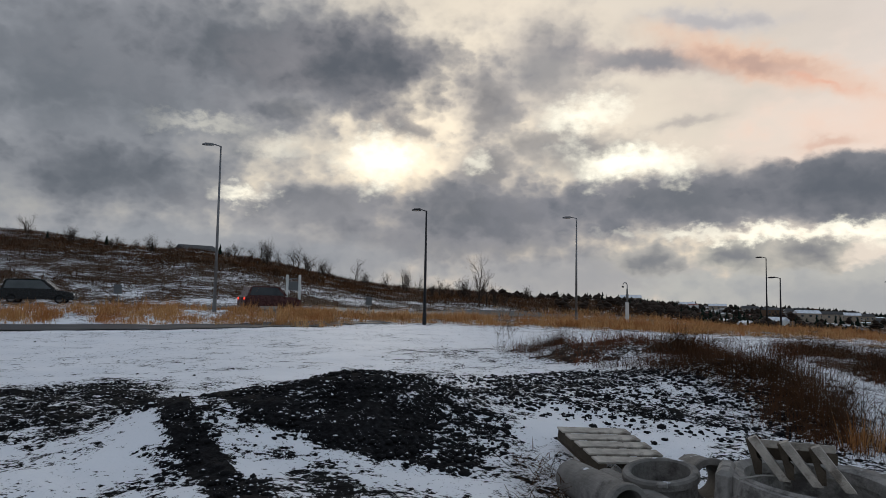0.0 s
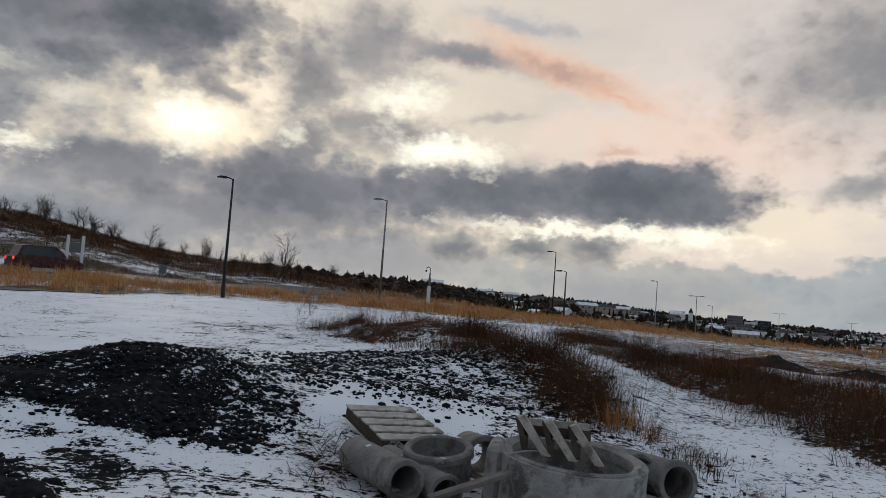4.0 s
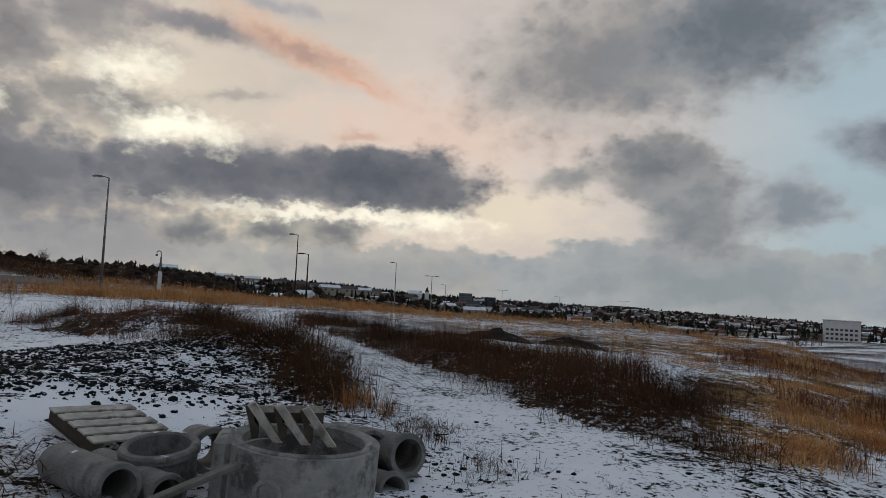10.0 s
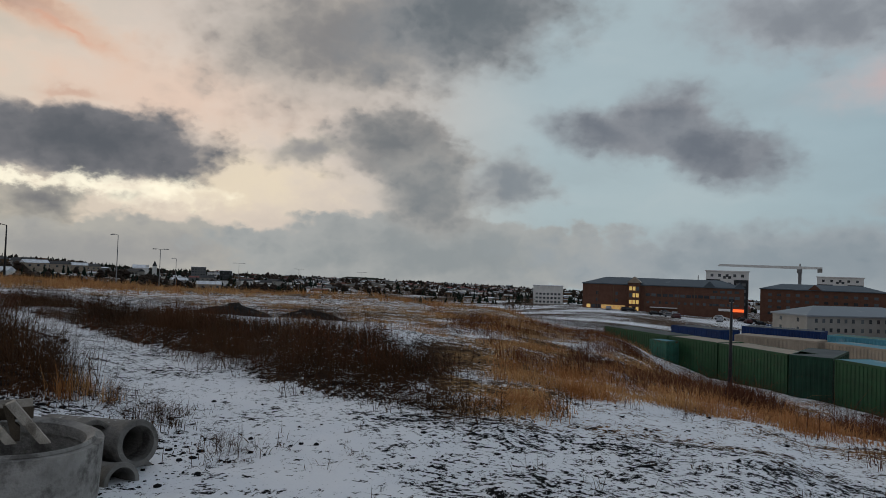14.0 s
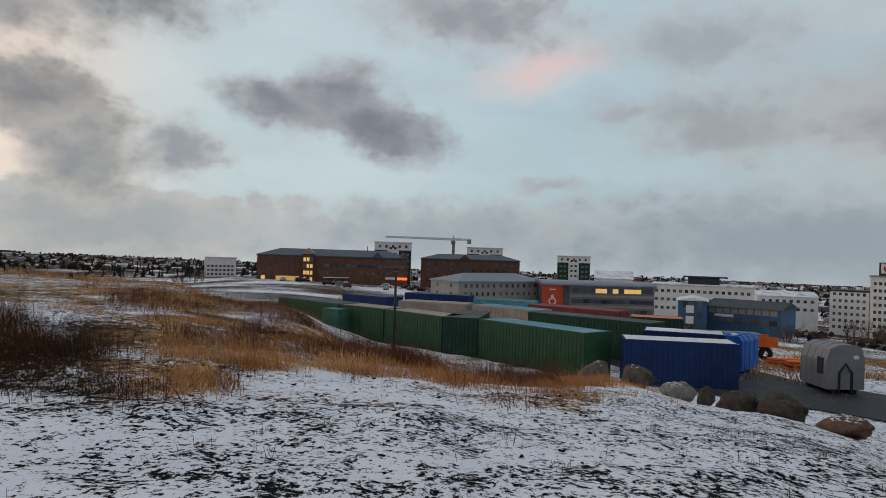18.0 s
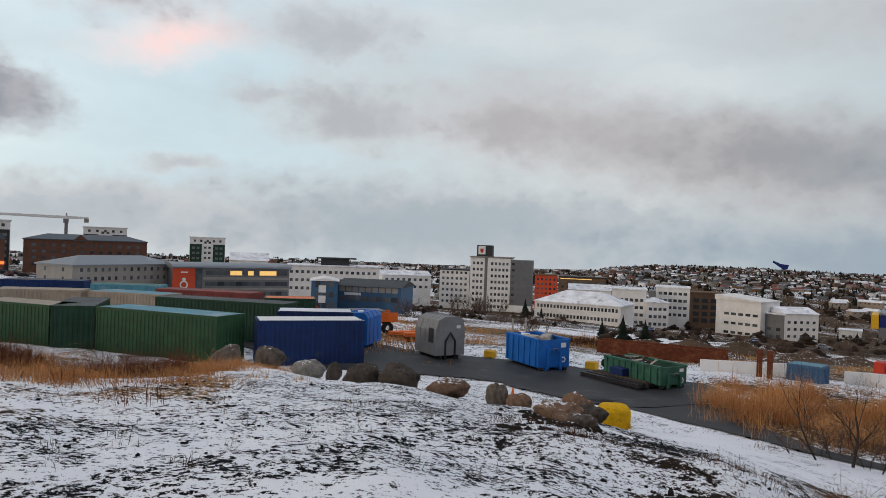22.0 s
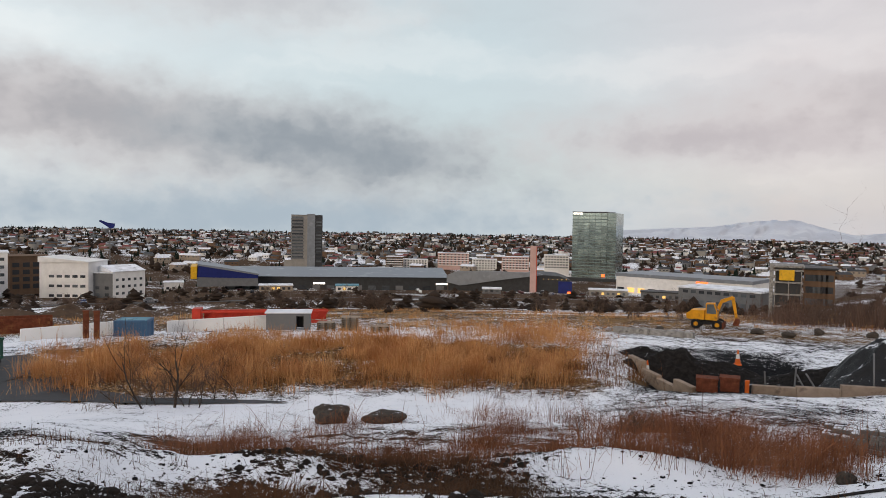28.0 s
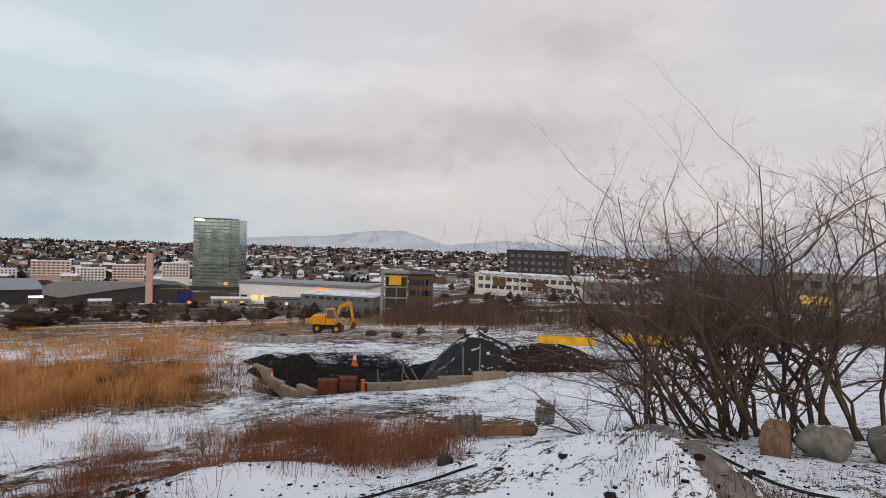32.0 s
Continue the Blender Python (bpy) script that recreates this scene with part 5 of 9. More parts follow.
def pallet_frame(m):
    """A broken pallet standing in the ring: three bearers seen end on, each with its slanting board and block."""
    t = thing("broken_pallet", "broken pale wooden pallet leaning in the concrete ring", "pallet", m, "pallets")
    for i, x in enumerate((-0.33, -0.06, 0.2)):
        z = -0.02 * i
        part("slant_board", Shape().prism([(x, z + 0.3), (x + 0.07, z + 0.33), (x + 0.36, z - 0.06), (x + 0.27, z - 0.06)], -0.05, 0.05), M_WOOD, t)
        part("bearer_block", Shape().prism([(x - 0.02, z + 0.29), (x + 0.045, z + 0.31), (x + 0.08, z + 0.14), (x + 0.12, z + 0.1), (x + 0.12, z - 0.02), (x + 0.06, z - 0.02), (x + 0.03, z + 0.12)][::-1], -0.045, 0.045), M_WOODD, t)
    for y, z in ((0.06, 0.17), (0.3, 0.2), (0.52, 0.16)):
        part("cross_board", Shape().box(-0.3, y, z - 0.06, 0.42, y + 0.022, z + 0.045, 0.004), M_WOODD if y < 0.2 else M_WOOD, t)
    return t


c = at(25.0, 6.05, -11.6)
pallet_frame(pose(c.x - 0.03, c.y, c.z - 0.03, 0, 0, -26) @ Matrix.Scale(0.82, 4))


def plank(a, b, w, h, label, mat=None):
    v = b - a
    m = Matrix.Translation((a + b) / 2) @ v.to_track_quat("X", "Z").to_matrix().to_4x4()
    t = thing("timber_plank", label, "plank", m)
    part("board", Shape().box(-v.length / 2, -w / 2, -h / 2, v.length / 2, w / 2, h / 2, 0.005), mat or M_WOOD, t)
    part("nail_head", Shape().lathe([(0.0, 0.0), (0.008, 0.0), (0.008, h / 2 + 0.004), (0.0, h / 2 + 0.005)], 8, pose(v.length * 0.45, 0, 0)), M_STEEL, t)
    part("nail_head", Shape().lathe([(0.0, 0.0), (0.008, 0.0), (0.008, h / 2 + 0.004), (0.0, h / 2 + 0.005)], 8, pose(-v.length * 0.45, 0, 0)), M_STEEL, t)


plank(at(15.5, 5.5, -16.3), at(21.8, 5.75, -13.9), 0.09, 0.04, "weathered grey plank leaning across the pipes", material("grey_plank", (0.17, 0.155, 0.135), 0.85, vary=0.3, scale=6, bump=0.3))


# ---- boulders and stones ----
def rock_mesh(seed, detail=2, squash=0.75):
    r = random.Random(seed)
    bm = bmesh.new()
    bmesh.ops.create_icosphere(bm, subdivisions=detail, radius=1.0)
    o = Vector((r.uniform(-9, 9), r.uniform(-9, 9), r.uniform(-9, 9)))
    for v in bm.verts:
        n = v.co.normalized()
        k = 1 + 0.42 * noise.noise(n * 1.0 + o) + 0.16 * noise.noise(n * 2.6 + o)
        if detail > 2:
            k += 0.05 * noise.noise(n * 7 + o)
        v.co = Vector((n.x, n.y, n.z * squash)) * k
    me = bpy.data.meshes.new("rock")
    bm.to_mesh(me)
    bm.free()
    smooth(me, detail > 2)
    return me


def boulder(az, d, w, h, label, seed, mat=None, deep=0.25, turn=0.0):
    me = rock_mesh(seed, 4)
    me.materials.append(mat or M_ROCK)
    x, y = P(az, d)
    z = gz(x, y)
    ob = tagged(new("boulder", me), label, "boulder", "boulders")
    lo, hi = min(v.co.z for v in me.vertices), max(v.co.z for v in me.vertices)
    wide = max(v.co.x for v in me.vertices) - min(v.co.x for v in me.vertices)
    w, h = w * 0.88, h * 0.92
    s, sz = w / wide, (h * (1 + deep)) / (hi - lo)
    ob.matrix_world = pose(x, y, z - lo * sz - h * deep, 0, 0, -az + turn) @ Matrix.Diagonal((s, s * 0.85, sz, 1))
    return ob


M_ROCKG = material("grey_boulder_stone", (0.2, 0.185, 0.165), 0.9, vary=0.35, scale=2.2, bump=0.6, tint=(0.12, 0.11, 0.1), spots=0.3, spot_scale=8, snow=0.25, random=0.15)
M_ROCKR = material("reddish_boulder_stone", (0.2, 0.125, 0.085), 0.9, vary=0.35, scale=2.2, bump=0.6, tint=(0.1, 0.07, 0.055), spots=0.3, spot_scale=8, snow=0.25, random=0.15)
M_ROCKD = material("dark_boulder_stone", (0.075, 0.062, 0.052), 0.9, vary=0.35, scale=2.2, bump=0.6, tint=(0.04, 0.035, 0.03), spots=0.3, spot_scale=8, snow=0.06)
for i, (az, d, w, h, mat, lab) in enumerate((
        (96.5, 25, 1.2, 0.75, M_ROCK, "brown boulder at the foot of the container row"), (99.6, 24, 1.15, 0.8, M_ROCK, "round brown boulder at the yard edge"),
        (102.6, 22.5, 1.25, 0.62, M_ROCKG, "grey snow-dusted boulder on the bank edge"), (104.6, 20.8, 0.55, 0.6, M_ROCKD, "small dark upright stone on the bank"),
        (107.0, 21.8, 1.4, 0.7, M_ROCKD, "long dark boulder with snow on one shoulder"), (109.8, 21, 1.5, 0.75, M_ROCKD, "large dark brown boulder on the bank edge"),
        (114.0, 20.2, 1.45, 0.55, M_ROCKR, "low reddish boulder on the bank edge"), (117.8, 19.2, 0.75, 0.72, M_ROCK, "upright brown boulder on the bank edge"),
        (119.7, 18.8, 0.8, 0.48, M_ROCKR, "reddish wedge-shaped boulder on the bank edge"), (122.3, 18.6, 0.68, 0.35, M_ROCKG, "small grey block of stone"),
        (124.3, 19.2, 1.0, 0.8, M_ROCKR, "rounded rust-brown boulder on the bank edge"), (125.3, 17.7, 1.0, 0.42, M_ROCKD, "dark angular rubble beside a boulder"),
        (122.9, 15.2, 1.25, 0.45, M_ROCKR, "flat reddish boulder with snow on its slope"), (124.4, 14.9, 0.8, 0.3, M_ROCK, "low brown boulder half in the snow"),
        (155.6, 22.5, 1.4, 0.62, M_ROCKD, "dark boulder in front of the tall dry grass"), (160.0, 22.2, 1.6, 0.45, M_ROCKD, "low dark boulder among red scrub"),
        (219.4, 13.2, 0.62, 0.68, M_ROCKR, "pale reddish boulder leaning by the bushes"), (222.6, 13.4, 1.05, 0.62, M_ROCKG, "large grey boulder capped with snow"),
        (226.6, 14.2, 0.9, 0.72, M_ROCKG, "snow-capped boulder beside the bushes"), (201.4, 16.2, 0.42, 0.34, M_ROCKR, "smooth pinkish stone in the snow"),
        (194.5, 11.2, 0.3, 0.2, M_ROCKD, "dark stone on the snowy bank"), (203.2, 10.8, 0.26, 0.2, M_ROCKD, "dark stone on the snowy bank"), (12.9, 11.5, 0.14, 0.1, M_PEBBLE, "single dark stone lying on the snow"))):
    boulder(az, d, w, h, lab, 40 + i, mat, turn=rnd.uniform(-20, 20))


def scatter_stones(name, label, spots, size, mat, seed, detail=1):
    """Loose stones over patches (heading, heading, near, far, count), joined."""
    base = [rock_mesh(seed + k, detail, 0.7) for k in range(4)]
    arr = []
    for me in base:
        v = np.empty(len(me.vertices) * 3, np.float32)
        me.vertices.foreach_get("co", v)
        arr.append((v.reshape(-1, 3), np.array([p.vertices[:] for p in me.polygons])))
    rs = np.random.RandomState(seed)
    V, F, k = [], [], 0
    for a0, a1, d0, d1, count in spots:
        a = rs.uniform(a0, a1, count)
        d = np.sqrt(rs.uniform(d0 ** 2, d1 ** 2, count))
        x, y = d * np.sin(np.radians(a)), d * np.cos(np.radians(a))
        z = heights(x, y)
        s = size * np.clip(np.exp(rs.normal(0, 0.55, count)), 0.3, 2.4)
        for i in range(count):
            v, f = arr[rs.randint(4)]
            c, sn = math.cos(6.28 * rs.rand()), math.sin(6.28 * rs.rand())
            q = v * s[i]
            q = np.stack([q[:, 0] * c - q[:, 1] * sn + x[i], q[:, 0] * sn + q[:, 1] * c + y[i], q[:, 2] + z[i] + s[i] * 0.15], 1)
            V.append(q)
            F.append(f + k)
            k += len(q)
    me = raw_mesh(name, np.concatenate(V), np.concatenate(F))
    me.materials.append(mat)
    return tagged(new(name, me), label, "stones", kind="stuff")


scatter_stones("gravel_heap_stones", "dark angular stones over the gravel heap", belt(HEAP, 210) + [(a - 2.3, a + 2.3, d - 0.9, d + 0.9, 190) for a, d in RIDGE] + [(-2, 30, 9.4, 15.5, 3000), (-45, -22, 9, 15, 900)], 0.02, M_PEBBLE, 61)
scatter_stones("bank_stones", "black stones bedded in thin snow on the bank", belt(HEAP, 50) + [(4, 30, 10.4, 15.5, 1300), (-34, -22, 9, 14, 260), (-22, 2, 10.5, 13, 160), (6, 20, 8.2, 10, 30)], 0.027, M_PEBBLE, 65)
scatter_stones("soil_clods", "black frozen clods over the bare bank", [(118, 132, 10, 16, 160), (130, 154, 6.1, 8.0, 700), (148, 172, 7.6, 12.5, 800), (150, 186, 6, 9, 200), (196, 228, 7, 12, 50), (120, 126, 13.8, 16.2, 260)], 0.04, M_CLOD, 67)
scatter_stones("loose_stones", "dark stones scattered over the snow", [(-45, 40, 6, 45, 900), (-22, -2, 7.2, 9.5, 120), (40, 135, 7, 20, 1500), (120, 190, 4.5, 14, 1400), (195, 232, 4.5, 14, 1500), (174, 186, 22, 36, 500), (34, 40, 6.2, 8, 60)], 0.014, M_PEBBLE, 71)

# small things by the pipes and on the bank
t = thing("yellow_bag", "bulky yellow cloth-covered sack with a frayed hem", "sack", stand(127.0, 18.8, -8) @ Matrix.Scale(0.8, 4))
bag = rock_mesh(5, 4, 1.0)
sq = lambda c, k: math.copysign(min(1.15, abs(c)) ** 0.5, c) * k
for v in bag.vertices:
    v.co = Vector((sq(v.co.x, 0.5), sq(v.co.y, 0.4), max(0.0, sq(v.co.z, 0.38) + 0.34)))
part("cover", bag, M_YCLOTH, t)
for i in range(14):
    u = -0.46 + 0.07 * i
    part("hem_flap", Shape().box(u, -0.43, rnd.uniform(0.0, 0.06), u + 0.062, -0.4, 0.22, 0.004, pose(0, 0, 0, rnd.uniform(-4, 4))), M_YCLOTH, t, "frayed hanging hem")
part("base_block", Shape().box(-0.42, -0.34, -0.05, 0.45, 0.34, 0.06, 0.02), M_WOODD, t)


def cone(az, d, h, label, z=None):
    t = thing("traffic_cone", label, "traffic cone", stand(az, d, z=z), "traffic cones")
    r = h * 0.2
    part("foot", Shape().box(-r * 1.25, -r * 1.25, 0, r * 1.25, r * 1.25, 0.05, 0.01), M_ORANGEP, t)
    f = lambda z0, z1: [(r * (1 - z0 * 0.85) - 0.01, h * z0), (r * (1 - z0 * 0.85), h * z0), (r * (1 - z1 * 0.85), h * z1), (r * (1 - z1 * 0.85) - 0.01, h * z1)]
    part("lower_cone", Shape().lathe(f(0.05, 0.42), 20), M_ORANGEP, t)
    part("white_band", Shape().lathe(f(0.42, 0.72), 20), M_WHITEP, t)
    part("tip", Shape().lathe(f(0.72, 1.0), 20), M_ORANGEP, t)


cone(119.1, 20.4, 0.62, "orange traffic cone among the boulders")
boulder(119.6, 20.0, 0.5, 0.3, "yellow-painted stone among the boulders", 90, M_YELLOW)
cone(180.7, 39.2, 0.85, "orange and white traffic cone at the pit edge")
cone(187.2, 42, 0.85, "orange and white traffic cone beside the excavation")

# ---- shipping containers ----
def corrugated(length, h, depth=0.036, pitch=0.28):
    """A corrugated sheet along x, its ribs facing -y."""
    prof, x = [], 0.0
    while x < length - 0.01:
        for dx, y in ((0.0, 0.0), (0.07, 0.0), (0.105, -1.0), (0.21, -1.0), (0.245, 0.0)):
            prof.append((min(x + dx, length), y * depth))
        x += pitch
    prof.append((length, 0.0))
    n = len(prof)
    v = [(px, py, z) for z in (0, h) for px, py in prof] + [(0, 0.03, 0), (length, 0.03, 0), (0, 0.03, h), (length, 0.03, h)]
    f = [(i, i + 1, n + i + 1, n + i) for i in range(n - 1)] + [(2 * n + 1, 2 * n, 2 * n + 2, 2 * n + 3)]
    return Shape().add(v, f)


def container(a, b, z, paint, roof, label, w=2.44, h=2.59, doors=False):
    """A container whose long near side runs from a to b (heading, distance); it goes back from there."""
    ax, ay = P(*a)
    bx, by = P(*b)
    L = math.hypot(bx - ax, by - ay)
    t = thing("shipping_container", label, "container", pose(ax, ay, z, 0, 0, math.degrees(math.atan2(by - ay, bx - ax))), "shipping containers")
    part("side_panel", corrugated(L - 0.2, h - 0.3), paint, t, m=pose(0.1, 0.03, 0.16))
    part("side_panel", corrugated(L - 0.2, h - 0.3), paint, t, m=pose(L - 0.1, w - 0.03, 0.16, 0, 0, 180))
    for x, turn in ((0.03, -90), (L - 0.03, 90)):
        part("end_panel", corrugated(w - 0.2, h - 0.3), paint, t, m=pose(x, w - 0.1 if turn < 0 else 0.1, 0.16, 0, 0, turn))
    for x in (0, L - 0.12):
        for y in (0, w - 0.12):
            post = part("corner_post", Shape().box(x, y, 0, x + 0.12, y + 0.12, h, 0.01), paint, t)
            for zz in (0, h - 0.12):
                part("corner_casting", Shape().box(x - 0.006, y - 0.006, zz - 0.004, x + 0.126, y + 0.126, zz + 0.12, 0.008), paint, post)
    for zz in (0.0, h - 0.14):
        for y in (0.005, w - 0.105):
            part("side_rail", Shape().box(0.12, y, zz, L - 0.12, y + 0.1, zz + 0.16, 0.01), paint, t)
        for x in (0.005, L - 0.105):
            part("end_rail", Shape().box(x, 0.12, zz, x + 0.1, w - 0.12, zz + 0.16, 0.01), paint, t)
    part("roof_sheet", Shape().box(0.04, 0.04, h - 0.03, L - 0.04, w - 0.04, h + 0.012), roof, t)
    part("floor_frame", Shape().box(0.1, 0.1, 0.1, L - 0.1, w - 0.1, 0.2), M_DARKSTEEL, t)
    if doors:
        for y in (0.5, 0.95, 1.5, 1.95):
            part("lock_rod", Shape().tube([(L + 0.03, y, 0.15), (L + 0.03, y, h - 0.15)], 0.02, 6), M_STEEL, t)
    return t


M_TURQ = material("turquoise_roof_sheet", (0.08, 0.26, 0.34), 0.6, vary=0.2, scale=0.8, bump=0.05, tint=(0.3, 0.36, 0.4), spots=0.3, spot_scale=3)
M_TAN = material("tan_roof_sheet", (0.34, 0.28, 0.22), 0.7, vary=0.2, scale=0.8, bump=0.05)
M_REDROOF = material("dull_red_sheet", (0.2, 0.05, 0.045), 0.7, vary=0.2, scale=0.8, bump=0.05)
YZ = -5.2
container((87.05, 46), (95.5, 40), YZ, M_GREEN, M_TURQ, "green corrugated container with a turquoise roof sheet")
container((84.15, 46.6), (86.95, 46.2), YZ, M_DGREEN, M_DARK, "dark green container end beside the long one", w=6.06)
container((79.4, 51.5), (84.05, 46.8), YZ, M_GREEN, M_TAN, "green corrugated container in a long row")
container((75.8, 55.2), (79.3, 51.7), YZ, M_GREEN, M_TAN, "green corrugated container with rubbish on its roof")
container((71.0, 62.5), (75.7, 55.5), YZ, M_GREEN, M_DARK, "green corrugated container at the far end of the row")
container((74.4, 55.0), (75.65, 53.6), YZ + 0.1, M_TEAL, M_TURQ, "pale green steel box standing before the row", w=1.2, h=2.2)
container((98.62, 40), (107.0, 41.0), -5.4, M_BLUE, M_WHITEP, "navy blue corrugated container with a snowy roof", doors=True)
container((100.0, 44.5), (106.0, 44.5), -5.4, M_BLUE, M_ROOFSNOW, "navy blue container standing behind another", h=2.7)
container((91.0, 53), (100.5, 48), YZ, M_DGREEN, M_DARK, "dark green container in the second row", h=2.62)
container((86.5, 60), (91.5, 56), YZ, M_TAN, M_TURQ, "weathered container with a turquoise roof", h=2.5)
container((80.5, 62), (86.0, 60), YZ, M_TAN, M_TAN, "pale weathered container in the back row", h=2.5)
container((86.6, 68), (91.2, 66), YZ - 0.1, M_TURQ, M_TEAL, "turquoise container in the back row", h=2.62)
container((91.0, 62), (98.0, 58), YZ - 0.1, M_REDROOF, M_REDROOF, "dull red container in the back row", h=2.65)
container((99.0, 55), (103.0, 55), YZ - 0.2, M_DGREEN, M_ORANGEP, "dark container with an orange cover", h=2.65)
container((76.0, 70), (79.5, 66), YZ - 0.1, M_BLUE, M_DARK, "dark blue container in the back row", h=2.6)
container((81.0, 74), (86.2, 72), YZ - 0.2, M_BLUE, M_DARK, "dark blue container behind the row", h=2.7)


# ---- skips and yard vehicles ----
def roll_off(m, paint, label, L=6.0, w=2.4, h=1.8, closed=False, ribs=9):
    """A roll-off skip, its end with the hook frame facing -y."""
    t = thing("skip", label, "skip", m, "skips")
    th = 0.06
    for x in (-w / 2, w / 2 - th):
        side = part("side_wall", Shape().box(x, 0, 0.22, x + th, L, h, 0.01), paint, t)
        for i in range(ribs):
            y = 0.25 + (L - 0.5) * i / (ribs - 1)
            xr = x - 0.07 if x < 0 else x + th
            part("rib", Shape().box(xr, y - 0.05, 0.22, xr + 0.07, y + 0.05, h - 0.06, 0.01), paint, side)
        part("top_rail", Shape().box(x - 0.05, -0.02, h - 0.06, x + th + 0.05, L, h + 0.06, 0.015), paint, t)
        part("skid_beam", Shape().box(x * 0.45 - 0.06, -0.05, 0, x * 0.45 + 0.06, L, 0.22, 0.01), paint, t)
    part("floor", Shape().box(-w / 2 + th, 0.02, 0.2, w / 2 - th, L - 0.02, 0.27), paint, t)
    part("front_wall", Shape().box(-w / 2 + th, 0.0, 0.22, w / 2 - th, th, h, 0.01), paint, t)
    part("back_wall", Shape().box(-w / 2 + th, L - th, 0.22, w / 2 - th, L, h, 0.01), paint, t)
    for x in (-0.42, 0.42):
        part("frame_post", Shape().box(x - 0.06, -0.13, 0.1, x + 0.06, -0.004, h * 0.72, 0.01), paint, t)
    part("frame_beam", Shape().box(-0.36, -0.12, h * 0.62, 0.36, -0.004, h * 0.72, 0.01), paint, t)
    part("hook_bar", Shape().tube([(-0.15, -0.12, h * 0.66), (-0.1, -0.2, h * 0.74), (0.1, -0.2, h * 0.74), (0.15, -0.12, h * 0.66)], 0.03, 8), M_STEEL, t)
    for x in (-w / 2 + 0.25, w / 2 - 0.25):
        part("roller", Shape().lathe([(0.0, -0.1), (0.11, -0.1), (0.11, 0.1), (0.0, 0.1)], 16, pose(x, 0.1, 0.11, 0, 90)), M_DARKSTEEL, t)
    part("marking", Shape().box(w * 0.22, -0.006, h * 0.75, w * 0.38, -0.001, h * 0.9), M_WHITEP, t, "white panel with a mark that cannot be read")
    part("emblem", Shape().lathe([(0.1, 0.0), (0.17, 0.0), (0.17, 0.006), (0.1, 0.006)], 24, pose(w * 0.3, -0.001, h * 0.36, 90)), M_WHITEP, t, "plain white ring")
    return t


t = roll_off(stand(122.3, 41.3, -34, z=-5.3), M_BRIGHTBLUE, "bright blue open steel skip on the wet yard", L=3.7, w=2.15, h=1.8, ribs=6)
junk = thing("rubbish_load", "orange and pale rubbish piled in a blue skip", "rubbish", t.matrix_world @ pose(0, 2.2, 1.0))
for i in range(6):
    part("scrap", Shape().box(-0.5, -0.3, 0, 0.5, 0.3, rnd.uniform(0.3, 0.95), 0.03, pose(rnd.uniform(-0.6, 0.6), rnd.uniform(-1, 1.5), 0, rnd.uniform(-12, 12), rnd.uniform(-12, 12), rnd.uniform(0, 180))), rnd.choice([M_ORANGEP, M_WOOD, M_WHITEP]), junk)
for k, x in enumerate((-0.2, 0.75)):
    part("upright_board", Shape().box(x - 0.06, 2.2, 0, x + 0.06, 2.26, 1.5 + 0.1 * k, 0.005), M_WOOD, junk)

t = roll_off(stand(131.5, 38.6, -48, z=-5.3), M_TEAL, "faded green open steel skip with rust stains", L=4.2, w=1.9, h=1.15)
junk = thing("soil_load", "brown waste heaped in the green skip", "rubbish", t.matrix_world @ pose(0, 2.8, 0.5))
heap = rock_mesh(15, 3, 0.35)
heap.transform(Matrix.Diagonal((0.85, 2.2, 2.0, 1)))
part("soil_mound", heap, M_SOIL_AND_SHADE, junk)
for i in range(7):
    part("scrap", Shape().box(-0.4, -0.05, 0, 0.4, 0.05, 0.06, 0.008, pose(rnd.uniform(-0.5, 0.5), rnd.uniform(-1.8, 1.8), 0.62, rnd.uniform(-20, 20), rnd.uniform(-20, 20), rnd.uniform(0, 180))), rnd.choice([M_WOOD, M_RUST, M_WOODD]), junk)

# flat bed of steel and timber lying by the green skip
t = thing("steel_stack", "low stack of dark steel beams lying on the yard", "beams", stand(127.6, 39.5, -48, z=-5.3))
for i in range(7):
    part("beam", Shape().box(-0.9 + i * 0.27, -2.0, 0.02 + 0.02 * (i % 2), -0.68 + i * 0.27, 2.2 - 0.2 * (i % 3), 0.24 + 0.06 * (i % 3), 0.01), (M_DARKSTEEL, M_WOODD)[i % 3 == 2], t)
part("crate", Shape().box(-0.3, -0.3, 0.32, 0.9, 0.6, 0.75, 0.02), M_BLUE, t)

# grey closed compactor
t = thing("waste_compactor", "closed grey steel waste compactor on the yard", "compactor", stand(113.9, 43.6, -30, z=-5.3) @ Matrix.Diagonal((0.84, 0.52, 1, 1)))
out = [(-1.22, 0.25), (-1.22, 1.75), (-0.95, 2.4), (-0.4, 2.62), (0.7, 2.62), (1.05, 2.45), (1.22, 1.8), (1.22, 0.25)]
part("body", Shape().prism(out[::-1], 0.0, 5.2), M_GREYPAINT, t)
for y in (0.0, 1.3, 2.6, 3.9, 5.1):
    part("hoop", Shape().prism([(x * 1.012, 0.25 + (z - 0.25) * 1.01) for x, z in out][::-1], y - 0.04, y + 0.04), M_GREYPAINT, t)
part("hatch", Shape().box(-1.25, 0.5, 1.0, -1.19, 1.7, 1.9, 0.01, pose(0, 0, 0)), M_DARK, t, "dark open hatch")
for x in (-0.4, 0.4):
    part("frame_post", Shape().box(x - 0.07, -0.16, 0.0, x + 0.07, -0.055, 1.2, 0.01), M_DARKSTEEL, t)
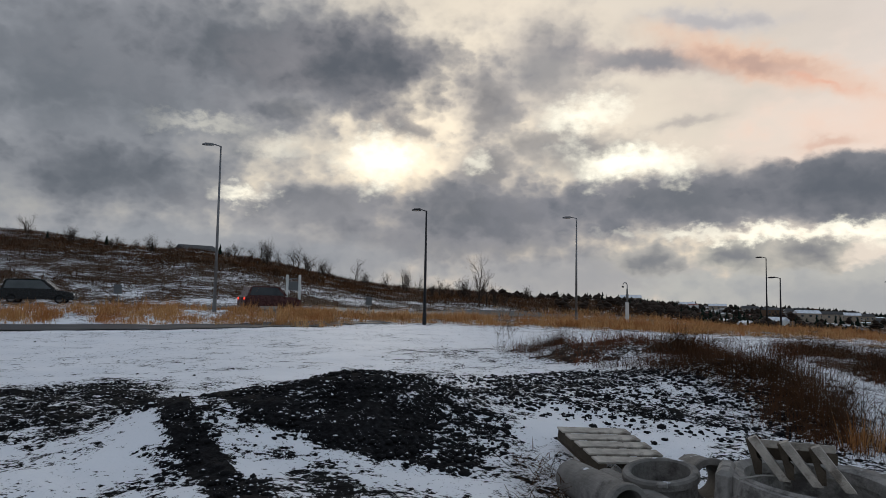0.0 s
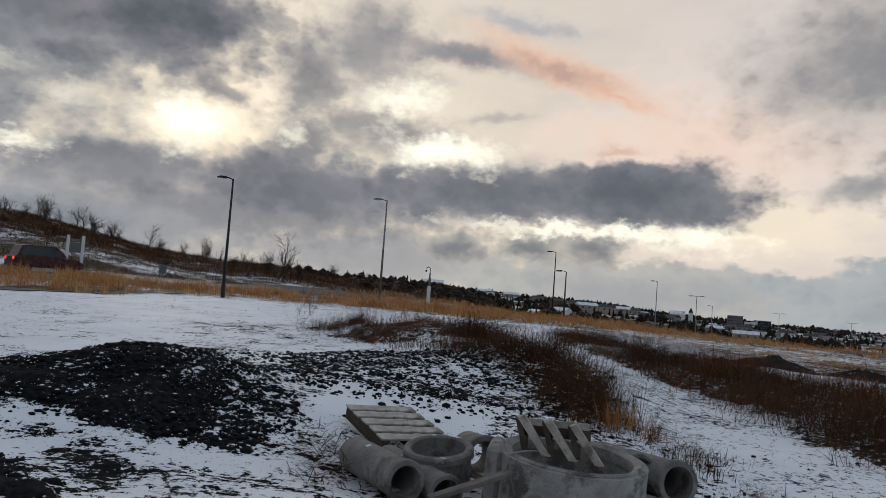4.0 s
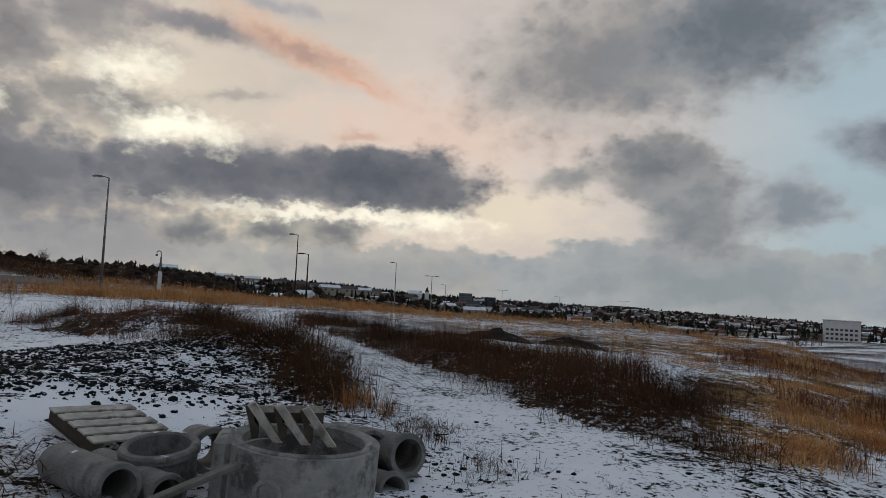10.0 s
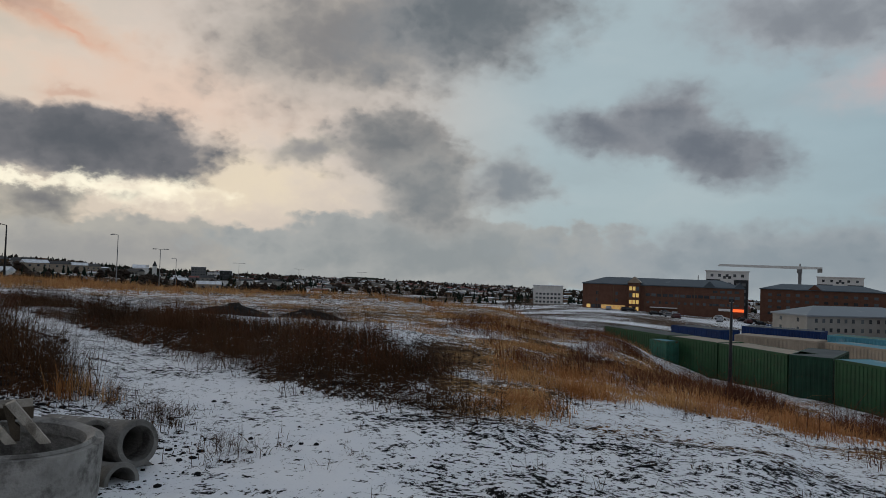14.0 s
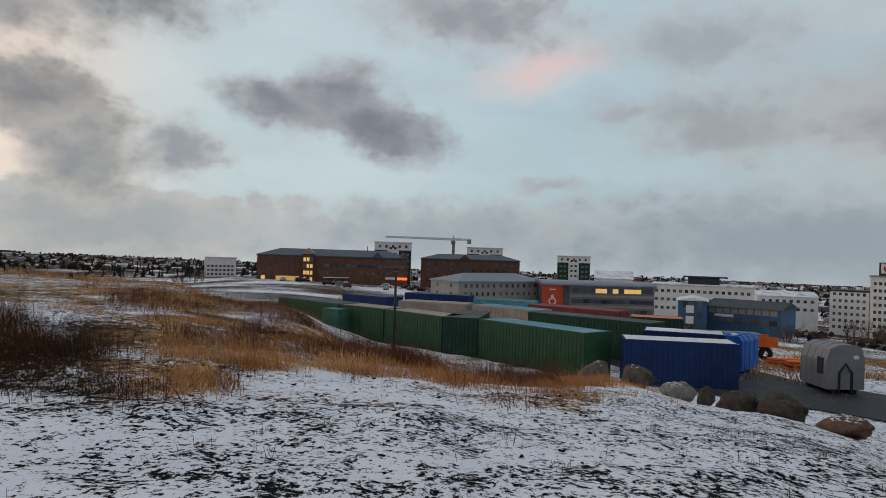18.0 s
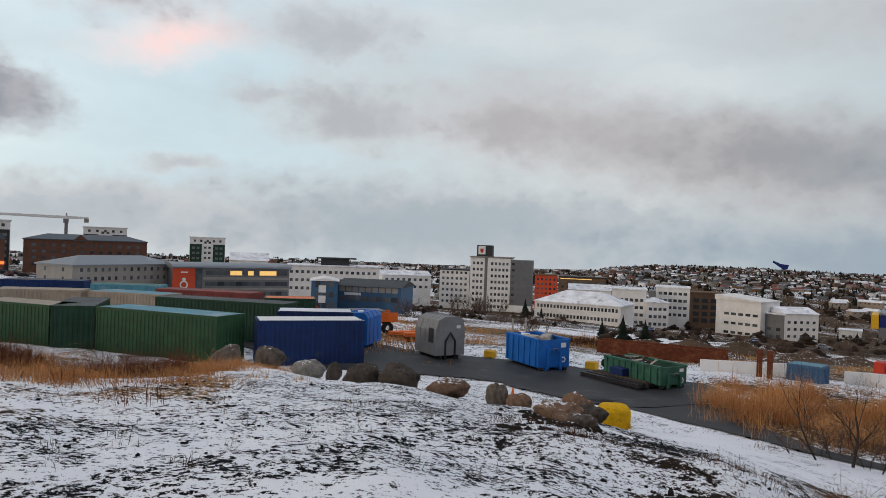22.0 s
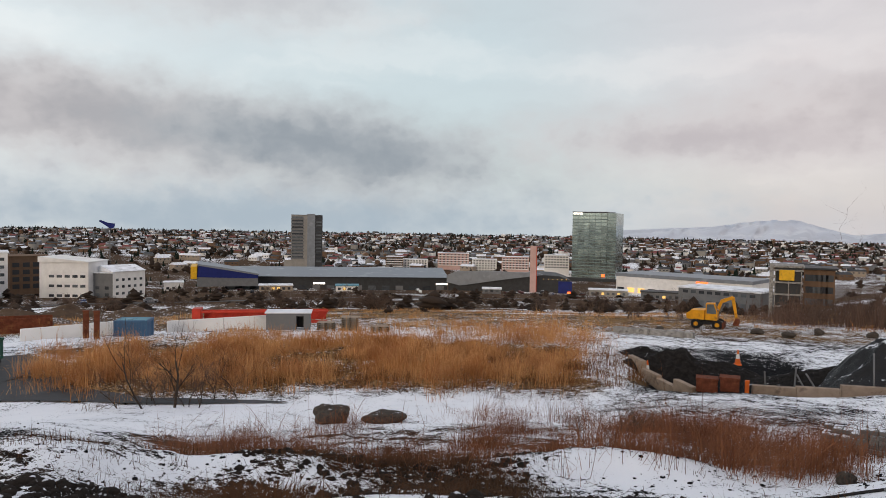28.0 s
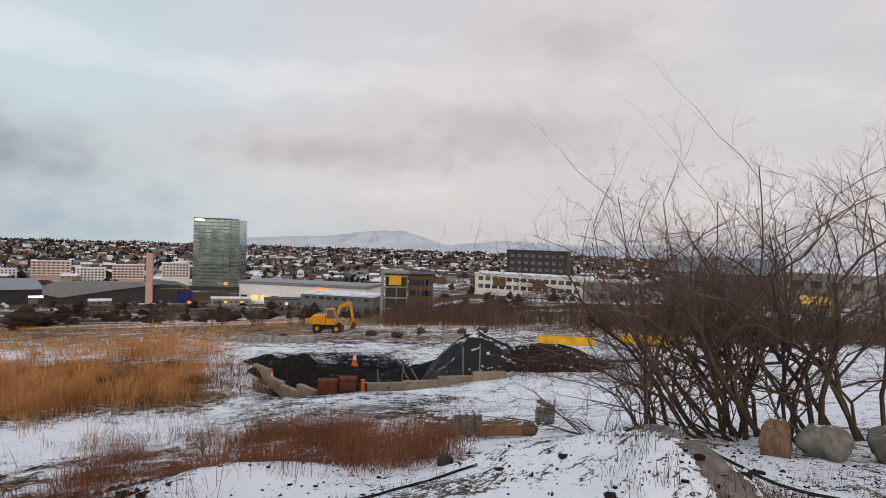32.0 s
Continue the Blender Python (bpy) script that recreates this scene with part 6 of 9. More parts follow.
part("frame_peak", Shape().tube([(-0.4, -0.11, 1.15), (0, -0.11, 1.65), (0.4, -0.11, 1.15)], 0.07, 6), M_DARKSTEEL, t)
part("hook_bar", Shape().tube([(-0.16, -0.11, 1.38), (0.16, -0.11, 1.38)], 0.03, 8), M_STEEL, t)
part("marking", Shape().box(0.5, -0.058, 1.9, 0.85, -0.052, 2.1), M_WHITEP, t, "white panel with a mark that cannot be read")
for x in (-0.7, 0.7):
    part("skid_beam", Shape().box(x - 0.08, 0, 0, x + 0.08, 5.2, 0.25, 0.01), M_DARKSTEEL, t)

# blue tall skip behind the blue container, orange truck bed
t = thing("blue_press_container", "tall bright blue press container with a white ring mark", "container", stand(106.2, 47.5, 20, z=-5.3) @ Matrix.Diagonal((0.72, 0.6, 0.8, 1)))
part("body", Shape().prism([(-1.2, 0.2), (-1.2, 2.4), (-0.8, 2.9), (0.9, 2.9), (1.2, 2.5), (1.2, 0.2)][::-1], 0, 5), M_BRIGHTBLUE, t)
part("emblem", Shape().lathe([(0.14, 0.0), (0.24, 0.0), (0.24, 0.01), (0.14, 0.01)], 24, pose(0.3, -0.001, 2.2, 90)), M_WHITEP, t, "plain white ring")
part("cap", Shape().lathe([(0.0, 0.0), (0.3, 0.0), (0.26, 0.14), (0.0, 0.2)], 16, pose(0.2, 1.0, 2.9)), M_WHITEP, t)
for y in (0.8, 2.2, 3.6):
    part("hoop", Shape().prism([(-1.24, 0.2), (-1.24, 2.42), (-0.82, 2.95), (0.92, 2.95), (1.24, 2.52), (1.24, 0.2)][::-1], y, y + 0.1), M_BRIGHTBLUE, t)

t = thing("lorry_trailer", "parked orange flatbed lorry trailer with grey boards", "trailer", stand(103.0, 57, 80, z=-5.6))
part("bed", Shape().box(-1.2, 0, 1.0, 1.2, 6.5, 1.25, 0.02), M_ORANGEP, t)
part("headboard", Shape().box(-1.2, -0.1, 1.25, 1.2, 0.02, 2.2, 0.02), M_ORANGEP, t)
for s in (-1.2, 1.12):
    part("dropside", Shape().box(s, 0.05, 1.25, s + 0.08, 6.5, 1.75, 0.01), M_ORANGEP, t)
    for y in (1.2, 4.6, 5.7):
        part("wheel", Shape().lathe([(0.2, -0.12), (0.46, -0.12), (0.5, -0.06), (0.5, 0.06), (0.46, 0.12), (0.2, 0.12)], 20, pose(s * 0.85, y, 0.5, 0, 90)), M_BLACK, t)
part("load", Shape().box(-1.0, 0.5, 1.26, 1.0, 5.5, 1.9, 0.05), M_MIDGREY, t)

for az, d, L in ((110.2, 52, 4.2), (109.0, 54, 3.6)):
    t = thing("orange_barrier_stack", "orange steel barriers stacked in dry grass", "barriers", stand(az, d, 70))
    for i in range(4):
        part("barrier", Shape().box(-0.3, 0, 0.02 + i * 0.16, 0.3, L, 0.14 + i * 0.16, 0.02), M_ORANGEP if i != 1 else M_RUST, t)

for az, d in ((117.2, 45.5), (125.3, 43.8)):
    t = thing("yellow_block", "small yellow-painted concrete block at the yard edge", "block", stand(az, d, 20), "yellow blocks")
    part("block", Shape().box(-0.35, -0.3, -0.02, 0.35, 0.3, 0.45, 0.06), M_YELLOW, t)
    part("lifting_eye", Shape().tube([(-0.08, 0, 0.44), (-0.05, 0, 0.56), (0.05, 0, 0.56), (0.08, 0, 0.44)], 0.015, 6), M_STEEL, t)


def wall_run(name, a, b, z0, h, th, mat, label, cat, kind="structure"):
    ax, ay = P(*a)
    bx, by = P(*b)
    L = math.hypot(bx - ax, by - ay)
    t = thing(name, label, cat, pose(ax, ay, z0, 0, 0, math.degrees(math.atan2(by - ay, bx - ax))), kind=kind)
    n = max(1, round(L / 3.0))
    for i in range(n):
        part("panel", Shape().box(i * L / n + 0.01, 0, 0, (i + 1) * L / n - 0.01, th, h, 0.015), mat, t)
        part("panel_base", Shape().box(i * L / n + 0.2, -0.12, -0.3, i * L / n + 0.9, th + 0.12, 0.12, 0.02), M_CONCRETE, t)
    return t


wall_run("site_wall", (133.4, 47), (141.0, 49), -5.75, 0.95, 0.15, M_WHITE, "low whitewashed concrete wall behind the yard", "wall")
wall_run("site_wall", (143.0, 50), (151.0, 52), -6.0, 0.9, 0.15, M_WHITE, "low pale concrete wall behind the tall grass", "wall")
t = thing("rusty_trough", "long dull red steel trough behind the yard", "trough", stand(130.5, 60, 100))
part("trough_side", Shape().box(-0.9, -5, 0, -0.8, 5, 1.2, 0.02), M_RUST, t)
part("trough_side", Shape().box(0.8, -5, 0, 0.9, 5, 1.2, 0.02), M_RUST, t)
part("trough_floor", Shape().box(-0.8, -5, 0.1, 0.8, 5, 0.2), M_RUST, t)
for i in range(8):
    part("rib", Shape().box(-0.98, -4.8 + i * 1.35, 0, -0.9, -4.7 + i * 1.35, 1.2), M_RUST, t)
for az, d in ((137.5, 46), (138.2, 45.6)):
    t = thing("red_post", "thick dull red steel post standing at the yard edge", "post", stand(az, d), "red posts")
    part("shaft", Shape().box(-0.16, -0.16, -0.1, 0.16, 0.16, 1.55, 0.02), M_RUST, t)
    part("cap", Shape().box(-0.18, -0.18, 1.55, 0.18, 0.18, 1.62, 0.01), M_RUST, t)
container((139.3, 46.5), (141.6, 46), -5.8, M_BLUEWALL, M_TURQ, "small blue steel box beside the dry grass", w=1.6, h=1.3)

# the long red boom lying on the ground
t = thing("red_crane_boom", "long red lattice boom lying behind a low wall", "crane boom", stand(150.3, 60, 92))
for x in (-0.55, 0.45):
    for z in (0.0, 0.95):
        part("chord", Shape().box(x, -5.2, z, x + 0.14, 5.0, z + 0.14, 0.02), M_RED, t)
for i in range(16):
    y = -5.1 + i * 0.64
    part("lacing", Shape().tube([(-0.48, y, 0.08), (-0.48, y + 0.6, 1.0)], 0.05, 5), M_RED, t)
part("plate", Shape().box(-0.62, -5.0, 0.2, -0.57, 4.9, 0.85), M_RED, t)
part("head_block", Shape().box(-0.65, -5.8, 0.0, 0.65, -5.1, 1.3, 0.05), M_RED, t)

t = thing("grey_shed", "small grey steel shed with a dark doorway", "shed", stand(152.0, 50, 4))
part("wall", Shape().box(-1.5, 0, 0, 0.55, 1.6, 1.15, 0.02), M_MIDGREY, t)
part("wall", Shape().box(1.05, 0, 0, 1.5, 1.6, 1.15, 0.02), M_MIDGREY, t)
part("lintel", Shape().box(0.55, 0, 0.95, 1.05, 1.6, 1.15), M_MIDGREY, t)
part("doorway_back", Shape().box(0.55, 1.2, 0, 1.05, 1.6, 0.95), M_DARK, t, "dark inside")
part("roof", Shape().box(-1.6, -0.12, 1.15, 1.6, 1.75, 1.24, 0.02), M_ROOFSNOW, t)


def pallet_stack(az, d, n, label, turn=0):
    t = thing("pallet_stack", label, "pallets", stand(az, d, turn), "pallet stacks")
    for i in range(n):
        for y in (-0.5, -0.2, 0.1, 0.4):
            part("deck_board", Shape().box(-0.6, y, 0.12 + i * 0.145, 0.6, y + 0.14, 0.142 + i * 0.145), M_TAN, t)
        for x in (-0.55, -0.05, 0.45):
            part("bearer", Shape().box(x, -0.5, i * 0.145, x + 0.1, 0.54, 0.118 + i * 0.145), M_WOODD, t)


pallet_stack(155.0, 50, 4, "low stack of pale wooden pallets in dry grass", 10)
pallet_stack(156.9, 49, 7, "tall stack of pale wooden pallets in dry grass", 5)
pallet_stack(159.3, 48, 3, "low stack of dark pallets in dry grass", -10)


# ---- the excavation and its machine ----
def excavator(m):
    t = thing("excavator", "yellow wheeled excavator with a folded boom", "excavator", m)
    part("undercarriage", Shape().box(-1.35, -0.5, 0.45, 1.35, 0.5, 0.8, 0.05), M_DARKSTEEL, t)
    for x in (-1.0, 1.0):
        for y in (-0.75, 0.75):
            w = part("wheel", Shape().lathe([(0.22, -0.2), (0.46, -0.2), (0.5, -0.12), (0.5, 0.12), (0.46, 0.2), (0.22, 0.2)], 24, pose(x, y, 0.5, 90)), M_BLACK, t)
            part("hub", Shape().lathe([(0.0, -0.16), (0.22, -0.16), (0.22, 0.16), (0.0, 0.16)], 16, pose(x, y, 0.5, 90)), M_MACHINE, w)
    part("turntable", Shape().lathe([(0.0, 0.8), (0.55, 0.8), (0.55, 0.95), (0.0, 0.95)], 24), M_DARKSTEEL, t)
    part("engine_house", Shape().prism([(-1.7, 0.95), (-1.75, 1.6), (-1.5, 1.85), (-0.2, 1.9), (-0.2, 0.95)][::-1], -0.95, 0.95), M_MACHINE, t)
    part("counterweight", Shape().box(-1.95, -0.9, 0.95, -1.65, 0.9, 1.55, 0.08), M_MACHINE, t)
    cab = part("cab", Shape().prism([(-0.1, 0.95), (-0.1, 2.6), (0.7, 2.65), (1.0, 1.9), (1.0, 0.95)][::-1], -0.98, -0.05), M_MACHINE, t)
    part("cab_window", Shape().prism([(0.0, 1.6), (0.0, 2.5), (0.62, 2.55), (0.88, 1.9), (0.88, 1.6)][::-1], -0.995, -0.982), M_GLASS, cab)
    part("windscreen", Shape().box(-0.01, -0.44, -0.4, 0.01, 0.36, 0.3, 0, pose(0.87, -0.48, 2.25, 0, -22)), M_GLASS, cab)
    part("boom", Shape().prism([(0.4, 1.2), (0.8, 1.2), (1.3, 2.6), (2.2, 3.05), (2.2, 3.35), (1.15, 2.95)][::-1], 0.15, 0.5), M_MACHINE, t)
    part("dipper_arm", Shape().prism([(2.05, 3.35), (2.4, 3.25), (2.75, 1.2), (2.55, 1.1)][::-1], 0.2, 0.45), M_MACHINE, t)
    part("bucket", Shape().prism([(2.3, 0.5), (2.85, 0.45), (2.95, 1.0), (2.6, 1.2)][::-1], -0.05, 0.7), M_RUST, t)
    part("boom_ram", Shape().tube([(0.75, 0.3, 1.1), (1.5, 0.3, 2.5)], 0.07, 8), M_STEEL, t)
    part("dipper_ram", Shape().tube([(1.4, 0.33, 2.95), (2.2, 0.33, 3.45)], 0.06, 8), M_STEEL, t)
    part("blade", Shape().box(1.45, -1.0, 0.15, 1.6, 1.0, 0.75, 0.03), M_RUST, t)
    return t


excavator(stand(185.0, 62, 8) @ Matrix.Diagonal((0.82, 0.82, 0.82, 1)))


def kerb(a, b, h, th, mat, label):
    ax, ay = P(*a)
    bx, by = P(*b)
    L = math.hypot(bx - ax, by - ay)
    t = thing("retaining_wall", label, "wall", pose(ax, ay, gz(ax, ay), 0, 0, math.degrees(math.atan2(by - ay, bx - ax))), kind="structure")
    n = max(1, round(L / 1.8))
    inv = t.matrix_world.inverted()
    for i in range(n):
        zs = [inv @ Vector((ax + (bx - ax) * u, ay + (by - ay) * u, gz(ax + (bx - ax) * u, ay + (by - ay) * u))) for u in (i / n, (i + 0.5) / n, (i + 1) / n)]
        z = sum(q.z for q in zs) / 3
        part("wall_block", Shape().box(i * L / n, 0, z - 0.5, (i + 1) * L / n - 0.012, th, z + h, 0.02), mat, t)


M_WALLTAN = material("tan_concrete", (0.3, 0.23, 0.175), 0.85, vary=0.2, scale=1.5, bump=0.2, tint=(0.18, 0.14, 0.11), spots=0.25, spot_scale=8)
kerb((179.2, 40.5), (184.0, 34.0), 0.55, 0.3, M_WALLTAN, "low tan concrete edge of an excavated pit")
kerb((188.3, 34.2), (199.5, 36.2), 0.4, 0.3, M_WALLTAN, "low tan concrete edge along a snowy track")
kerb((178, 52), (184, 50), 0.4, 0.5, M_CONCRETE, "low grey concrete slab edge in the snow")
for az, w in ((185.1, 0.9), (186.7, 0.8)):
    t = thing("rusty_drum", "rusty red-brown steel box at the pit edge", "steel box", stand(az, 33.6, 0), "rusty boxes")
    part("box", Shape().box(-w / 2, 0, 0, w / 2, 0.7, 0.62, 0.04), M_RUST, t)
    part("rim", Shape().box(-w / 2 - 0.03, -0.03, 0.56, w / 2 + 0.03, 0.73, 0.65, 0.01), M_RUST, t)
t = thing("orange_post", "short orange marker post at the pit edge", "post", stand(187.9, 33.9))
part("shaft", Shape().box(-0.09, -0.09, -0.05, 0.09, 0.09, 0.55, 0.02), M_ORANGEP, t)
part("cap", Shape().box(-0.1, -0.1, 0.55, 0.1, 0.1, 0.58), M_ORANGEP, t)
for az, d, h, lean in ((189.2, 37, 1.3, 4), (191.0, 37, 1.55, -3), (192.1, 37, 1.2, 28), (192.8, 37, 1.2, 32), (196.0, 36, 1.7, 2), (197.3, 36, 1.8, 0)):
    t = thing("fence_stake", "thin grey steel stake standing at the pit", "stake", stand(az, d, 0) @ pose(0, 0, 0, 0, -lean), "stakes")
    part("shaft", Shape().tube([(0, 0, -0.2), (0, 0, h)], 0.045, 6), M_STEEL, t)
    part("tip", Shape().lathe([(0.0, h), (0.05, h), (0.03, h + 0.06), (0.0, h + 0.07)], 8), M_STEEL, t)


def sheet_heap(az, d, w, dep, h, mat, label, seed, name="tarpaulin", cat="heap"):
    """A draped heap with sharp folds."""
    n = 44
    x, y = np.meshgrid(np.linspace(-1, 1, n), np.linspace(-1, 1, n))
    r = np.hypot(x, y)
    up = np.clip(1 - r, 0, 1) ** 0.9
    fold = np.abs(_fbm(x * 3, y * 3, 1.0, seed)) * 0.7 + _fbm(x * 9, y * 9, 1.0, seed + 1) * 0.22
    z = h * np.maximum(up * (1.1 - fold), 0)
    m = stand(az, d)
    wx, wy = x.ravel() * w, y.ravel() * dep
    world = np.array([m @ Vector((a, b, 0)) for a, b in zip(wx, wy)])
    zz = heights(world[:, 0], world[:, 1]) + z.ravel() - 0.05
    i, j = np.meshgrid(np.arange(n - 1), np.arange(n - 1), indexing="ij")
    f = np.stack([i * n + j, i * n + j + 1, (i + 1) * n + j + 1, (i + 1) * n + j], -1).reshape(-1, 4)
    me = raw_mesh(name, np.stack([world[:, 0], world[:, 1], zz], 1), f)
    me.materials.append(mat)
    return tagged(new(name, me), label, cat, kind="")


sheet_heap(196.6, 38.8, 3.3, 1.7, 1.75, M_TARP, "heap covered with black plastic sheeting and patches of snow", 21)
sheet_heap(202.5, 39.2, 4.4, 1.8, 0.85, M_CLOD, "long low heap of dark brush and soil beside the sheeting", 23, "soil_mound")
sheet_heap(191.6, 39.6, 3.0, 1.5, 1.0, M_SOIL_AND_SHADE, "black dug soil in the pit", 25, "soil_mound")
sheet_heap(183.0, 40.2, 3.0, 1.6, 1.7, M_SOIL_AND_SHADE, "black dug soil heaped at the pit edge", 27, "soil_mound")
sheet_heap(186.2, 40.6, 2.0, 1.1, 0.75, M_SOIL_AND_SHADE, "black soil face of the excavation", 29, "soil_mound")
sheet_heap(180.5, 42.5, 1.6, 1.2, 0.6, M_SOIL_AND_SHADE, "dark soil heap behind the pit edge", 31, "soil_mound")
sheet_heap(41.5, 27, 1.6, 1.5, 0.5, M_SOIL_AND_SHADE, "dark soil heap beyond the snowy track", 33, "soil_mound")
M_SOILBROWN = material("brown_spoil", (0.1, 0.07, 0.05), 0.95, vary=0.4, scale=0.8, bump=0.6, tint=(0.05, 0.038, 0.03), spots=0.3, spot_scale=4, snow=0.2)
for _i, (_a, _d, _w, _h) in enumerate(((129.5, 88, 4, 1.3), (132.8, 92, 5, 1.8), (136.5, 96, 6, 2.0), (140.5, 92, 5, 1.5), (134.5, 80, 4, 1.0), (143.5, 100, 5, 1.3), (139, 76, 3.5, 0.8), (147.5, 110, 6, 1.4))):
    sheet_heap(_a, _d, _w, 2.2, _h, M_SOILBROWN, "brown spoil heap with snow patches beyond the yard", 140 + 2 * _i, "spoil_mound")
sheet_heap(47.5, 30, 1.6, 1.2, 0.45, M_SOIL_AND_SHADE, "dark soil heap by the dry grass", 35, "soil_mound")
for az, d, L in ((204.2, 52, 4.0), (210.8, 52, 4.5)):
    t = thing("yellow_skip", "long low yellow steel trough in the snow", "trough", stand(az, d, 85), "yellow troughs")
    part("side", Shape().box(-0.6, -L / 2, 0.05, -0.52, L / 2, 0.55, 0.02), M_YELLOW, t)
    part("side", Shape().box(0.52, -L / 2, 0.05, 0.6, L / 2, 0.55, 0.02), M_YELLOW, t)
    part("bottom", Shape().box(-0.52, -L / 2, 0.05, 0.52, L / 2, 0.12), M_YELLOW, t)
for az, d in ((188.5, 58), (190.6, 56), (192.5, 60), (195.8, 60), (197.5, 62), (181.5, 55)):
    boulder(az, d, rnd.uniform(0.7, 1.3), rnd.uniform(0.35, 0.6), "grey concrete rubble block in the snow", 120 + int(az), M_ROCKD)


# ---- paving blocks and timber by the bank ----
def block_pallet(az, d, w, rows, label, turn=0.0):
    t = thing("paving_block_stack", label, "paving blocks", stand(az, d, turn, 0.02), "paving stacks")
    n = 4
    mesh = Shape().box(0, 0, 0, w / n - 0.012, 0.2, 0.095, 0.008).mesh("paving_block")
    for r in range(rows):
        for k in range(3):
            for i in range(n):
                if r == rows - 1 and rnd.random() < 0.35:
                    continue
                part("paving_block", mesh, M_BLOCK, t, m=pose(-w / 2 + i * w / n + rnd.uniform(-0.012, 0.012), -0.3 + k * 0.21 + rnd.uniform(-0.015, 0.015), 0.1 + r * 0.1, 0, 0, rnd.uniform(-3, 3)))
    for x in (-w / 2 + 0.04, 0, w / 2 - 0.12):
        part("bearer", Shape().box(x, -0.3, 0, x + 0.09, 0.32, 0.095, 0.006), M_WOODD, t)


M_BLOCK = material("grey_paving_block", (0.17, 0.165, 0.16), 0.9, vary=0.25, scale=4, bump=0.3, snow=0.4, random=0.25)
block_pallet(194.2, 17.6, 0.75, 4, "stack of grey paving blocks with snow between them", 8)
block_pallet(196.3, 17.6, 0.7, 5, "strapped grey paving blocks on a low pallet", -6)
block_pallet(199.2, 18.2, 0.9, 2, "tumbled grey paving blocks in the snow", 25)
block_pallet(202.6, 19.4, 0.5, 5, "small upright stack of grey paving blocks", 4)
plank(Vector((*P(197.6, 17.0), gz(*P(197.6, 17.0)) + 0.2)), Vector((*P(201.3, 16.4), gz(*P(201.3, 16.4)) + 0.14)), 0.26, 0.24, "thick orange-brown timber log lying by the blocks", M_LOG := material("orange_timber", (0.23, 0.125, 0.065), 0.85, vary=0.3, scale=3, bump=0.3, tint=(0.13, 0.075, 0.045), spots=0.3, spot_scale=9, snow=0.1))
plank(Vector((*P(197.5, 17.6), gz(*P(197.5, 17.6)) + 0.24)), Vector((*P(200.6, 17.4), gz(*P(200.6, 17.4)) + 0.2)), 0.24, 0.2, "old brown timber beam behind another log", M_LOG)
for k, (az0, d0, az1, d1) in enumerate(((163.5, 7.8, 178.5, 8.6), (178.5, 8.6, 197, 9.8), (213, 9.2, 231, 8.2))):
    t = thing("black_hose", "thin black plastic hose lying across the snow", "hose", Matrix.Identity(4), "hoses")
    pts = []
    for i in range(15):
        u = i / 14
        x, y = P(az0 + (az1 - az0) * u, d0 + (d1 - d0) * u + 0.18 * math.sin(u * 9 + k))
        pts.append((x, y, gz(x, y) + 0.02 + (0.12 * math.sin(u * 3.14) if k == 2 else 0)))
    part("tube", Shape().tube(pts, 0.018, 6), M_BLACK, t)
    part("end_cap", Shape().tube([pts[-1], (pts[-1][0] + 0.03, pts[-1][1] + 0.03, pts[-1][2])], 0.024, 8), M_STEEL, t)

# ---- buildings ----
WINDOWS = {}


def window_mesh(w, h, mat):
    key = (round(w, 2), round(h, 2), mat.name)
    if key not in WINDOWS:
        me = Shape().box(-w / 2, -0.06, 0, w / 2, 0.05, h).mesh("window")
        me.materials.append(mat)
        WINDOWS[key] = me
    return WINDOWS[key]


def windows(t, x0, x1, zs, n, w, h, y=0.0, turn=0.0, mat=None, lit=0.0, lit_row=None, at_x=0.0):
    """Rows of windows along a face; turn 0 the front, 90 the side at x = at_x."""
    for r, z in enumerate(zs):
        for i in range(n):
            u = x0 + (x1 - x0) * (i + 0.5) / n
            on = rnd.random() < (lit if lit_row is None or r == lit_row else 0.0)
            me = window_mesh(w, h, M_LIT if on else (mat or M_GLASS))
            m = pose(u, y, z) if turn == 0 else pose(at_x, u, z, 0, 0, turn)
            part("window", me, None, t, m=m)


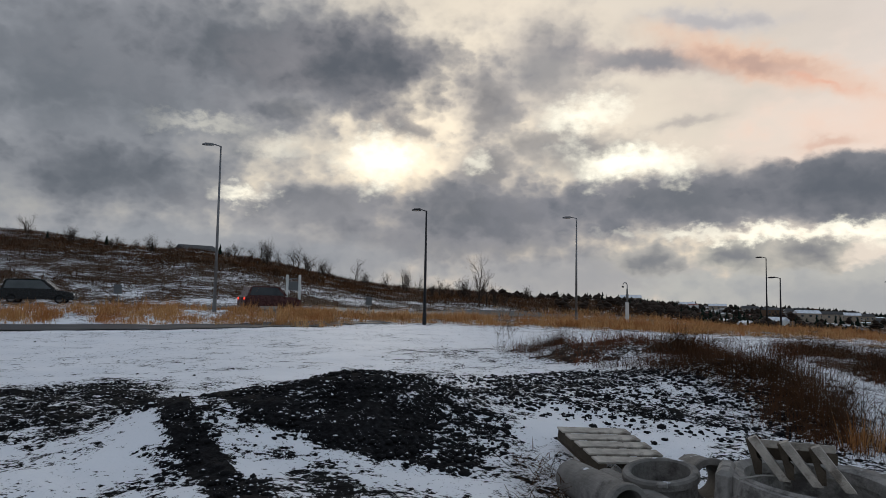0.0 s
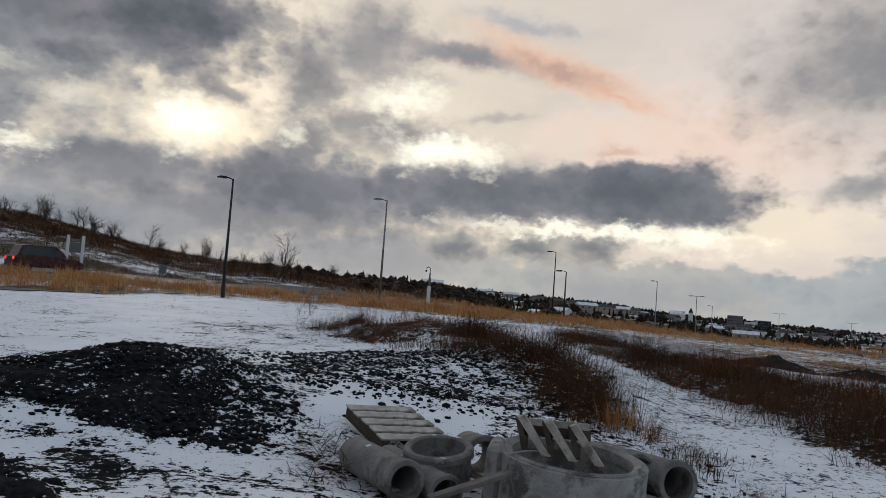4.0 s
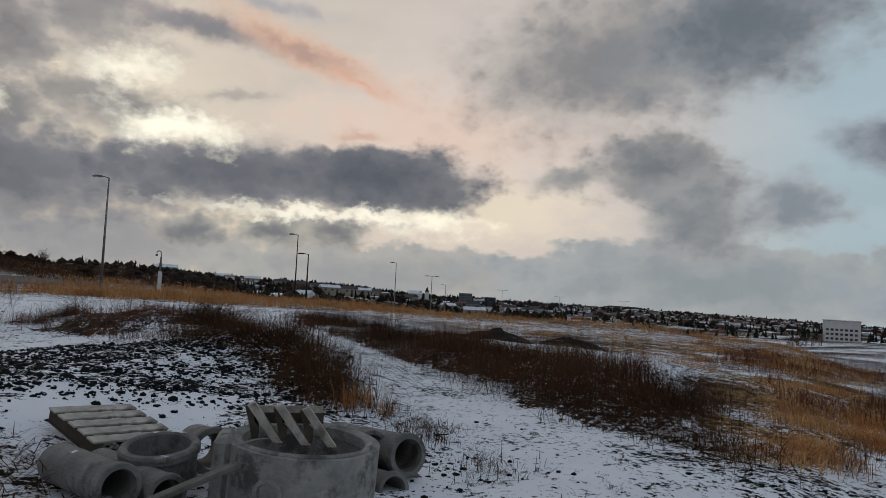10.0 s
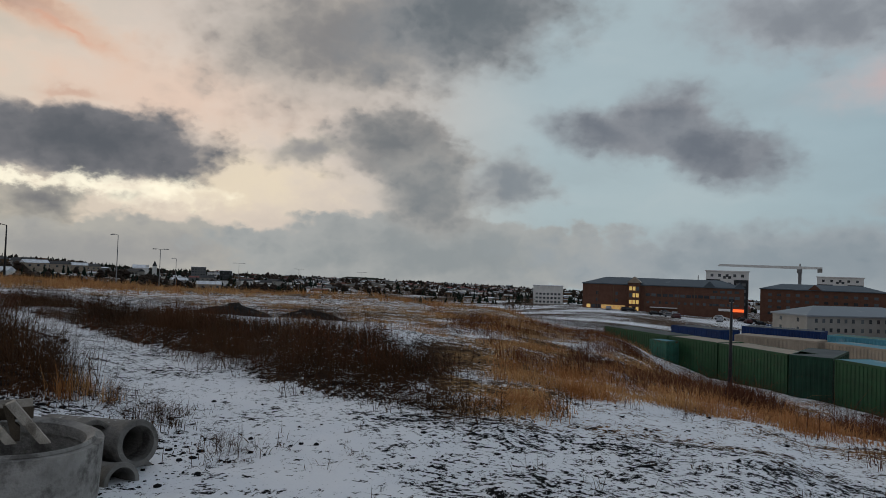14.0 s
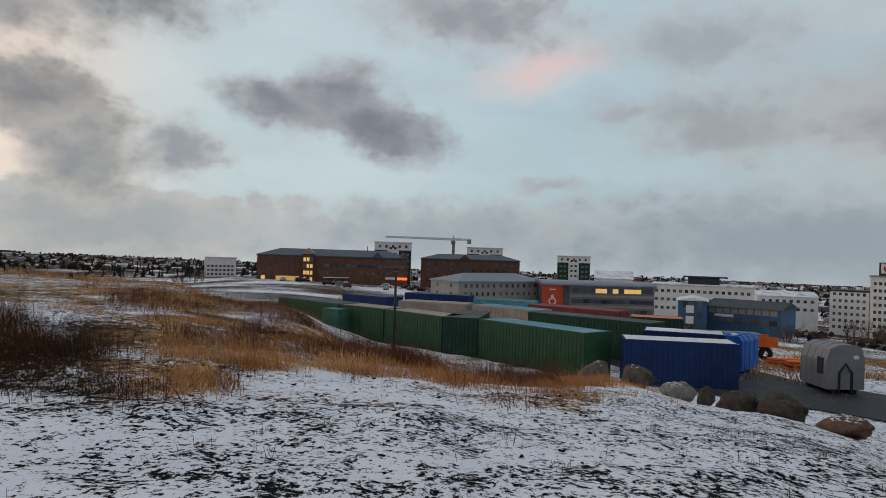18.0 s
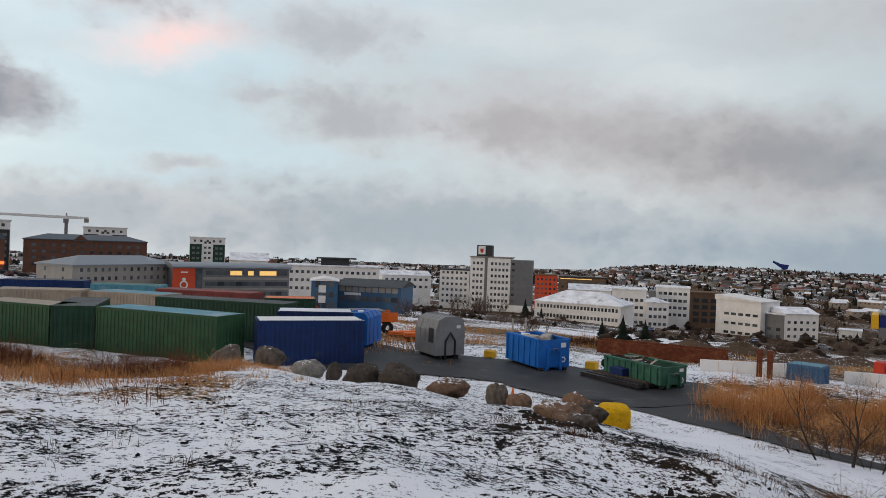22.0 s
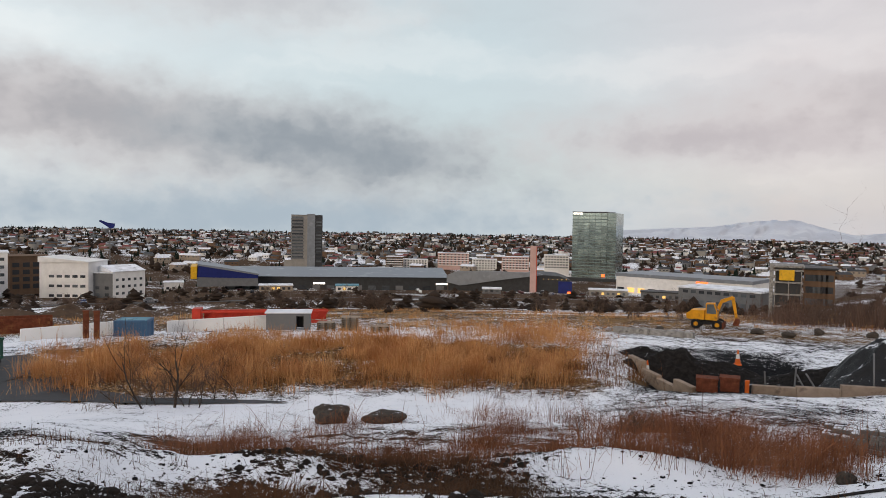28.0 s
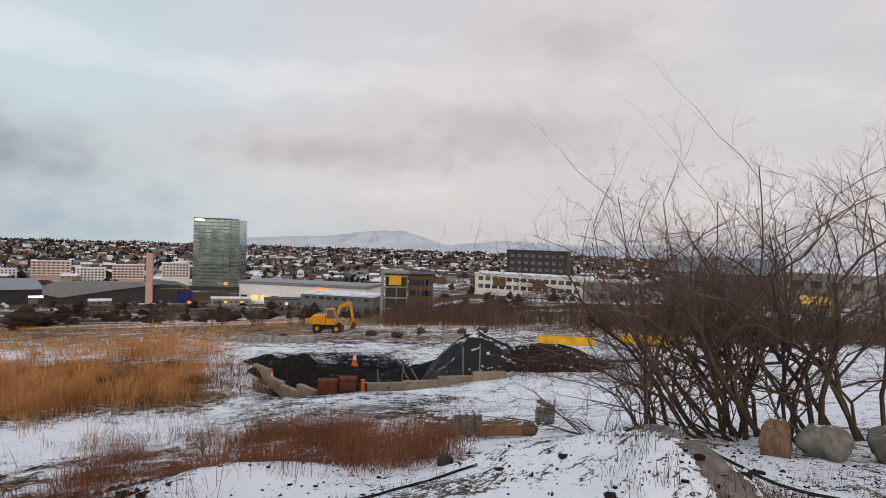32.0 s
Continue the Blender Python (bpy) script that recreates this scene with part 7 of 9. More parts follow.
def building(name, label, a, b, zt, depth, wall, roof, roof_mat, eave=0.0, zb=None, over=0.4, category="building", group=""):
    """A building with its front from a to b (heading, distance). roof: flat, hip, gable (ridge along the front), cross (gable to the front), shed, arch."""
    ax, ay = P(*a)
    bx, by = P(*b)
    L = math.hypot(bx - ax, by - ay)
    if zb is None:
        zb = min(gz(ax, ay), gz(bx, by)) - 1.0
    t = thing(name, label, category, pose(ax, ay, zb, 0, 0, math.degrees(math.atan2(by - ay, bx - ax))), group)
    h = zt - zb
    he = h - eave
    part("wall", Shape().box(0, 0, 0, L, depth, he), wall, t)
    o = over
    if roof == "flat":
        part("roof", Shape().box(-o, -o, he, L + o, depth + o, he + max(eave, 0.4), 0.05), roof_mat, t)
    elif roof == "hip":
        r = min(depth, L) / 2
        v = [(-o, -o, he), (L + o, -o, he), (L + o, depth + o, he), (-o, depth + o, he), (r, depth / 2, h), (L - r, depth / 2, h)]
        part("roof", Shape().add(v, [(0, 1, 5, 4), (1, 2, 5), (2, 3, 4, 5), (3, 0, 4), (3, 2, 1, 0)]), roof_mat, t)
        part("eaves_board", Shape().box(-o, -o, he - 0.35, L + o, depth + o, he - 0.004), roof_mat, t)
    elif roof == "gable":
        v = [(-o, -o, he), (L + o, -o, he), (L + o, depth + o, he), (-o, depth + o, he), (-o, depth / 2, h), (L + o, depth / 2, h)]
        part("roof", Shape().add(v, [(0, 1, 5, 4), (2, 3, 4, 5), (0, 4, 3), (1, 2, 5), (3, 2, 1, 0)]), roof_mat, t)
    elif roof == "cross":
        part("roof", Shape().prism([(-o, he), (L + o, he), (L / 2, h)], -o, depth + o), roof_mat, t)
    elif roof == "shed":
        part("roof", Shape().prism([(-o, he), (L + o, he), (L + o, he + 0.3), (-o, h)], -o, depth + o), roof_mat, t)
    elif roof == "arch":
        out = [(-o, he)] + [(L / 2 - (L / 2 + o) * math.cos(math.pi * k / 12), he + eave * math.sin(math.pi * k / 12)) for k in range(1, 12)] + [(L + o, he)]
        part("roof", Shape().prism(out[::-1], -o, depth + o), roof_mat, t)
    return t, L, he


def rows(lo, n, step):
    return [lo + step * i for i in range(n)]


# brick blocks along the car park
t, L, h = building("white_office", "small white three-storey office block with a flat roof", (65.4, 420), (67.75, 420), H(-0.93, 420), 14, M_WHITE, "flat", M_ROOFSNOW)
windows(t, 1, L - 1, rows(2.2, 3, 2.3), 7, 1.3, 1.1)
t, L, h = building("brick_office", "long brown brick office block with a slate-blue roof", (69.3, 287), (81.2, 283), H(-0.02, 285), 16, M_BRICK, "hip", M_ROOF, 2.6, zb=-12.4)
ZB = [1.6, 4.3, 7.0, 9.2]
windows(t, 2, 17, ZB[1:3], 2, 0.9, 1.2)
windows(t, 24, 58, ZB[1:2], 15, 1.0, 0.9, lit=0.0)
windows(t, 24, 58, ZB[2:3], 16, 1.7, 1.1)
windows(t, 48, 58, ZB[1:4:2], 4, 1.6, 0.9)
windows(t, 1.5, 16, [1.6], 8, 1.5, 1.4, lit=0.25)
part("shop_front", Shape().box(7.5, -0.5, 0.6, 16.5, 0.02, 3.0), M_LITSHOP := material("lit_shop_glass", (0.9, 0.5, 0.18), 0.4, vary=0.5, scale=1.2, bump=0, emit=0.28), t, "warm lit shop front")
bay = part("bay", Shape().box(17.8, -1.6, 0, 22.2, 0.02, h + 0.6), M_BRICK, t, "projecting stair bay")
part("bay_gable", Shape().prism([(17.3, h + 0.6), (22.7, h + 0.6), (20, h + 3.0)], -2.0, 3.0), M_TAN, bay, "yellowish gable")
for r in range(4):
    for x in (18.7, 20.0, 21.3):
        part("bay_window", window_mesh(1.0, 1.5, M_LIT if (r + int(x)) % 4 else M_GLASS), None, bay, m=pose(x, -1.6, 1.2 + r * 2.6))
part("side_gable", Shape().prism([(45.0, h - 0.2), (49.5, h - 0.2), (47.2, h + 2.2)], -0.6, 4.0), M_ROOF, t)
part("side_gable", Shape().prism([(55.6, h - 0.2), (59.8, h - 0.2), (57.7, h + 2.0)], -0.6, 4.0), M_ROOF, t)
part("shop_sign", Shape().box(50.5, -0.4, 2.6, 55, -0.05, 3.5, 0.02), M_WHITEP, t, "white shop sign board")
M_REDSIGN = material("red_lit_sign", (1.0, 0.13, 0.03), 0.4, vary=0.1, bump=0, emit=1.3)
part("shop_sign", Shape().box(55.2, -0.45, 2.5, 59.2, -0.05, 3.5, 0.02), M_REDSIGN, t, "glowing red shop sign board")
part("canopy", Shape().box(26, -1.4, 2.7, 36, 0.02, 3.0, 0.02), M_WHITEP, t)
part("roof_mast", Shape().tube([(43, 8, h + 1.5), (43, 8, h + 4.4)], 0.16, 6), M_DARKSTEEL, t)
for x in (6, 12, 24, 30, 36, 42):
    part("downpipe", Shape().box(x - 0.12, -0.14, 0, x + 0.12, -0.005, h), M_BROWNB, t)

t, L, h = building("brick_office", "brown brick office block with a grey-blue roof behind the car park", (82.3, 330), (90.3, 330), H(-0.1, 330), 16, M_BRICK, "hip", M_ROOF, 2.2, zb=-15)
windows(t, 2, L - 2, rows(3.0, 4, 2.6), 12, 1.5, 1.1)
part("side_gable", Shape().prism([(18, h), (23, h), (20.5, h + 2.2)], -0.6, 4), M_BRICK, t)

for a0, a1, d, el, lab in ((78.5, 81.5, 345, 0.75, "white and dark-panelled apartment tower behind the brick block"), (93.3, 95.9, 420, 0.06, "white apartment tower with dark green balcony bays"), (86.0, 88.9, 420, 0.52, "white apartment tower top behind the brick block")):
    t, L, h = building("apartment_tower", lab, (a0, d), (a1, d), H(el, d), 16, M_WHITE, "flat", M_WHITE, 0.5, category="apartment tower", group="apartment towers")
    for x0, x1 in ((0.2, L * 0.34), (L * 0.66, L - 0.2)):
        bay = part("balcony_bay", Shape().box(x0, -0.25, 0, x1, 0.02, h - 3.6), M_DARK if a0 < 90 else M_DGREEN, t, "dark panelled balcony bay")
        for z in rows(h - 6.4, 5, -2.9):
            part("balcony_window", window_mesh(1.6, 1.3, M_MIDGREY), None, bay, m=pose((x0 + x1) / 2 - 1.2, -0.25, z))
            part("balcony_window", window_mesh(1.6, 1.3, M_MIDGREY), None, bay, m=pose((x0 + x1) / 2 + 1.2, -0.25, z))
    windows(t, L * 0.38, L * 0.62, rows(h - 3.2, 5, -2.9), 2, 1.3, 1.2)
    windows(t, 1, L - 1, [h - 2.4], 5, 1.2, 1.3)

# tower crane
t = thing("tower_crane", "tall grey tower crane with a long level jib", "crane", pose(*P(84.9, 460), -20, 0, 0, -84.9))
zt = H(1.0, 460) + 20
part("mast", Shape().box(-0.9, -0.9, 0, 0.9, 0.9, zt, 0.1), M_STEEL, t)
part("jib", Shape().prism([(-45, zt + 0.6), (-44, zt + 1.9), (4, zt + 1.6), (11.5, zt + 1.4), (11.5, zt + 0.2), (0, zt)], -0.6, 0.6), M_WHITEP, t)
part("counterweight", Shape().box(9, -0.9, zt - 1.8, 11.5, 0.9, zt + 0.6, 0.1), M_CONCRETE, t)
part("slewing_cab", Shape().box(-1.6, -1.6, zt - 2.4, 1.2, 0.9, zt, 0.15), M_STEEL, t)
part("peak", Shape().tube([(0, 0, zt), (0, 0, zt + 3.2)], 0.4, 4), M_STEEL, t)

# grey plaster block: its gable end and its long side
t, L, h = building("plaster_block", "long grey plastered office block with small dark windows", (85.4, 200), (92.5, 222), H(-1.62, 205), 14, M_PLASTER, "hip", M_SEAM, 2.2, zb=-15.5)
windows(t, 1.5, 14, rows(2.6, 3, 2.35), 6, 0.75, 1.0)
windows(t, 14.5, L - 1.5, rows(4.95, 2, 2.35), 8, 0.75, 1.0)
windows(t, 2, L - 2, [0.9], 7, 2.2, 1.5)
windows(t, 0, 14, rows(2.6, 3, 2.35), 2, 0.8, 1.0, turn=-90, at_x=0.0)

# the office with the orange gable
t, L, h = building("grey_office", "three-storey grey office with an arched roof and an orange gable", (92.2, 212), (100.85, 222), H(-2.25, 217), 13, M_MIDGREY, "flat", M_SEAM, 0.3, zb=-16.5)
n = 10
roof = [(-1.0, 0.0)] + [(6.5 - 7.5 * math.cos(math.pi * k / n), 1.3 * math.sin(math.pi * k / n)) for k in range(1, n)] + [(14.0, 0.0)]
part("arched_roof", Shape().add([(x, y, h + 0.31 + z) for x in (-0.5, L + 0.5) for y, z in roof], [(i, i + 1, i + 1 + len(roof), i + len(roof)) for i in range(len(roof) - 1)] + [tuple(range(len(roof)))[::-1], tuple(range(len(roof), 2 * len(roof)))]), M_SEAM, t)
part("gable_banner", Shape().box(-0.2, -0.35, 1.0, 6.0, -0.02, h + 0.6, 0.03), M_ORANGE, t, "orange banner wall")
part("banner_ring", Shape().lathe([(0.75, 0.0), (1.15, 0.0), (1.15, 0.05), (0.75, 0.05)], 28, pose(2.9, -0.36, h * 0.5, 90)), M_WHITEP, t, "plain white ring emblem")
part("banner_disc", Shape().lathe([(0.0, 0.0), (0.5, 0.0), (0.5, 0.05), (0.0, 0.06)], 24, pose(2.9, -0.36, h * 0.5 + 1.5, 90)), M_WHITEP, t, "plain white disc emblem")
part("banner_line", Shape().box(2.0, -0.42, h * 0.86, 3.9, -0.36, h * 0.9), M_WHITEP, t)
part("stair_glazing", Shape().box(6.1, -0.2, 0.5, 8.0, 0.02, h), M_GLASS, t)
windows(t, 9, L - 0.6, [h - 1.9], 14, 1.7, 1.3, lit=0.55)
windows(t, 9, L - 0.6, [h - 5.0, h - 8.0], 14, 1.9, 1.2)
for z in (h - 2.7, h - 5.8):
    part("spandrel", Shape().box(8.2, -0.14, z - 0.5, L, -0.005, z + 0.2), M_PLASTER, t)

# blue building with a white gable, white hall behind
t, L, h = building("white_hall", "long white office hall with rows of small windows", (100.6, 300), (108.0, 300), H(-1.85, 300), 20, M_WHITE, "flat", M_ROOFSNOW, 0.5)
windows(t, 1, L - 1, rows(h - 3.0, 3, -3.4), 16, 1.2, 1.2)
part("penthouse", Shape().box(14, 4, h, 26, 12, h + 3.2, 0.1), M_DARK, t, "dark rooftop plant room")
part("plant_cap", Shape().box(12, 3, h + 3.2, 29, 13, h + 3.7, 0.1), M_DARK, t)
t, L, h = building("white_gable_house", "white gabled house behind the offices", (96.3, 330), (99.2, 330), H(-1.05, 330), 14, M_WHITE, "gable", M_ROOFSNOW, 3.5)
windows(t, 1, L - 1, [h - 2.4], 5, 1.2, 1.2)
t, L, h = building("white_hall", "white office hall with a snowy roof", (108.2, 330), (112.2, 335), H(-2.1, 330), 18, M_WHITE, "gable", M_ROOFSNOW, 2.0)
windows(t, 1, L - 1, rows(h - 2.6, 2, -3.4), 8, 1.3, 1.2)
part("entrance", Shape().box(4, -0.8, 0, 8, 0.02, 4.0, 0.05), M_MIDGREY, t)
t, L, h = building("blue_office", "blue-clad office building with a dark roof and window bands", (104.6, 168), (109.8, 164), H(-2.95, 166), 14, M_BLUEWALL, "gable", M_DARK, 1.5, zb=-14.5)
windows(t, 0.6, L - 0.6, [h - 1.3], 9, 1.35, 1.2, mat=M_PLASTER)
windows(t, 0.6, L - 0.6, [h - 3.4], 8, 1.5, 1.1)
part("sign_board", Shape().box(2.0, -0.12, h - 2.1, 6.0, -0.01, h - 1.5), M_WHITEP, t, "pale sign board")
t, L, h = building("blue_gable_wing", "blue gabled wing with a white glazed front", (102.6, 160), (104.7, 160), H(-2.85, 160), 12, M_BLUEWALL, "cross", M_WHITE, 0.7, zb=-14.5)
windows(t, 0.7, L - 0.7, rows(h - 1.4, 3, -2.3), 3, 1.0, 1.3)
windows(t, 1.5, L - 2.5, rows(h - 2.6, 2, -2.3), 1, 1.6, 1.6, y=-0.06, mat=M_WHITEP)

# the tall white hotel
t, L, h = building("hotel", "tall white hotel block with a grey-clad side and roof sign", (115.35, 318), (118.6, 316), H(-0.68, 317), 16, M_WHITE, "flat", M_PLASTER, 0.5, zb=-28, category="hotel")
windows(t, 0.8, L * 0.33, rows(3, 8, 2.75), 3, 1.0, 1.2)
windows(t, L * 0.5, L - 0.6, rows(3, 8, 2.75), 5, 1.0, 1.2)
part("stair_strip", Shape().box(L * 0.36, -0.15, 1, L * 0.43, 0.02, h), M_MIDGREY, t)
part("roof_box", Shape().box(2.5, 2, h + 0.5, 9.5, 8, h + 5.6, 0.05), M_DARK, t, "dark roof plant box")
part("sign", Shape().box(3.2, 1.6, h + 1.4, 6.4, 1.98, h + 5.2, 0.03), M_WHITEP, t, "white roof sign")
part("sign_mark", Shape().prism([(4.0, h + 2.9), (4.8, h + 1.9), (5.6, h + 2.9), (5.4, h + 4.2), (4.8, h + 3.8), (4.2, h + 4.2)][::-1], 1.5, 1.58), M_RED, t, "plain red mark")
part("grey_side", Shape().box(L, 0.1, 0, L + 9.5, 15, h - 0.6, 0.05), M_MIDGREY, t, "grey-clad side wall")
for z in rows(3.2, 8, 2.75):
    part("side_window", window_mesh(1.3, 1.1, M_GLASS), None, t, m=pose(L + 1.2, 0.1, z))
part("ground_floor", Shape().box(L, -0.4, 0, L + 9.6, 0.08, 4.6, 0.03), M_WHITE, t)
t, L, h = building("hotel_wing", "lower white wing of the hotel with small windows", (112.9, 322), (115.3, 320), H(-1.78, 320), 14, M_WHITE, "flat", M_DARK, 0.6, zb=-28, category="hotel")
windows(t, 0.6, L - 0.6, rows(4.5, 6, 2.6), 6, 1.0, 1.1)
t, L, h = building("red_flats", "orange-red apartment block behind the hotel", (120.6, 430), (122.4, 430), H(-1.95, 430), 14, M_ORANGE, "flat", M_BROWNB, 0.5)
windows(t, 0.6, L - 0.6, rows(h - 3, 5, -2.8), 5, 1.2, 1.3)
t, L, h = building("brown_flats", "dark brown apartment block with a lit top floor", (122.5, 430), (126.2, 430), H(-2.0, 430), 14, M_BROWNB, "flat", M_DARK, 0.5)
windows(t, 0.8, L - 0.8, rows(h - 3.6, 3, -2.9), 8, 1.6, 1.4)
part("lit_band", Shape().box(1, -0.1, h - 1.2, L * 0.7, -0.01, h - 0.8), M_LIT, t, "warm light strip")

# white works
t, L, h = building("white_works", "long white two-storey works with a snow-covered hipped roof", (120.65, 262), (127.4, 252), H(-3.25, 255), 18, M_WHITE, "hip", M_ROOFSNOW, 4.0, zb=-25.5)
windows(t, 0.8, L - 0.8, [h - 2.3, h - 5.6], 24, 0.8, 1.2)
t, L, h = building("white_works", "white three-storey works block", (126.7, 300), (129.3, 300), H(-2.75, 300), 16, M_WHITE, "flat", M_ROOFSNOW, 0.6, zb=-30)
windows(t, 0.8, L - 0.8, rows(3.0, 4, 3.0), 6, 1.3, 1.2)
t, L, h = building("white_works", "lower white works block with a snowy roof", (129.35, 296), (131.0, 298), H(-3.4, 296), 14, M_WHITE, "hip", M_ROOFSNOW, 1.6, zb=-30)
windows(t, 0.6, L - 0.6, rows(3.0, 3, 3.0), 4, 1.2, 1.2)
t, L, h = building("white_works", "tall white works block with window bands", (130.0, 318), (132.5, 318), H(-2.45, 318), 16, M_WHITE, "flat", M_ROOFSNOW, 0.6, zb=-30)
windows(t, 0.8, L - 0.8, rows(5.5, 4, 3.0), 6, 1.4, 1.2)
t, L, h = building("white_works", "white works wing with a low pitched snowy roof", (123.3, 330), (126.6, 330), H(-2.6, 330), 14, M_WHITE, "gable", M_ROOFSNOW, 2.5, zb=-30)
windows(t, 1, L - 1, [h - 2.5], 6, 1.3, 1.2)
t, L, h = building("unfinished_block", "unfinished brown concrete block with open floors", (132.6, 340), (135.2, 345), H(-2.75, 342), 14, M_BROWNB, "flat", M_BROWNB, 0.4, zb=-31)
windows(t, 0.4, L - 0.4, rows(2.5, 4, 3.0), 4, 2.6, 1.9, mat=M_DARK)
t, L, h = building("white_office", "white three-storey office with a sloping roof", (134.4, 300), (137.5, 292), H(-2.85, 296), 16, M_WHITE, "shed", M_WHITE, 2.0, zb=-30)
windows(t, 3, L - 0.6, rows(2.0, 3, 3.6), 5, 1.9, 1.0)
t, L, h = building("grey_annex", "dark grey entrance annex between white offices", (137.7, 296), (139.1, 292), H(-4.0, 294), 10, M_MIDGREY, "flat", M_ROOFSNOW, 0.4, zb=-30)
windows(t, 0.5, L - 0.5, [2.0, 4.6], 2, 1.5, 1.2)
t, L, h = building("white_office", "white office wing with a snowy sloping roof", (139.1, 292), (141.3, 300), H(-3.5, 296), 14, M_WHITE, "gable", M_ROOFSNOW, 2.2, zb=-30)
windows(t, 0.6, L - 0.6, rows(2.5, 3, 2.6), 5, 1.1, 1.0)

# dark bent sculpture on the skyline
t = thing("skyline_boom", "dark blue angled boom on a post above the roofs", "mast", pose(*P(138.9, 900), gz(*P(138.9, 900)) - 1, 0, 0, -138.9))
zt = H(-0.75, 900) - (gz(*P(138.9, 900)) - 1)
part("post", Shape().box(-0.5, -0.5, 0, 0.5, 0.5, zt, 0.1), M_STEEL, t)
part("boom", Shape().prism([(-11.5, zt + 7.6), (-10.5, zt + 9.4), (-2, zt + 6), (5.5, zt + 5.2), (4.5, zt + 0.5), (0, zt - 0.5), (-4, zt + 2.5)], -1.2, 1.2), M_DEEPBLUE, t)

# long grey-roofed hall with blue end
def hall(name, label, a, b, z_roof, z_low, z_base, depth, wall, mat):
    ax, ay = P(*a)
    bx, by = P(*b)
    L = math.hypot(bx - ax, by - ay)
    t = thing(name, label, "hall", pose(ax, ay, z_base, 0, 0, math.degrees(math.atan2(by - ay, bx - ax))))
    part("wall", Shape().box(0, 0, 0, L, depth, z_low - z_base - 0.01), wall, t)
    v = [(-1, -2, z_low - z_base), (L + 1, -2, z_low - z_base), (L + 1, depth, z_roof - z_base), (-1, depth, z_roof - z_base), (-1, depth, z_low - z_base), (L + 1, depth, z_low - z_base)]
    roof = part("roof", Shape().add(v, [(0, 1, 2, 3), (3, 2, 5, 4), (0, 3, 4), (1, 5, 2), (4, 5, 1, 0)]), mat, t)
    n = max(4, int(L / 9))
    for i in range(n + 1):
        x = L * i / n
        part("roof_seam", Shape().add([(x - 0.15, -2, z_low - z_base + 0.05), (x + 0.15, -2, z_low - z_base + 0.05), (x + 0.15, depth, z_roof - z_base + 0.08), (x - 0.15, depth, z_roof - z_base + 0.08), (x - 0.15, -2, z_low - z_base - 0.1), (x + 0.15, -2, z_low - z_base - 0.1)], [(0, 1, 2, 3), (4, 5, 1, 0)]), mat, roof)
    return t, L


t, L = hall("grey_hall", "long low hall with a sloping grey metal roof", (147.0, 505), (164.6, 500), H(-3.6, 545), H(-4.4, 500), H(-5.6, 500), 42, M_DARK, M_SEAM)
for i in range(16):
    part("loading_door", Shape().box(L * (i + 0.2) / 16, -0.15, 0.5, L * (i + 0.75) / 16, -0.01, 4.5), M_GLASS if i % 3 else M_MIDGREY, t)
for x in (2, 60, 146):
    part("lit_sign", Shape().box(x, -0.3, 5.2, x + 8, -0.02, 6.6), M_WHITELIT := bpy.data.materials.get("white_lit_sign") or material("white_lit_sign", (1.0, 0.95, 0.85), 0.4, vary=0.05, bump=0, emit=0.9), t, "white lit sign")
t = thing("blue_prow", "deep blue wedge-shaped end of the long hall with a yellow edge", "hall", pose(*P(144.9, 470), H(-5.3, 470), 0, 0, -(147) + 1))
part("blue_wall", Shape().prism([(0.6, 7.0), (1.5, 14.4), (38, 8.0), (38, 6.0)][::-1], 0, 30), M_DEEPBLUE, t)
part("plinth", Shape().prism([(0.6, 1.0), (0.6, 6.95), (38, 5.95), (38, 1.0)][::-1], 0.3, 30), M_MIDGREY, t, "grey lower wall")
part("yellow_edge", Shape().box(-3.2, -0.4, 6.0, 0.55, 30, 13.8, 0.1), M_YELLOW, t, "yellow end wall")
part("roof", Shape().prism([(1.0, 14.45), (38.5, 8.05), (38.5, 9.0), (14, 13.6), (1.0, 15.4)], -1, 34), M_SEAM, t)
t = thing("curved_hall", "curved dark grey hall with a swept roof and a blue end", "hall", pose(*P(164.7, 478), H(-5.9, 478), 0, 0, -169.5))
zc = H(-5.9, 478)
prof = [(0, H(-4.75, 478) - zc), (10, H(-5.0, 478) - zc), (40, H(-4.4, 478) - zc), (62, H(-4.0, 478) - zc), (75, H(-4.1, 478) - zc), (82, H(-4.4, 478) - zc)]
part("wall", Shape().prism([(0, 0)] + prof + [(82, 0)], 0, 40), M_DARK, t)
part("roof", Shape().prism([(-1, prof[0][1] + 0.02), (8, prof[1][1] + 0.02), (40, prof[2][1] + 0.02), (64, prof[3][1] + 0.02), (60, H(-3.85, 478) - zc), (30, H(-3.8, 478) - zc), (6, H(-3.85, 478) - zc), (-1, H(-4.2, 478) - zc)], -2, 0.5), M_SEAM, t)
part("blue_end", Shape().box(74, -0.3, 0.5, 83, 20, H(-4.5, 478) - zc, 0.1), M_DEEPBLUE, t, "deep blue end wall")
for i in range(6):
    part("end_lamp", Shape().box(64 + i * 3, -0.35, H(-4.2, 478) - zc - 1.4, 64.6 + i * 3, -0.02, H(-4.2, 478) - zc - 1.0), M_LIT, t)
part("red_sign", Shape().box(80, -0.5, 2.0, 82.8, -0.31, 5.0), M_REDSIGN, t, "glowing red sign")
t = thing("pale_pylon", "tall pale pinkish advertising pylon", "pylon", pose(*P(171.55, 455), H(-5.5, 455), 0, 0, -171.5))
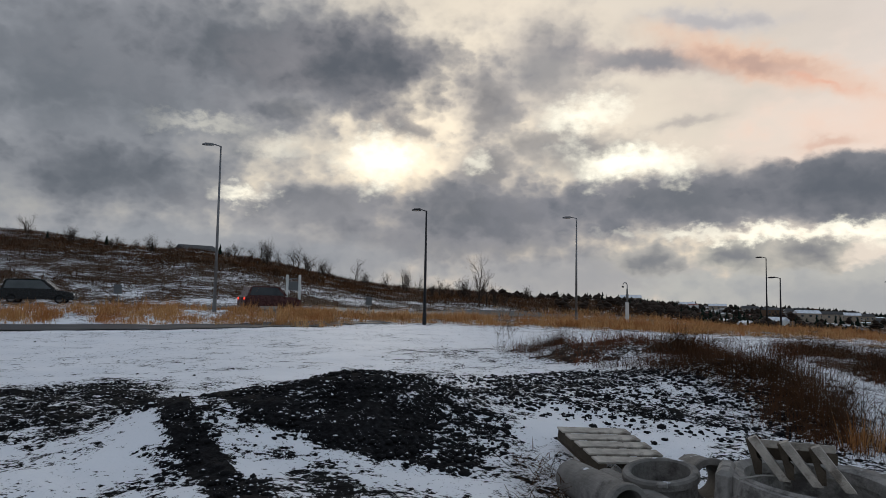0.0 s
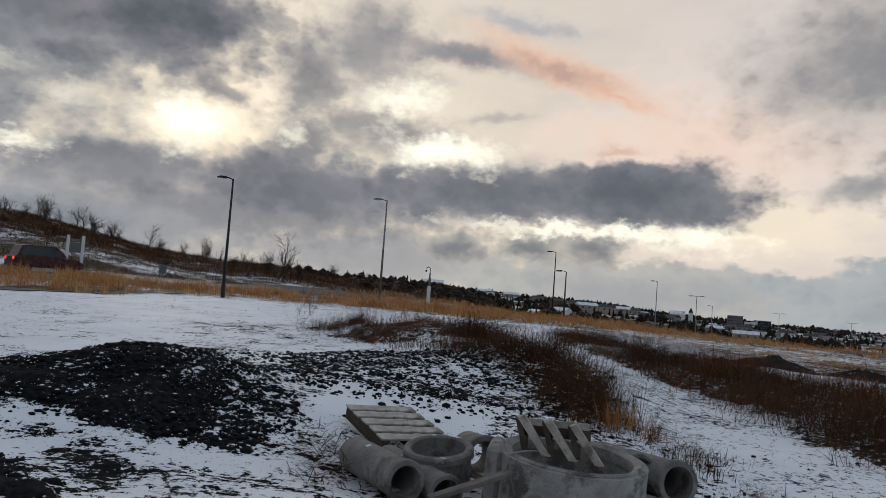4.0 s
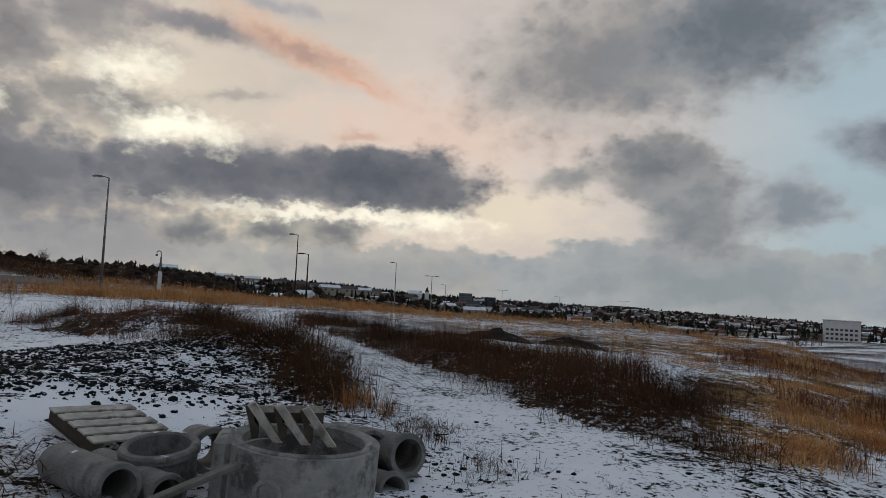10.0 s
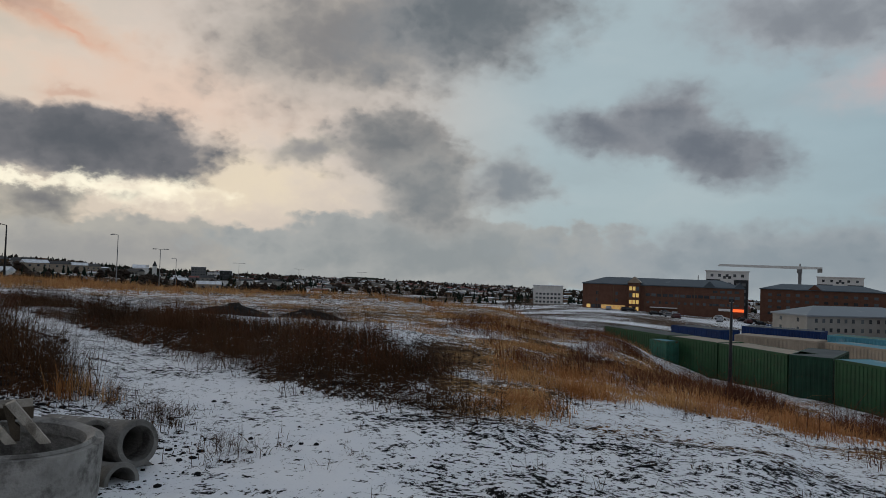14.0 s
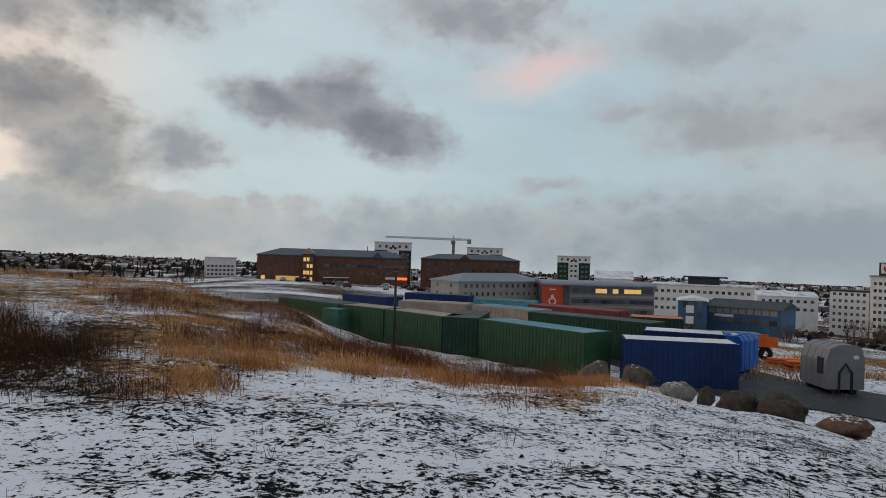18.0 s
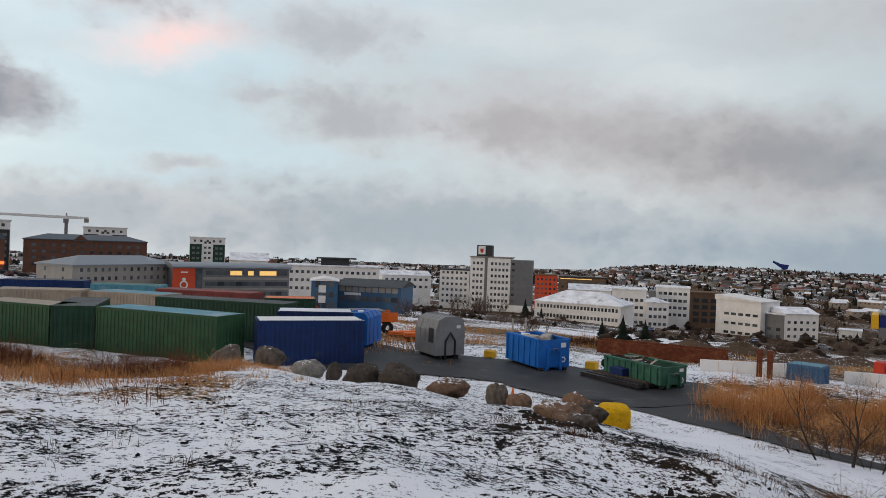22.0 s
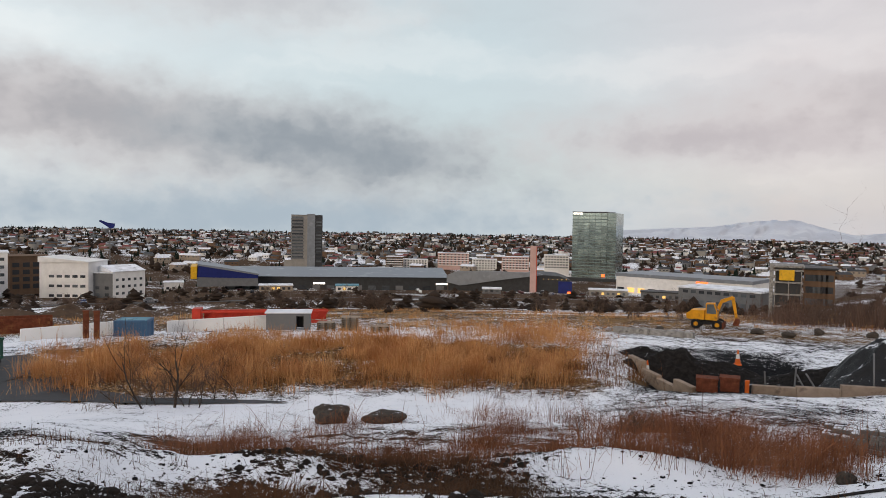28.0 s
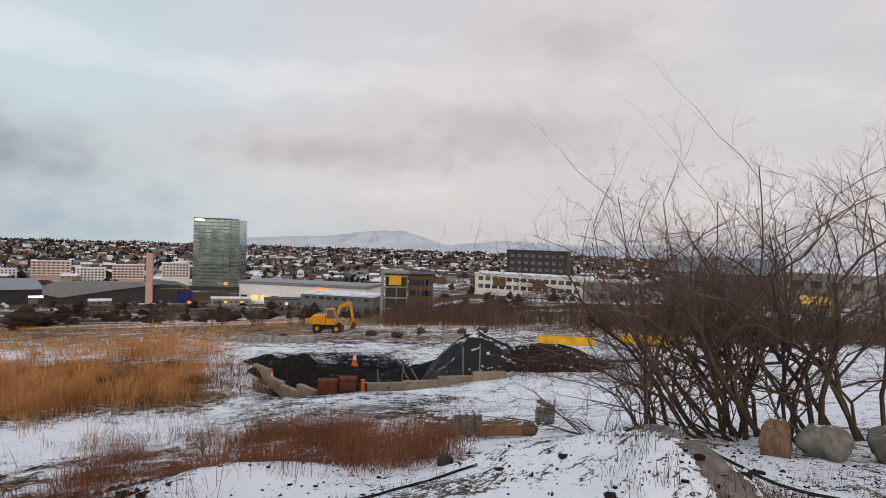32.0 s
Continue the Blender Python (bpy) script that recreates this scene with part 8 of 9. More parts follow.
M_PINK = material("pinkish_pylon", (0.55, 0.36, 0.32), 0.6, vary=0.1, scale=0.2, bump=0.02)
part("shaft", Shape().box(-2.0, -1.0, 0, 1.9, 1.0, H(-1.7, 455) - H(-5.5, 455), 0.1), M_PINK, t)
part("edge_strip", Shape().box(1.91, -1.1, 1, 2.3, 1.1, H(-1.75, 455) - H(-5.5, 455), 0.05), M_ORANGE, t)

# towers
t, L, h = building("residential_tower", "tall grey residential tower with balconies and a dark side", (152.05, 700), (153.3, 700), H(0.5, 700), 18, M_PLASTER, "flat", M_MIDGREY, 0.6, category="tower")
for z in rows(h - 4, 13, -3.2):
    part("balcony", Shape().box(-0.4, -1.2, z, L * 0.8, 0.02, z + 1.1), M_MIDGREY, t)
    part("balcony_glass", Shape().box(0.6, -0.1, z + 1.15, L * 0.75, -0.01, z + 2.8), M_GLASS, t)
part("core", Shape().box(L, -0.6, 0, L + 7.5, 18, h + 1.5, 0.1), M_SEAM, t, "pale grey stair core")
part("dark_side", Shape().box(L + 7.5, 0.2, 0, L + 14.6, 18, h + 0.4, 0.1), M_DARK, t, "dark clad side")
for z in rows(h - 4, 14, -3.2):
    part("side_window", window_mesh(5.0, 1.5, M_GLASS), None, t, m=pose(L + 11.1, 0.2, z))

t, L, h = building("glass_tower", "tall green glass office tower with horizontal bands", (174.6, 780), (177.3, 770), H(1.12, 775), 34, M_GLASS, "flat", M_SEAM, 0.5, category="tower")
M_GREENGLASS = material("green_tinted_glass", (0.42, 0.52, 0.5), 0.14, 0.8, vary=0.3, scale=0.08, bump=0, random=0.18)
M_SPANDREL = material("grey_green_spandrel", (0.2, 0.27, 0.26), 0.35, 0.2, vary=0.15, scale=0.2, bump=0)
ns = 20
for k in range(ns):
    z = 4 + (h - 5) * k / ns
    hh = (h - 5) / ns
    for i in range(6):
        part("glass_panel", Shape().box(L * i / 6 + 0.12, -0.3, z + hh * 0.24, L * (i + 1) / 6 - 0.12, -0.02, z + hh), M_GREENGLASS, t)
    part("floor_band", Shape().box(0, -0.4, z, L, -0.02, z + hh * 0.23), M_SPANDREL, t)
part("side_glass", Shape().box(L + 0.02, 0.3, 3, L + 9.5, 34, h - 1.0, 0.1), M_GREENGLASS, t)
for k in range(ns):
    part("side_band", Shape().box(L + 0.1, 0.0, 4 + (h - 6) * k / ns, L + 9.6, 0.28, 4.7 + (h - 6) * k / ns), M_SPANDREL, t)
part("roof_sign", Shape().box(1.0, -0.6, h - 2.6, 11, -0.42, h - 0.6), M_WHITELIT, t, "plain lit white sign band")
part("red_sign", Shape().box(L - 5, -0.7, 7, L - 1.5, -0.42, 10), M_REDSIGN, t, "glowing red sign")
part("podium", Shape().box(-6, -3, 0, L + 12, 0, 5.5, 0.2), M_DARK, t)

for a0, a1, d, e0, wall, lab in ((159.6, 161.0, 900, -2.75, M_BROWNB, "brown and white apartment block below the hillside"), (161.0, 163.0, 920, -2.95, M_WHITE, "white apartment block below the hillside"), (163.8, 166.35, 900, -2.4, M_PINK, "pinkish apartment block with balcony stripes"),
                                 (166.6, 168.6, 880, -2.85, M_WHITE, "white row block below the hillside"), (169.0, 171.2, 880, -2.6, M_PINK, "pink and white apartment block"), (172.4, 174.4, 820, -2.4, M_WHITE, "white apartment block beside the glass tower")):
    t, L, h = building("apartment_block", lab, (a0, d), (a1, d), H(e0, d), 14, wall, "flat", M_ROOFSNOW, 0.6, category="apartment block", group="apartment blocks")
    for k, z in enumerate(rows(h - 3.0, 5, -3.0)):
        part("balcony", Shape().box(0.5, -1.0, z - 0.4, L - 0.5, 0.02, z + 0.5), M_WHITE, t)
        windows(t, 1, L - 1, [z + 0.6], 8, 2.0, 1.5)

t, L, h = building("white_mall", "long white low shopping hall with lit signs", (178.1, 560), (188.0, 520), H(-3.8, 540), 40, M_WHITE, "flat", M_SEAM, 2.4, zb=H(-5.4, 540))
for i in range(12):
    part("shop_window", Shape().box(L * (i + 0.15) / 12, -0.3, 1.0, L * (i + 0.8) / 12, -0.02, 4.5), M_LIT if i in (1, 2, 6) else M_GLASS, t)
part("red_sign", Shape().box(L * 0.62, -0.4, h - 1.6, L * 0.7, -0.02, h - 0.3), M_REDSIGN, t, "glowing red sign")
t, L, h = building("dark_works", "dark works hall with a snowy roof by the rail of trees", (182.8, 230), (188.6, 220), H(-4.6, 225), 14, M_MIDGREY, "flat", M_ROOFSNOW, 0.5, zb=H(-6.4, 225))
windows(t, 1, L - 1, [1.2], 9, 1.6, 2.0)
windows(t, 1, L - 1, [h - 1.4], 9, 1.6, 0.9)

# scaffolded building with a yellow box
t, L, h = building("unfinished_house", "dark unfinished concrete house with open floors and a yellow box", (189.5, 150), (191.3, 150), H(-2.7, 150), 8, M_DARK, "flat", M_CONCRETE, 0.3, zb=H(-6.6, 150))
for z in rows(0.5, 4, 2.3):
    part("floor_edge", Shape().box(-0.2, -0.6, z + 1.9, L + 0.2, 0.02, z + 2.2), M_CONCRETE, t)
    for x in (0.0, L * 0.5, L - 0.2):
        part("prop", Shape().box(x, -0.5, z - 0.1, x + 0.18, -0.3, z + 1.9), M_CONCRETE, t)
part("yellow_box", Shape().box(0.8, -1.0, h - 2.4, 3.4, -0.65, h - 0.4, 0.05), M_YELLOW, t, "yellow box on the upper floor")
part("stair_tower", Shape().box(-0.9, -0.3, 0, -0.25, 3, h + 0.6), M_CONCRETE, t)
t, L, h = building("brown_flats", "dark brown flats behind leafless bushes", (191.4, 160), (193.4, 160), H(-2.75, 160), 10, M_BROWNB, "flat", M_DARK, 0.4, zb=H(-6.2, 160))
windows(t, 0.5, L - 0.5, rows(2.2, 3, 2.4), 5, 1.4, 1.3)
t, L, h = building("white_flats", "long white flats with a flat snowy roof", (196.8, 250), (205.5, 235), H(-2.55, 243), 12, M_WHITE, "flat", M_ROOFSNOW, 0.4, zb=H(-5.0, 243))
windows(t, 1, L - 1, [h - 2.3, h - 5.0], 14, 1.9, 1.4)
for u in (0.18, 0.55):
    part("brown_panel", Shape().box(L * u, -0.15, h - 4.2, L * (u + 0.12), -0.02, h - 1.2), M_BROWNB, t)
t, L, h = building("dark_block", "black-clad apartment block with a flat roof", (199.3, 300), (204.15, 296), H(-0.58, 298), 14, M_DARK, "flat", M_DARK, 0.4)
windows(t, 1, L - 1, rows(h - 2.6, 4, -2.9), 8, 1.7, 1.3, mat=M_MIDGREY)
t, L, h = building("grey_hall", "grey hall with a curved roof seen through the bushes", (211.5, 170), (219.5, 165), H(-0.6, 168), 18, M_MIDGREY, "gable", M_SEAM, 3.5)
windows(t, 1, L - 1, [h - 3.0], 8, 1.6, 1.2)
t, L, h = building("grey_hall", "grey hall with a warm lit opening behind the bushes", (219.8, 140), (231.0, 135), H(-0.3, 138), 18, M_PLASTER, "gable", M_ROOFSNOW, 2.8)
windows(t, 1, L - 1, [h - 2.6], 8, 1.8, 1.2)
part("lit_opening", Shape().box(3, -0.1, h - 5.5, 9, -0.01, h - 4.0), M_LIT, t, "warm lit opening")

# church and blocks on the far ridge
t, L, h = building("church", "white church with a slender tower on the ridge", (34.3, 900), (35.4, 900), H(-0.3, 900), 14, M_WHITE, "gable", M_ROOFSNOW, 4, category="church")
part("tower", Shape().box(L + 4, 0, 0, L + 9, 5, h + 3.0, 0.1), M_WHITE, t)
part("spire", Shape().add([(L + 3.8, -0.2, h + 3), (L + 9.2, -0.2, h + 3), (L + 9.2, 5.2, h + 3), (L + 3.8, 5.2, h + 3), (L + 6.5, 2.5, h + 9.5)], [(0, 1, 4), (1, 2, 4), (2, 3, 4), (3, 0, 4)]), M_DARK, t)
part("belfry", Shape().box(L - 3, 2, h - 1, L - 0.2, 6, h + 4, 0.1), M_WHITE, t)
for a0, a1, el, wall, lab in ((38.4, 39.5, -0.32, M_MIDGREY, "tall grey block on the ridge"), (39.6, 40.3, -0.75, M_WHITE, "white block on the ridge"), (40.5, 41.4, -0.55, M_DARK, "dark block on the ridge")):
    t, L, h = building("apartment_block", lab, (a0, 850), (a1, 850), H(el, 850), 14, wall, "flat", M_ROOFSNOW, 0.5, category="apartment block", group="ridge blocks")
    windows(t, 0.5, L - 0.5, rows(h - 3, 4, -3), 5, 1.7, 1.4)
t, L, h = building("hill_cottage", "dark low cottage on the hilltop among bushes", (-19.4, 128), (-17.2, 130), H(4.1, 129), 6, M_DARK, "gable", M_DARK, 1.2, category="cottage")
windows(t, 0.5, L - 0.5, [h - 1.4], 3, 0.8, 0.8)


# ---- hillside houses ----
def house_shape(w, dep, h, roof_h, s_wall, s_roof, m):
    v = [m @ Vector(p) for p in [(x, y, z) for z in (-3.0, h) for y in (0, dep) for x in (-w / 2, w / 2)]]
    s_wall.add(v, [(4, 5, 7, 6), (0, 1, 5, 4), (1, 3, 7, 5), (3, 2, 6, 7), (2, 0, 4, 6)])
    o = 0.5
    v = [m @ Vector(p) for p in [(-w / 2 - o, -o, h + 0.02), (w / 2 + o, -o, h + 0.02), (w / 2 + o, dep + o, h + 0.02), (-w / 2 - o, dep + o, h + 0.02), (-w / 2 - o, dep / 2, h + roof_h), (w / 2 + o, dep / 2, h + roof_h)]]
    s_roof.add(v, [(0, 1, 5, 4), (2, 3, 4, 5), (0, 4, 3), (1, 2, 5)])


HOUSEWALLS = [("white", M_WHITE), ("grey", M_PLASTER), ("brown", M_BROWNB), ("tan", M_TAN)]
HOUSEROOFS = [("snow-covered", M_ROOFSNOW), ("dark", M_DARK), ("red", M_REDROOF)]
rs = random.Random(11)
proto = {}
for i, (wn, wm) in enumerate(HOUSEWALLS):
    for j, (rn, rm) in enumerate(HOUSEROOFS[:2]):
        t = thing("house", "small %s house with a %s pitched roof on the hillside" % (wn, rn), "house", Matrix.Identity(4), "hillside houses")
        a, b = Shape(), Shape()
        w, dep, h = 12 + 2 * i, 9 + j, 4.5 + 0.8 * i
        house_shape(w, dep, h, 2.6, a, b, Matrix.Identity(4))
        part("wall", a, wm, t)
        part("roof", b, rm, t)
        for k in (-0.3, 0.05, 0.33):
            part("window", window_mesh(1.8, 1.5, M_GLASS), None, t, m=pose(k * w, -0.02, h - 2.6))
        proto[i, j] = t
used = {}


def hill_place(a0, a1, d0, d1):
    a, d = rs.uniform(a0, a1), math.sqrt(rs.uniform(d0 ** 2, d1 ** 2))
    x, y = P(a, d)
    return a, d, x, y, gz(x, y)


for n in range(110):
    lo, hi = rs.choice([(142, 198), (142, 182), (182, 215), (14, 45)])
    a, d, x, y, z = hill_place(lo, hi, 820 if lo > 100 else 520, 1200 if lo > 100 else 900)
    k = (rs.randrange(4), rs.choice((0, 0, 1)))
    m = pose(x, y, z, 0, 0, -a + rs.uniform(-40, 40))
    if k in used:
        copy_thing(proto[k], m)
    else:
        proto[k].matrix_world = m
        used[k] = True
for k in proto:
    if k not in used:
        a, d, x, y, z = hill_place(150, 190, 900, 1200)
        proto[k].matrix_world = pose(x, y, z, 0, 0, -a)


def far_houses(patches, seed):
    """Many small gabled houses: walls and roofs of several colours, each joined to one part."""
    r = np.random.RandomState(seed)
    a, d = [], []
    for a0, a1, d0, d1, count in patches:
        a.append(r.uniform(a0, a1, count))
        d.append(np.sqrt(r.uniform(d0 ** 2, d1 ** 2, count)))
    a, d = np.concatenate(a), np.concatenate(d)
    x, y = d * np.sin(np.radians(a)), d * np.cos(np.radians(a))
    z = heights(x, y) - 0.5
    n = len(a)
    L, w, h, g = r.uniform(3.5, 8, n), r.uniform(3.0, 5, n), r.uniform(2.6, 5.2, n) * np.where(r.rand(n) < 0.12, 1.9, 1) * np.where(a < 72, 0.6, 1), r.uniform(0.5, 2.6, n) * np.where(a < 72, 0.6, 1)
    turn = np.radians(-a + r.choice((-35, -20, 0, 12, 90), n) + r.normal(0, 6, n))
    px = np.stack([-L, L, L, -L, -L, L, L, -L, -L, L], 1)
    py = np.stack([-w, -w, w, w, -w, -w, w, w, 0 * w, 0 * w], 1)
    pz = np.stack([0 * h] * 4 + [h] * 4 + [h + g] * 2, 1)
    V = np.stack([x[:, None] + px * np.cos(turn)[:, None] - py * np.sin(turn)[:, None], y[:, None] + px * np.sin(turn)[:, None] + py * np.cos(turn)[:, None], z[:, None] + pz], 2)
    walls = np.array([(0, 1, 5), (0, 5, 4), (1, 2, 6), (1, 6, 5), (2, 3, 7), (2, 7, 6), (3, 0, 4), (3, 4, 7), (5, 6, 9), (7, 4, 8)])
    roof = np.array([(4, 5, 9), (4, 9, 8), (6, 7, 8), (6, 8, 9)])
    t = thing("distant_town", "far hillside town of pale houses with snowy roofs", "houses", Matrix.Identity(4), kind="stuff")
    pick, top = r.randint(0, 5, n), r.randint(0, 5, n)
    for key, faces, name, mats in ((pick, walls, "far_walls", (M_WHITE, M_PLASTER, M_MIDGREY, M_BROWNB, M_BROWNB)), (top, roof, "far_roofs", (M_ROOFSNOW, M_SEAM, M_DARK, M_DARK, M_REDROOF))):
        for k in range(5):
            v = V[key == k]
            f = (np.arange(len(v))[:, None, None] * 10 + faces[None]).reshape(-1, 3)
            part(name, raw_mesh(name, v.reshape(-1, 3), f), mats[k], t)


far_houses([(126, 182, 1100, 2300, 2300), (182, 232, 1000, 2300, 1500), (150, 200, 900, 1300, 260), (14, 50, 700, 1350, 700), (44, 70, 900, 2000, 420), (60, 128, 600, 1900, 620), (98, 130, 450, 900, 90)], 12)

# low sheds and shops on the flat ground before the town
for _a0, _a1, _d, _h, _m, _r, _l in ((142.6, 144.0, 430, 5, M_WHITE, M_ROOFSNOW, "white low shop with a snowy roof"), (149.6, 152.2, 410, 3.5, M_TAN, M_ROOFSNOW, "tan low shed before the long hall"), (155.6, 157.4, 400, 3.5, M_WHITE, M_TURQ, "white kiosk with a turquoise lit front"), (167.5, 169.0, 400, 3, M_MIDGREY, M_ROOFSNOW, "grey low shed before the curved hall"),
                                     (176.0, 179.0, 430, 4, M_PLASTER, M_ROOFSNOW, "pale low store below the glass tower"), (180.0, 183.0, 380, 4, M_MIDGREY, M_DARK, "dark low store with a flat roof"), (152.8, 155.0, 640, 7, M_WHITE, M_ROOFSNOW, "white store behind the long hall"), (184.0, 186.5, 420, 5, M_WHITE, M_ROOFSNOW, "white low store by the street"),
                                     (205.5, 210.0, 210, 6, M_PLASTER, M_ROOFSNOW, "pale flats seen through the bushes"), (160.5, 163.0, 620, 7, M_BROWNB, M_ROOFSNOW, "brown store behind the long hall")):
    _z = gz(*P((_a0 + _a1) / 2, _d))
    t, L, h = building("low_store", _l, (_a0, _d), (_a1, _d), _z + _h, 10, _m, "flat", _r, 0.5, category="store", group="low stores")
    windows(t, 0.6, L - 0.6, [1.9], max(3, int(L / 3)), 1.6, 1.4, lit=0.15)

# cars on the car park and along the streets
def far_car(m, paint, label):
    t = thing("parked_car", label, "car", m, "parked cars")
    part("body", Shape().prism([(-2.2, 0.3), (-2.2, 0.85), (-2.0, 0.95), (1.0, 0.95), (2.1, 0.75), (2.2, 0.3)][::-1], -0.88, 0.88), paint, t)
    part("cabin", Shape().prism([(-1.8, 0.95), (-1.4, 1.48), (0.2, 1.48), (0.9, 0.95)][::-1], -0.8, 0.8), paint, t)
    part("glass", Shape().prism([(-1.55, 1.0), (-1.3, 1.4), (0.15, 1.4), (0.65, 1.0)][::-1], -0.815, 0.815), M_GLASS, t)
    for x in (-1.4, 1.4):
        part("axle_wheels", Shape().tube([(x, -0.9, 0.32), (x, 0.9, 0.32)], 0.32, 12), M_BLACK, t)
    return t


protos = [far_car(stand(73 + 3.3 * i, 262 - 4 * i, 90 * (i % 2) + 10, 0.02), p, "%s car parked in front of the offices" % n) for i, (p, n) in enumerate(zip(SNOWY, ("black", "silver", "snow-dusted white", "snow-dusted blue", "dark red")))]
for n in range(80):
    lo, hi, d0, d1 = rs.choice([(69, 92, 225, 276), (69, 92, 225, 276), (83, 92, 170, 196), (120, 142, 222, 250), (107, 113, 190, 260), (150, 176, 380, 450), (178, 190, 300, 500), (144, 176, 330, 460), (144, 176, 330, 460)])
    a, d, x, y, z = hill_place(lo, hi, d0, d1)
    copy_thing(rs.choice(protos), pose(x, y, z + 0.03, 0, 0, -a + rs.choice((0, 90, 10, 100)) + rs.uniform(-6, 6)))
drape("car_park", [(66, 240, 40), (74, 245, 55), (84, 240, 60), (92, 225, 30)], M_ASPHALT, "wet asphalt car park in front of the offices", lanes=16, step=6, category="car park", lift=-0.06)
drape("lower_street", [(96, 260, 8), (108, 215, 8), (120, 215, 8), (132, 218, 8), (144, 240, 8), (160, 300, 8), (180, 330, 8), (196, 330, 8)], M_ASPHALT, "grey street running below the site", lanes=5, step=5, lift=0.05)

# mountains
def ridge(name, label, a0, a1, d, peaks, mat):
    n = 160
    rsm = np.random.RandomState(5)
    a = np.linspace(a0, a1, n)
    top = np.interp(a, [p[0] for p in peaks], [p[1] for p in peaks])
    top = top + (_fbm(a * 1.7, a * 0, 1, 41) * 0.3 + _fbm(a * 6, a * 0, 1, 42) * 0.12) * np.clip(top, 0, 1)
    V = []
    for k, (back, f) in enumerate(((-500, 0.0), (-300, 0.35), (-150, 0.7), (0, 1.0), (150, 0.5))):
        dd = d + back + _fbm(a * 3, a * 0 + k, 1, 50 + k) * 160
        z = -60 + (EYE + dd * np.tan(np.radians(top)) + 60) * f + _fbm(a * 5, a * 0 + k * 3.3, 1, 60 + k) * 20 * (0 < f < 1)
        V.append(np.stack([dd * np.sin(np.radians(a)), dd * np.cos(np.radians(a)), z], 1))
    V = np.concatenate(V)
    i, j = np.meshgrid(np.arange(4), np.arange(n - 1), indexing="ij")
    f = np.stack([i * n + j, i * n + j + 1, (i + 1) * n + j + 1, (i + 1) * n + j], -1).reshape(-1, 4)
    me = smooth(raw_mesh(name, V, f))
    me.materials.append(mat)
    return tagged(new(name, me), label, "mountain", kind="structure")


# distance haze is painted into this pale blue-grey, close to the sky's
M_MOUNT = material("snow_mountain_haze_tint", (0.56, 0.59, 0.645), 1.0, vary=0.08, scale=0.004, bump=0.05, tint=(0.66, 0.69, 0.73), spots=0.5, spot_scale=0.03)
ridge("mountain", "snow-streaked mountain on the horizon with haze put into its colour", 176, 232, 4300, [(176, -0.6), (178, -0.35), (182, -0.1), (185, 0.05), (187.5, 0.45), (189.3, 0.66), (191, 0.6), (193, 0.0), (194.5, -0.4), (199, 0.1), (205, -0.1), (212, 0.2), (222, 0.1), (232, -0.4)], M_MOUNT)
ridge("low_hill", "low dark headland on the horizon", 44, 60, 3600, [(44, -1.2), (49.5, -1.0), (50.3, -0.72), (52.5, -0.75), (54, -1.0), (60, -1.2)], M_CONIFER)

